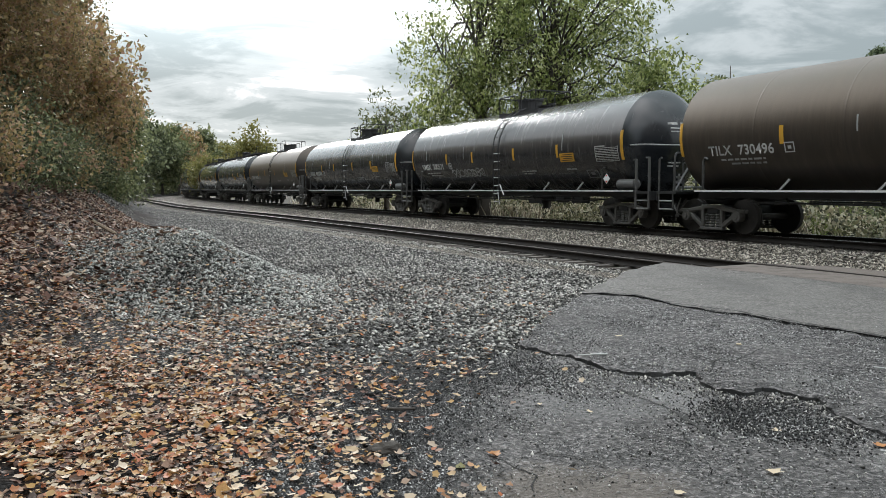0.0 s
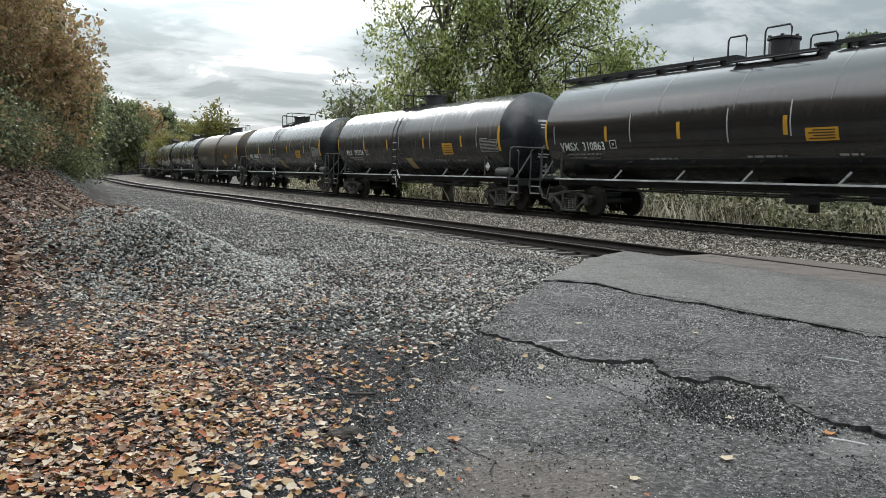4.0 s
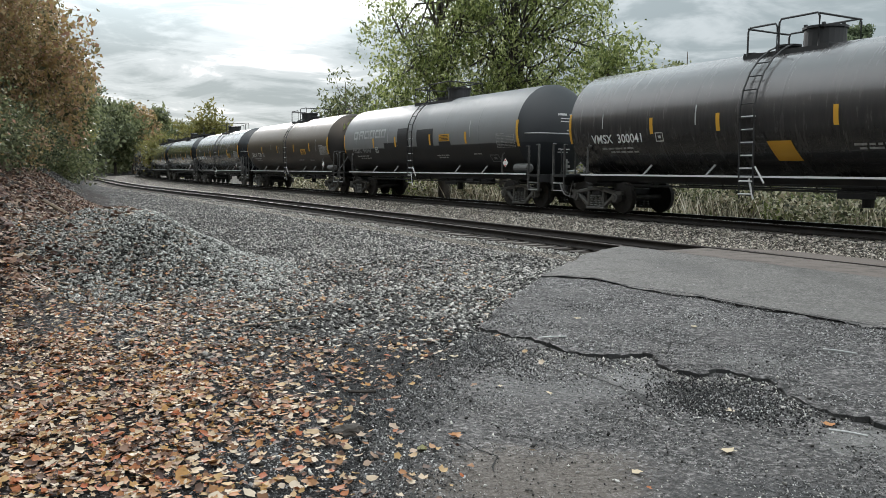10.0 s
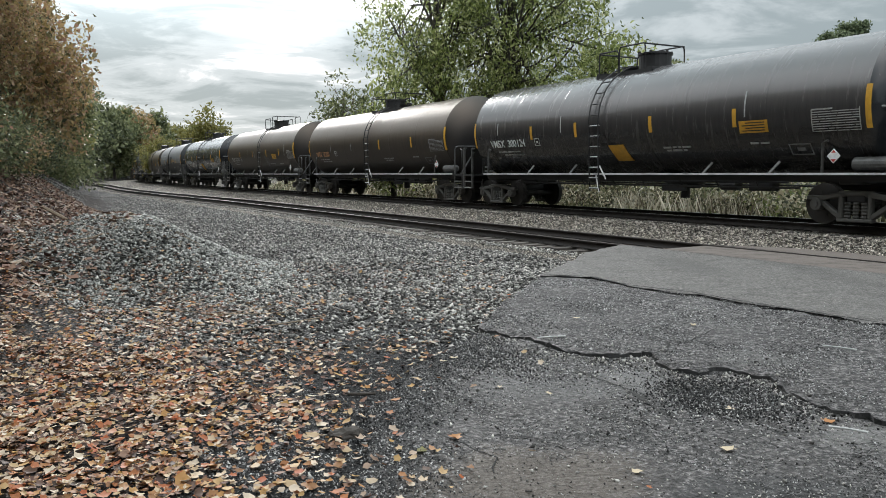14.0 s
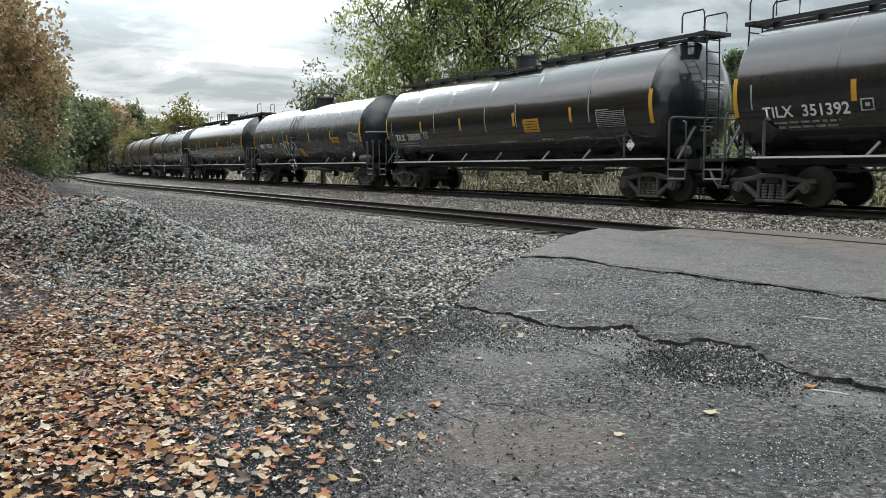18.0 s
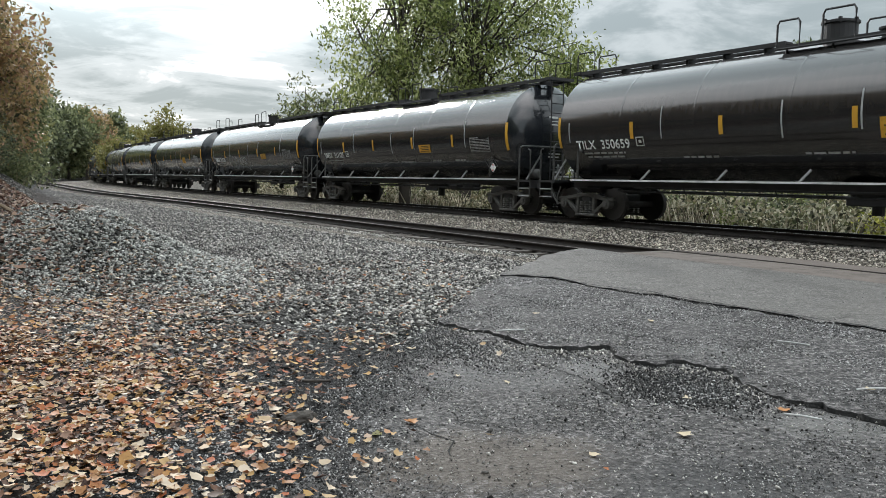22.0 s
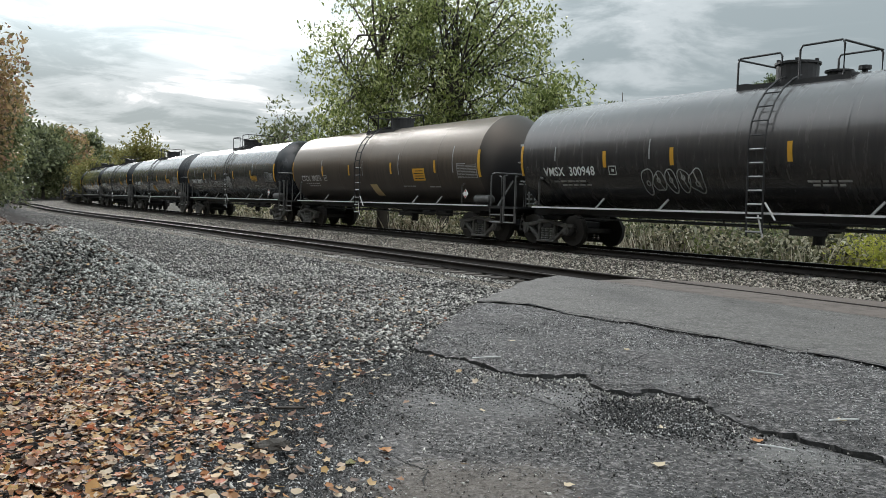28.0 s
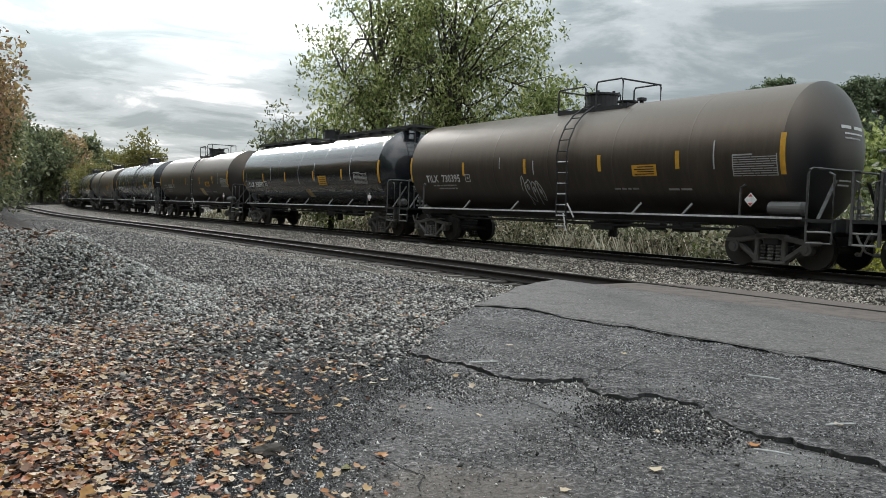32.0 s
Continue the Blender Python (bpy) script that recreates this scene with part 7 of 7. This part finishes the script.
    for i, (along, out) in enumerate(((13.0, 15.0), (7.5, 17.5), (1.5, 15.5), (-4.5, 18.0), (-11.0, 16.0), (-17.5, 18.5))):
        x, y, _ = on_line(along, out)
        crown_tree("small_tree", float(x), float(y), 5.6 + 0.3 * (i % 3), 3.1, 0.5, L_BUSH if i % 2 else L_GREEN, "low bushy green tree behind the verge", 600 + i, 16, 30, 11, 0.11, M_BARK_DARK, core=8, fill=0.4, loose=1.9, wide=0.55, droop=0.4)
    crown_tree("distant_tree", -22.6, 96.0, 10.0, 3.5, 1.5, L_YELLOW, "pale yellow-green tree beyond the train", 27, 22, 15, 11, 0.22, M_BARK, fill=0.3, loose=1.7, wide=0.5, droop=0.3, stout=0.3)
    crown_tree("distant_tree", -13.5, 104.0, 5.2, 3.4, 1.0, L_BUSH, "low green tree beyond the train", 28, 12, 44, 16, 0.17, M_BARK, fill=0.3, loose=2.6)
    crown_tree("distant_tree", -30.0, 108.0, 7.6, 4.2, 1.0, L_YELLOW, "pale yellow-green tree beyond the train", 29, 12, 44, 16, 0.17, M_BARK, fill=0.3, loose=2.6)
    crown_tree("distant_tree", -6.0, 112.0, 5.5, 4.0, 1.0, L_BUSH, "low green tree beyond the train", 30, 12, 44, 16, 0.17, M_BARK, fill=0.3, loose=2.6)


def pine(x, y, h, seed):
    rng = np.random.default_rng(seed)
    z = float(ground_z(np.array([x]), np.array([y]))[0]) - 0.1
    root = tagged(empty("pine_tree", Matrix.Translation((x, y, z))), "tall dark pine tree beyond the train", "tree", "pine trees")
    segs, tips = [(Vector((0, 0, 0)), Vector((0.1, 0, h)), 0.22, 0.04)], []
    for i in range(110):
        f = rng.uniform(0.08, 1.0)
        a, ln = rng.uniform(0, 2 * np.pi), h * 0.26 * (1.12 - f) + 0.5
        p = Vector((0, 0, h * f))
        e = p + Vector((ln * math.cos(a), ln * math.sin(a), ln * rng.uniform(0.0, 0.45)))
        segs.append((p, e, 0.05, 0.02))
        for g in np.linspace(0.4, 1.0, 5):
            tips.append(tuple(p.lerp(e, g)))
    part_mesh("trunk", limbs_mesh(segs), M_BARK_DARK, root)
    part_mesh("crown", leaf_cards(rng, np.array(tips), 0.2, 24, 0.26, 0.4), L_PINE, root)


def build_verge():
    rng = np.random.default_rng(31)
    # dry grass and weeds behind the far track
    for nm, mat, n, lab, hgt, seed in (("dry_grass", L_DRY, 26000, "tall dry grass stalks behind the far track", 1.15, 1), ("weeds", L_WEED, 3600, "green weeds behind the far track", 0.7, 2)):
        s, d = rng.uniform(-22, 60, n), rng.uniform(3.0, 7.0, n)
        x, y, _ = on_line(s, d)
        keep = wave(x, y, 0.9, seed) > (0.25 if nm == "dry_grass" else -0.35)
        x, y = x[keep], y[keep]
        z = ground_z(x, y)
        h = hgt * rng.uniform(0.5, 1.3, len(x))
        a = rng.uniform(0, 2 * np.pi, len(x))
        w = 0.022 if nm == "dry_grass" else 0.06
        lx, ly = np.cos(a) * w, np.sin(a) * w
        bx, by = rng.normal(0, 0.22, len(x)) * h, rng.normal(0, 0.22, len(x)) * h
        v = np.stack([np.stack([x - lx, y - ly, z], 1), np.stack([x + lx, y + ly, z], 1), np.stack([x + lx * 0.6 + bx * 0.5, y + ly * 0.6 + by * 0.5, z + h * 0.6], 1), np.stack([x + bx, y + by, z + h], 1)], 1).reshape(-1, 3)
        me = mesh_np(nm, v, np.arange(len(v)).reshape(-1, 4))
        tagged(part_mesh(nm, me, mat), lab, "grass", kind="stuff")
    # brush along the far side
    n = 21000
    s, d = rng.uniform(-22, 55, n), rng.uniform(3.3, 7.4, n)
    x, y, _ = on_line(s, d)
    top = np.where(d > 5.2, np.clip(1.7 + 0.6 * wave(x, y, 0.8, 3.0), 0.9, 2.5), np.clip(0.95 + 0.55 * wave(x, y, 0.8, 3.0), 0.25, 1.7))
    c = np.stack([x, y, ground_z(x, y) + top * rng.uniform(0.05, 1, n) ** 0.7], 1)
    tagged(part_mesh("brush", leaf_cards(rng, c, 0.075, 4, 0.10, 0.6, 0.4), L_BRUSH), "tangled green and brown brush behind the far track", "brush", kind="stuff")
    r = random.Random(8)
    for i in range(36):
        x, y, _ = on_line(-14 + i * 2.0, r.uniform(4.2, 7.5))
        bush("bush", float(x), float(y), r.uniform(1.6, 2.8), r.uniform(1.0, 1.9), (L_BUSH, L_DARK, L_WEED)[i % 3], "green roadside shrub behind the far track", 400 + i, 800, 0.07, group="shrubs behind the track")
    for i in range(14):
        x, y, _ = on_line(40.0 - i * 3.6, r.uniform(10.0, 13.5))
        bush("bush", float(x), float(y), r.uniform(4.2, 5.6), r.uniform(3.0, 4.6), (L_BUSH, L_GREEN, L_DARK)[i % 3], "tall green shrub behind the verge", 480 + i, 1500, 0.10, group="shrubs behind the track")
    x, y, _ = on_line(-3.7, 3.9)
    bush("bush", float(x), float(y), 2.2, 1.5, L_BRIGHT, "bright yellow-green shrub behind the far track", 460, 2400, 0.06, group="shrubs behind the track")


def build_back_woods():
    """Woods on the bank behind the camera's stand."""
    rng = random.Random(15)
    for i in range(11):
        s = 4.0 - i * 6.5
        x, y, _ = on_line(s, -31.0 - rng.uniform(0, 3.0))
        h = rng.uniform(19.0, 22.0)
        crown_tree("tree", float(x), float(y), h, 6.2, 1.0, L_DARK, "tall dark tree behind the road", 500 + i, 18, 24, 9, 0.5, M_BARK_DARK, "trees on the bank", core=14, fill=0.5)


def build_power_line():
    root = tagged(empty("power_line", Matrix.Translation((74.0, 36.0, 0.0))), "thin dark overhead wires beyond the train", "power line")
    for z, dy in ((9.6, 0.0), (9.0, 0.4), (7.9, 0.0), (7.3, 0.5), (6.6, 0.2), (5.9, 0.0), (5.2, 0.4)):
        bm = bmesh.new()
        pipe(bm, [(-f * 74.0, dy + 84.0 * f, z - 3.2 * f * (1 - f)) for f in (0.0, 0.1, 0.2, 0.3, 0.4, 0.5, 0.6, 0.75, 1.0)], 0.02, 4)
        part("wire", bm, M_WIRE, root)
    for f in (0.0, 1.0):
        bm = bmesh.new()
        rod(bm, (-74.0 * f, 0.2 + 84.0 * f, -1.2), (-74.0 * f, 0.2 + 84.0 * f, 10.0), 0.15, 10, 0.11)
        part("pole", bm, M_BARK, root)


build_woods()
build_back_woods()
build_power_line()
for i, (x, y, h) in enumerate(((37.0, 68.0, 13.2), (41.0, 72.0, 15.0), (45.0, 67.0, 14.6), (50.0, 70.0, 15.2), (33.5, 74.0, 11.8), (54.0, 64.0, 14.6))):
    pine(x, y, h, 60 + i)
build_verge()
build_track("near_track", "near railway track with rusty rails on worn timber ties", -APART, Z1, M_RAILHEAD_DULL, 0.0 - 1.6, 130.0)
build_track("far_track", "far railway track that carries the train", 0.0, 0.0, M_RAILHEAD, -16.0, 120.0)
build_stones()
build_fallen_leaves()
build_sticks()
motions()
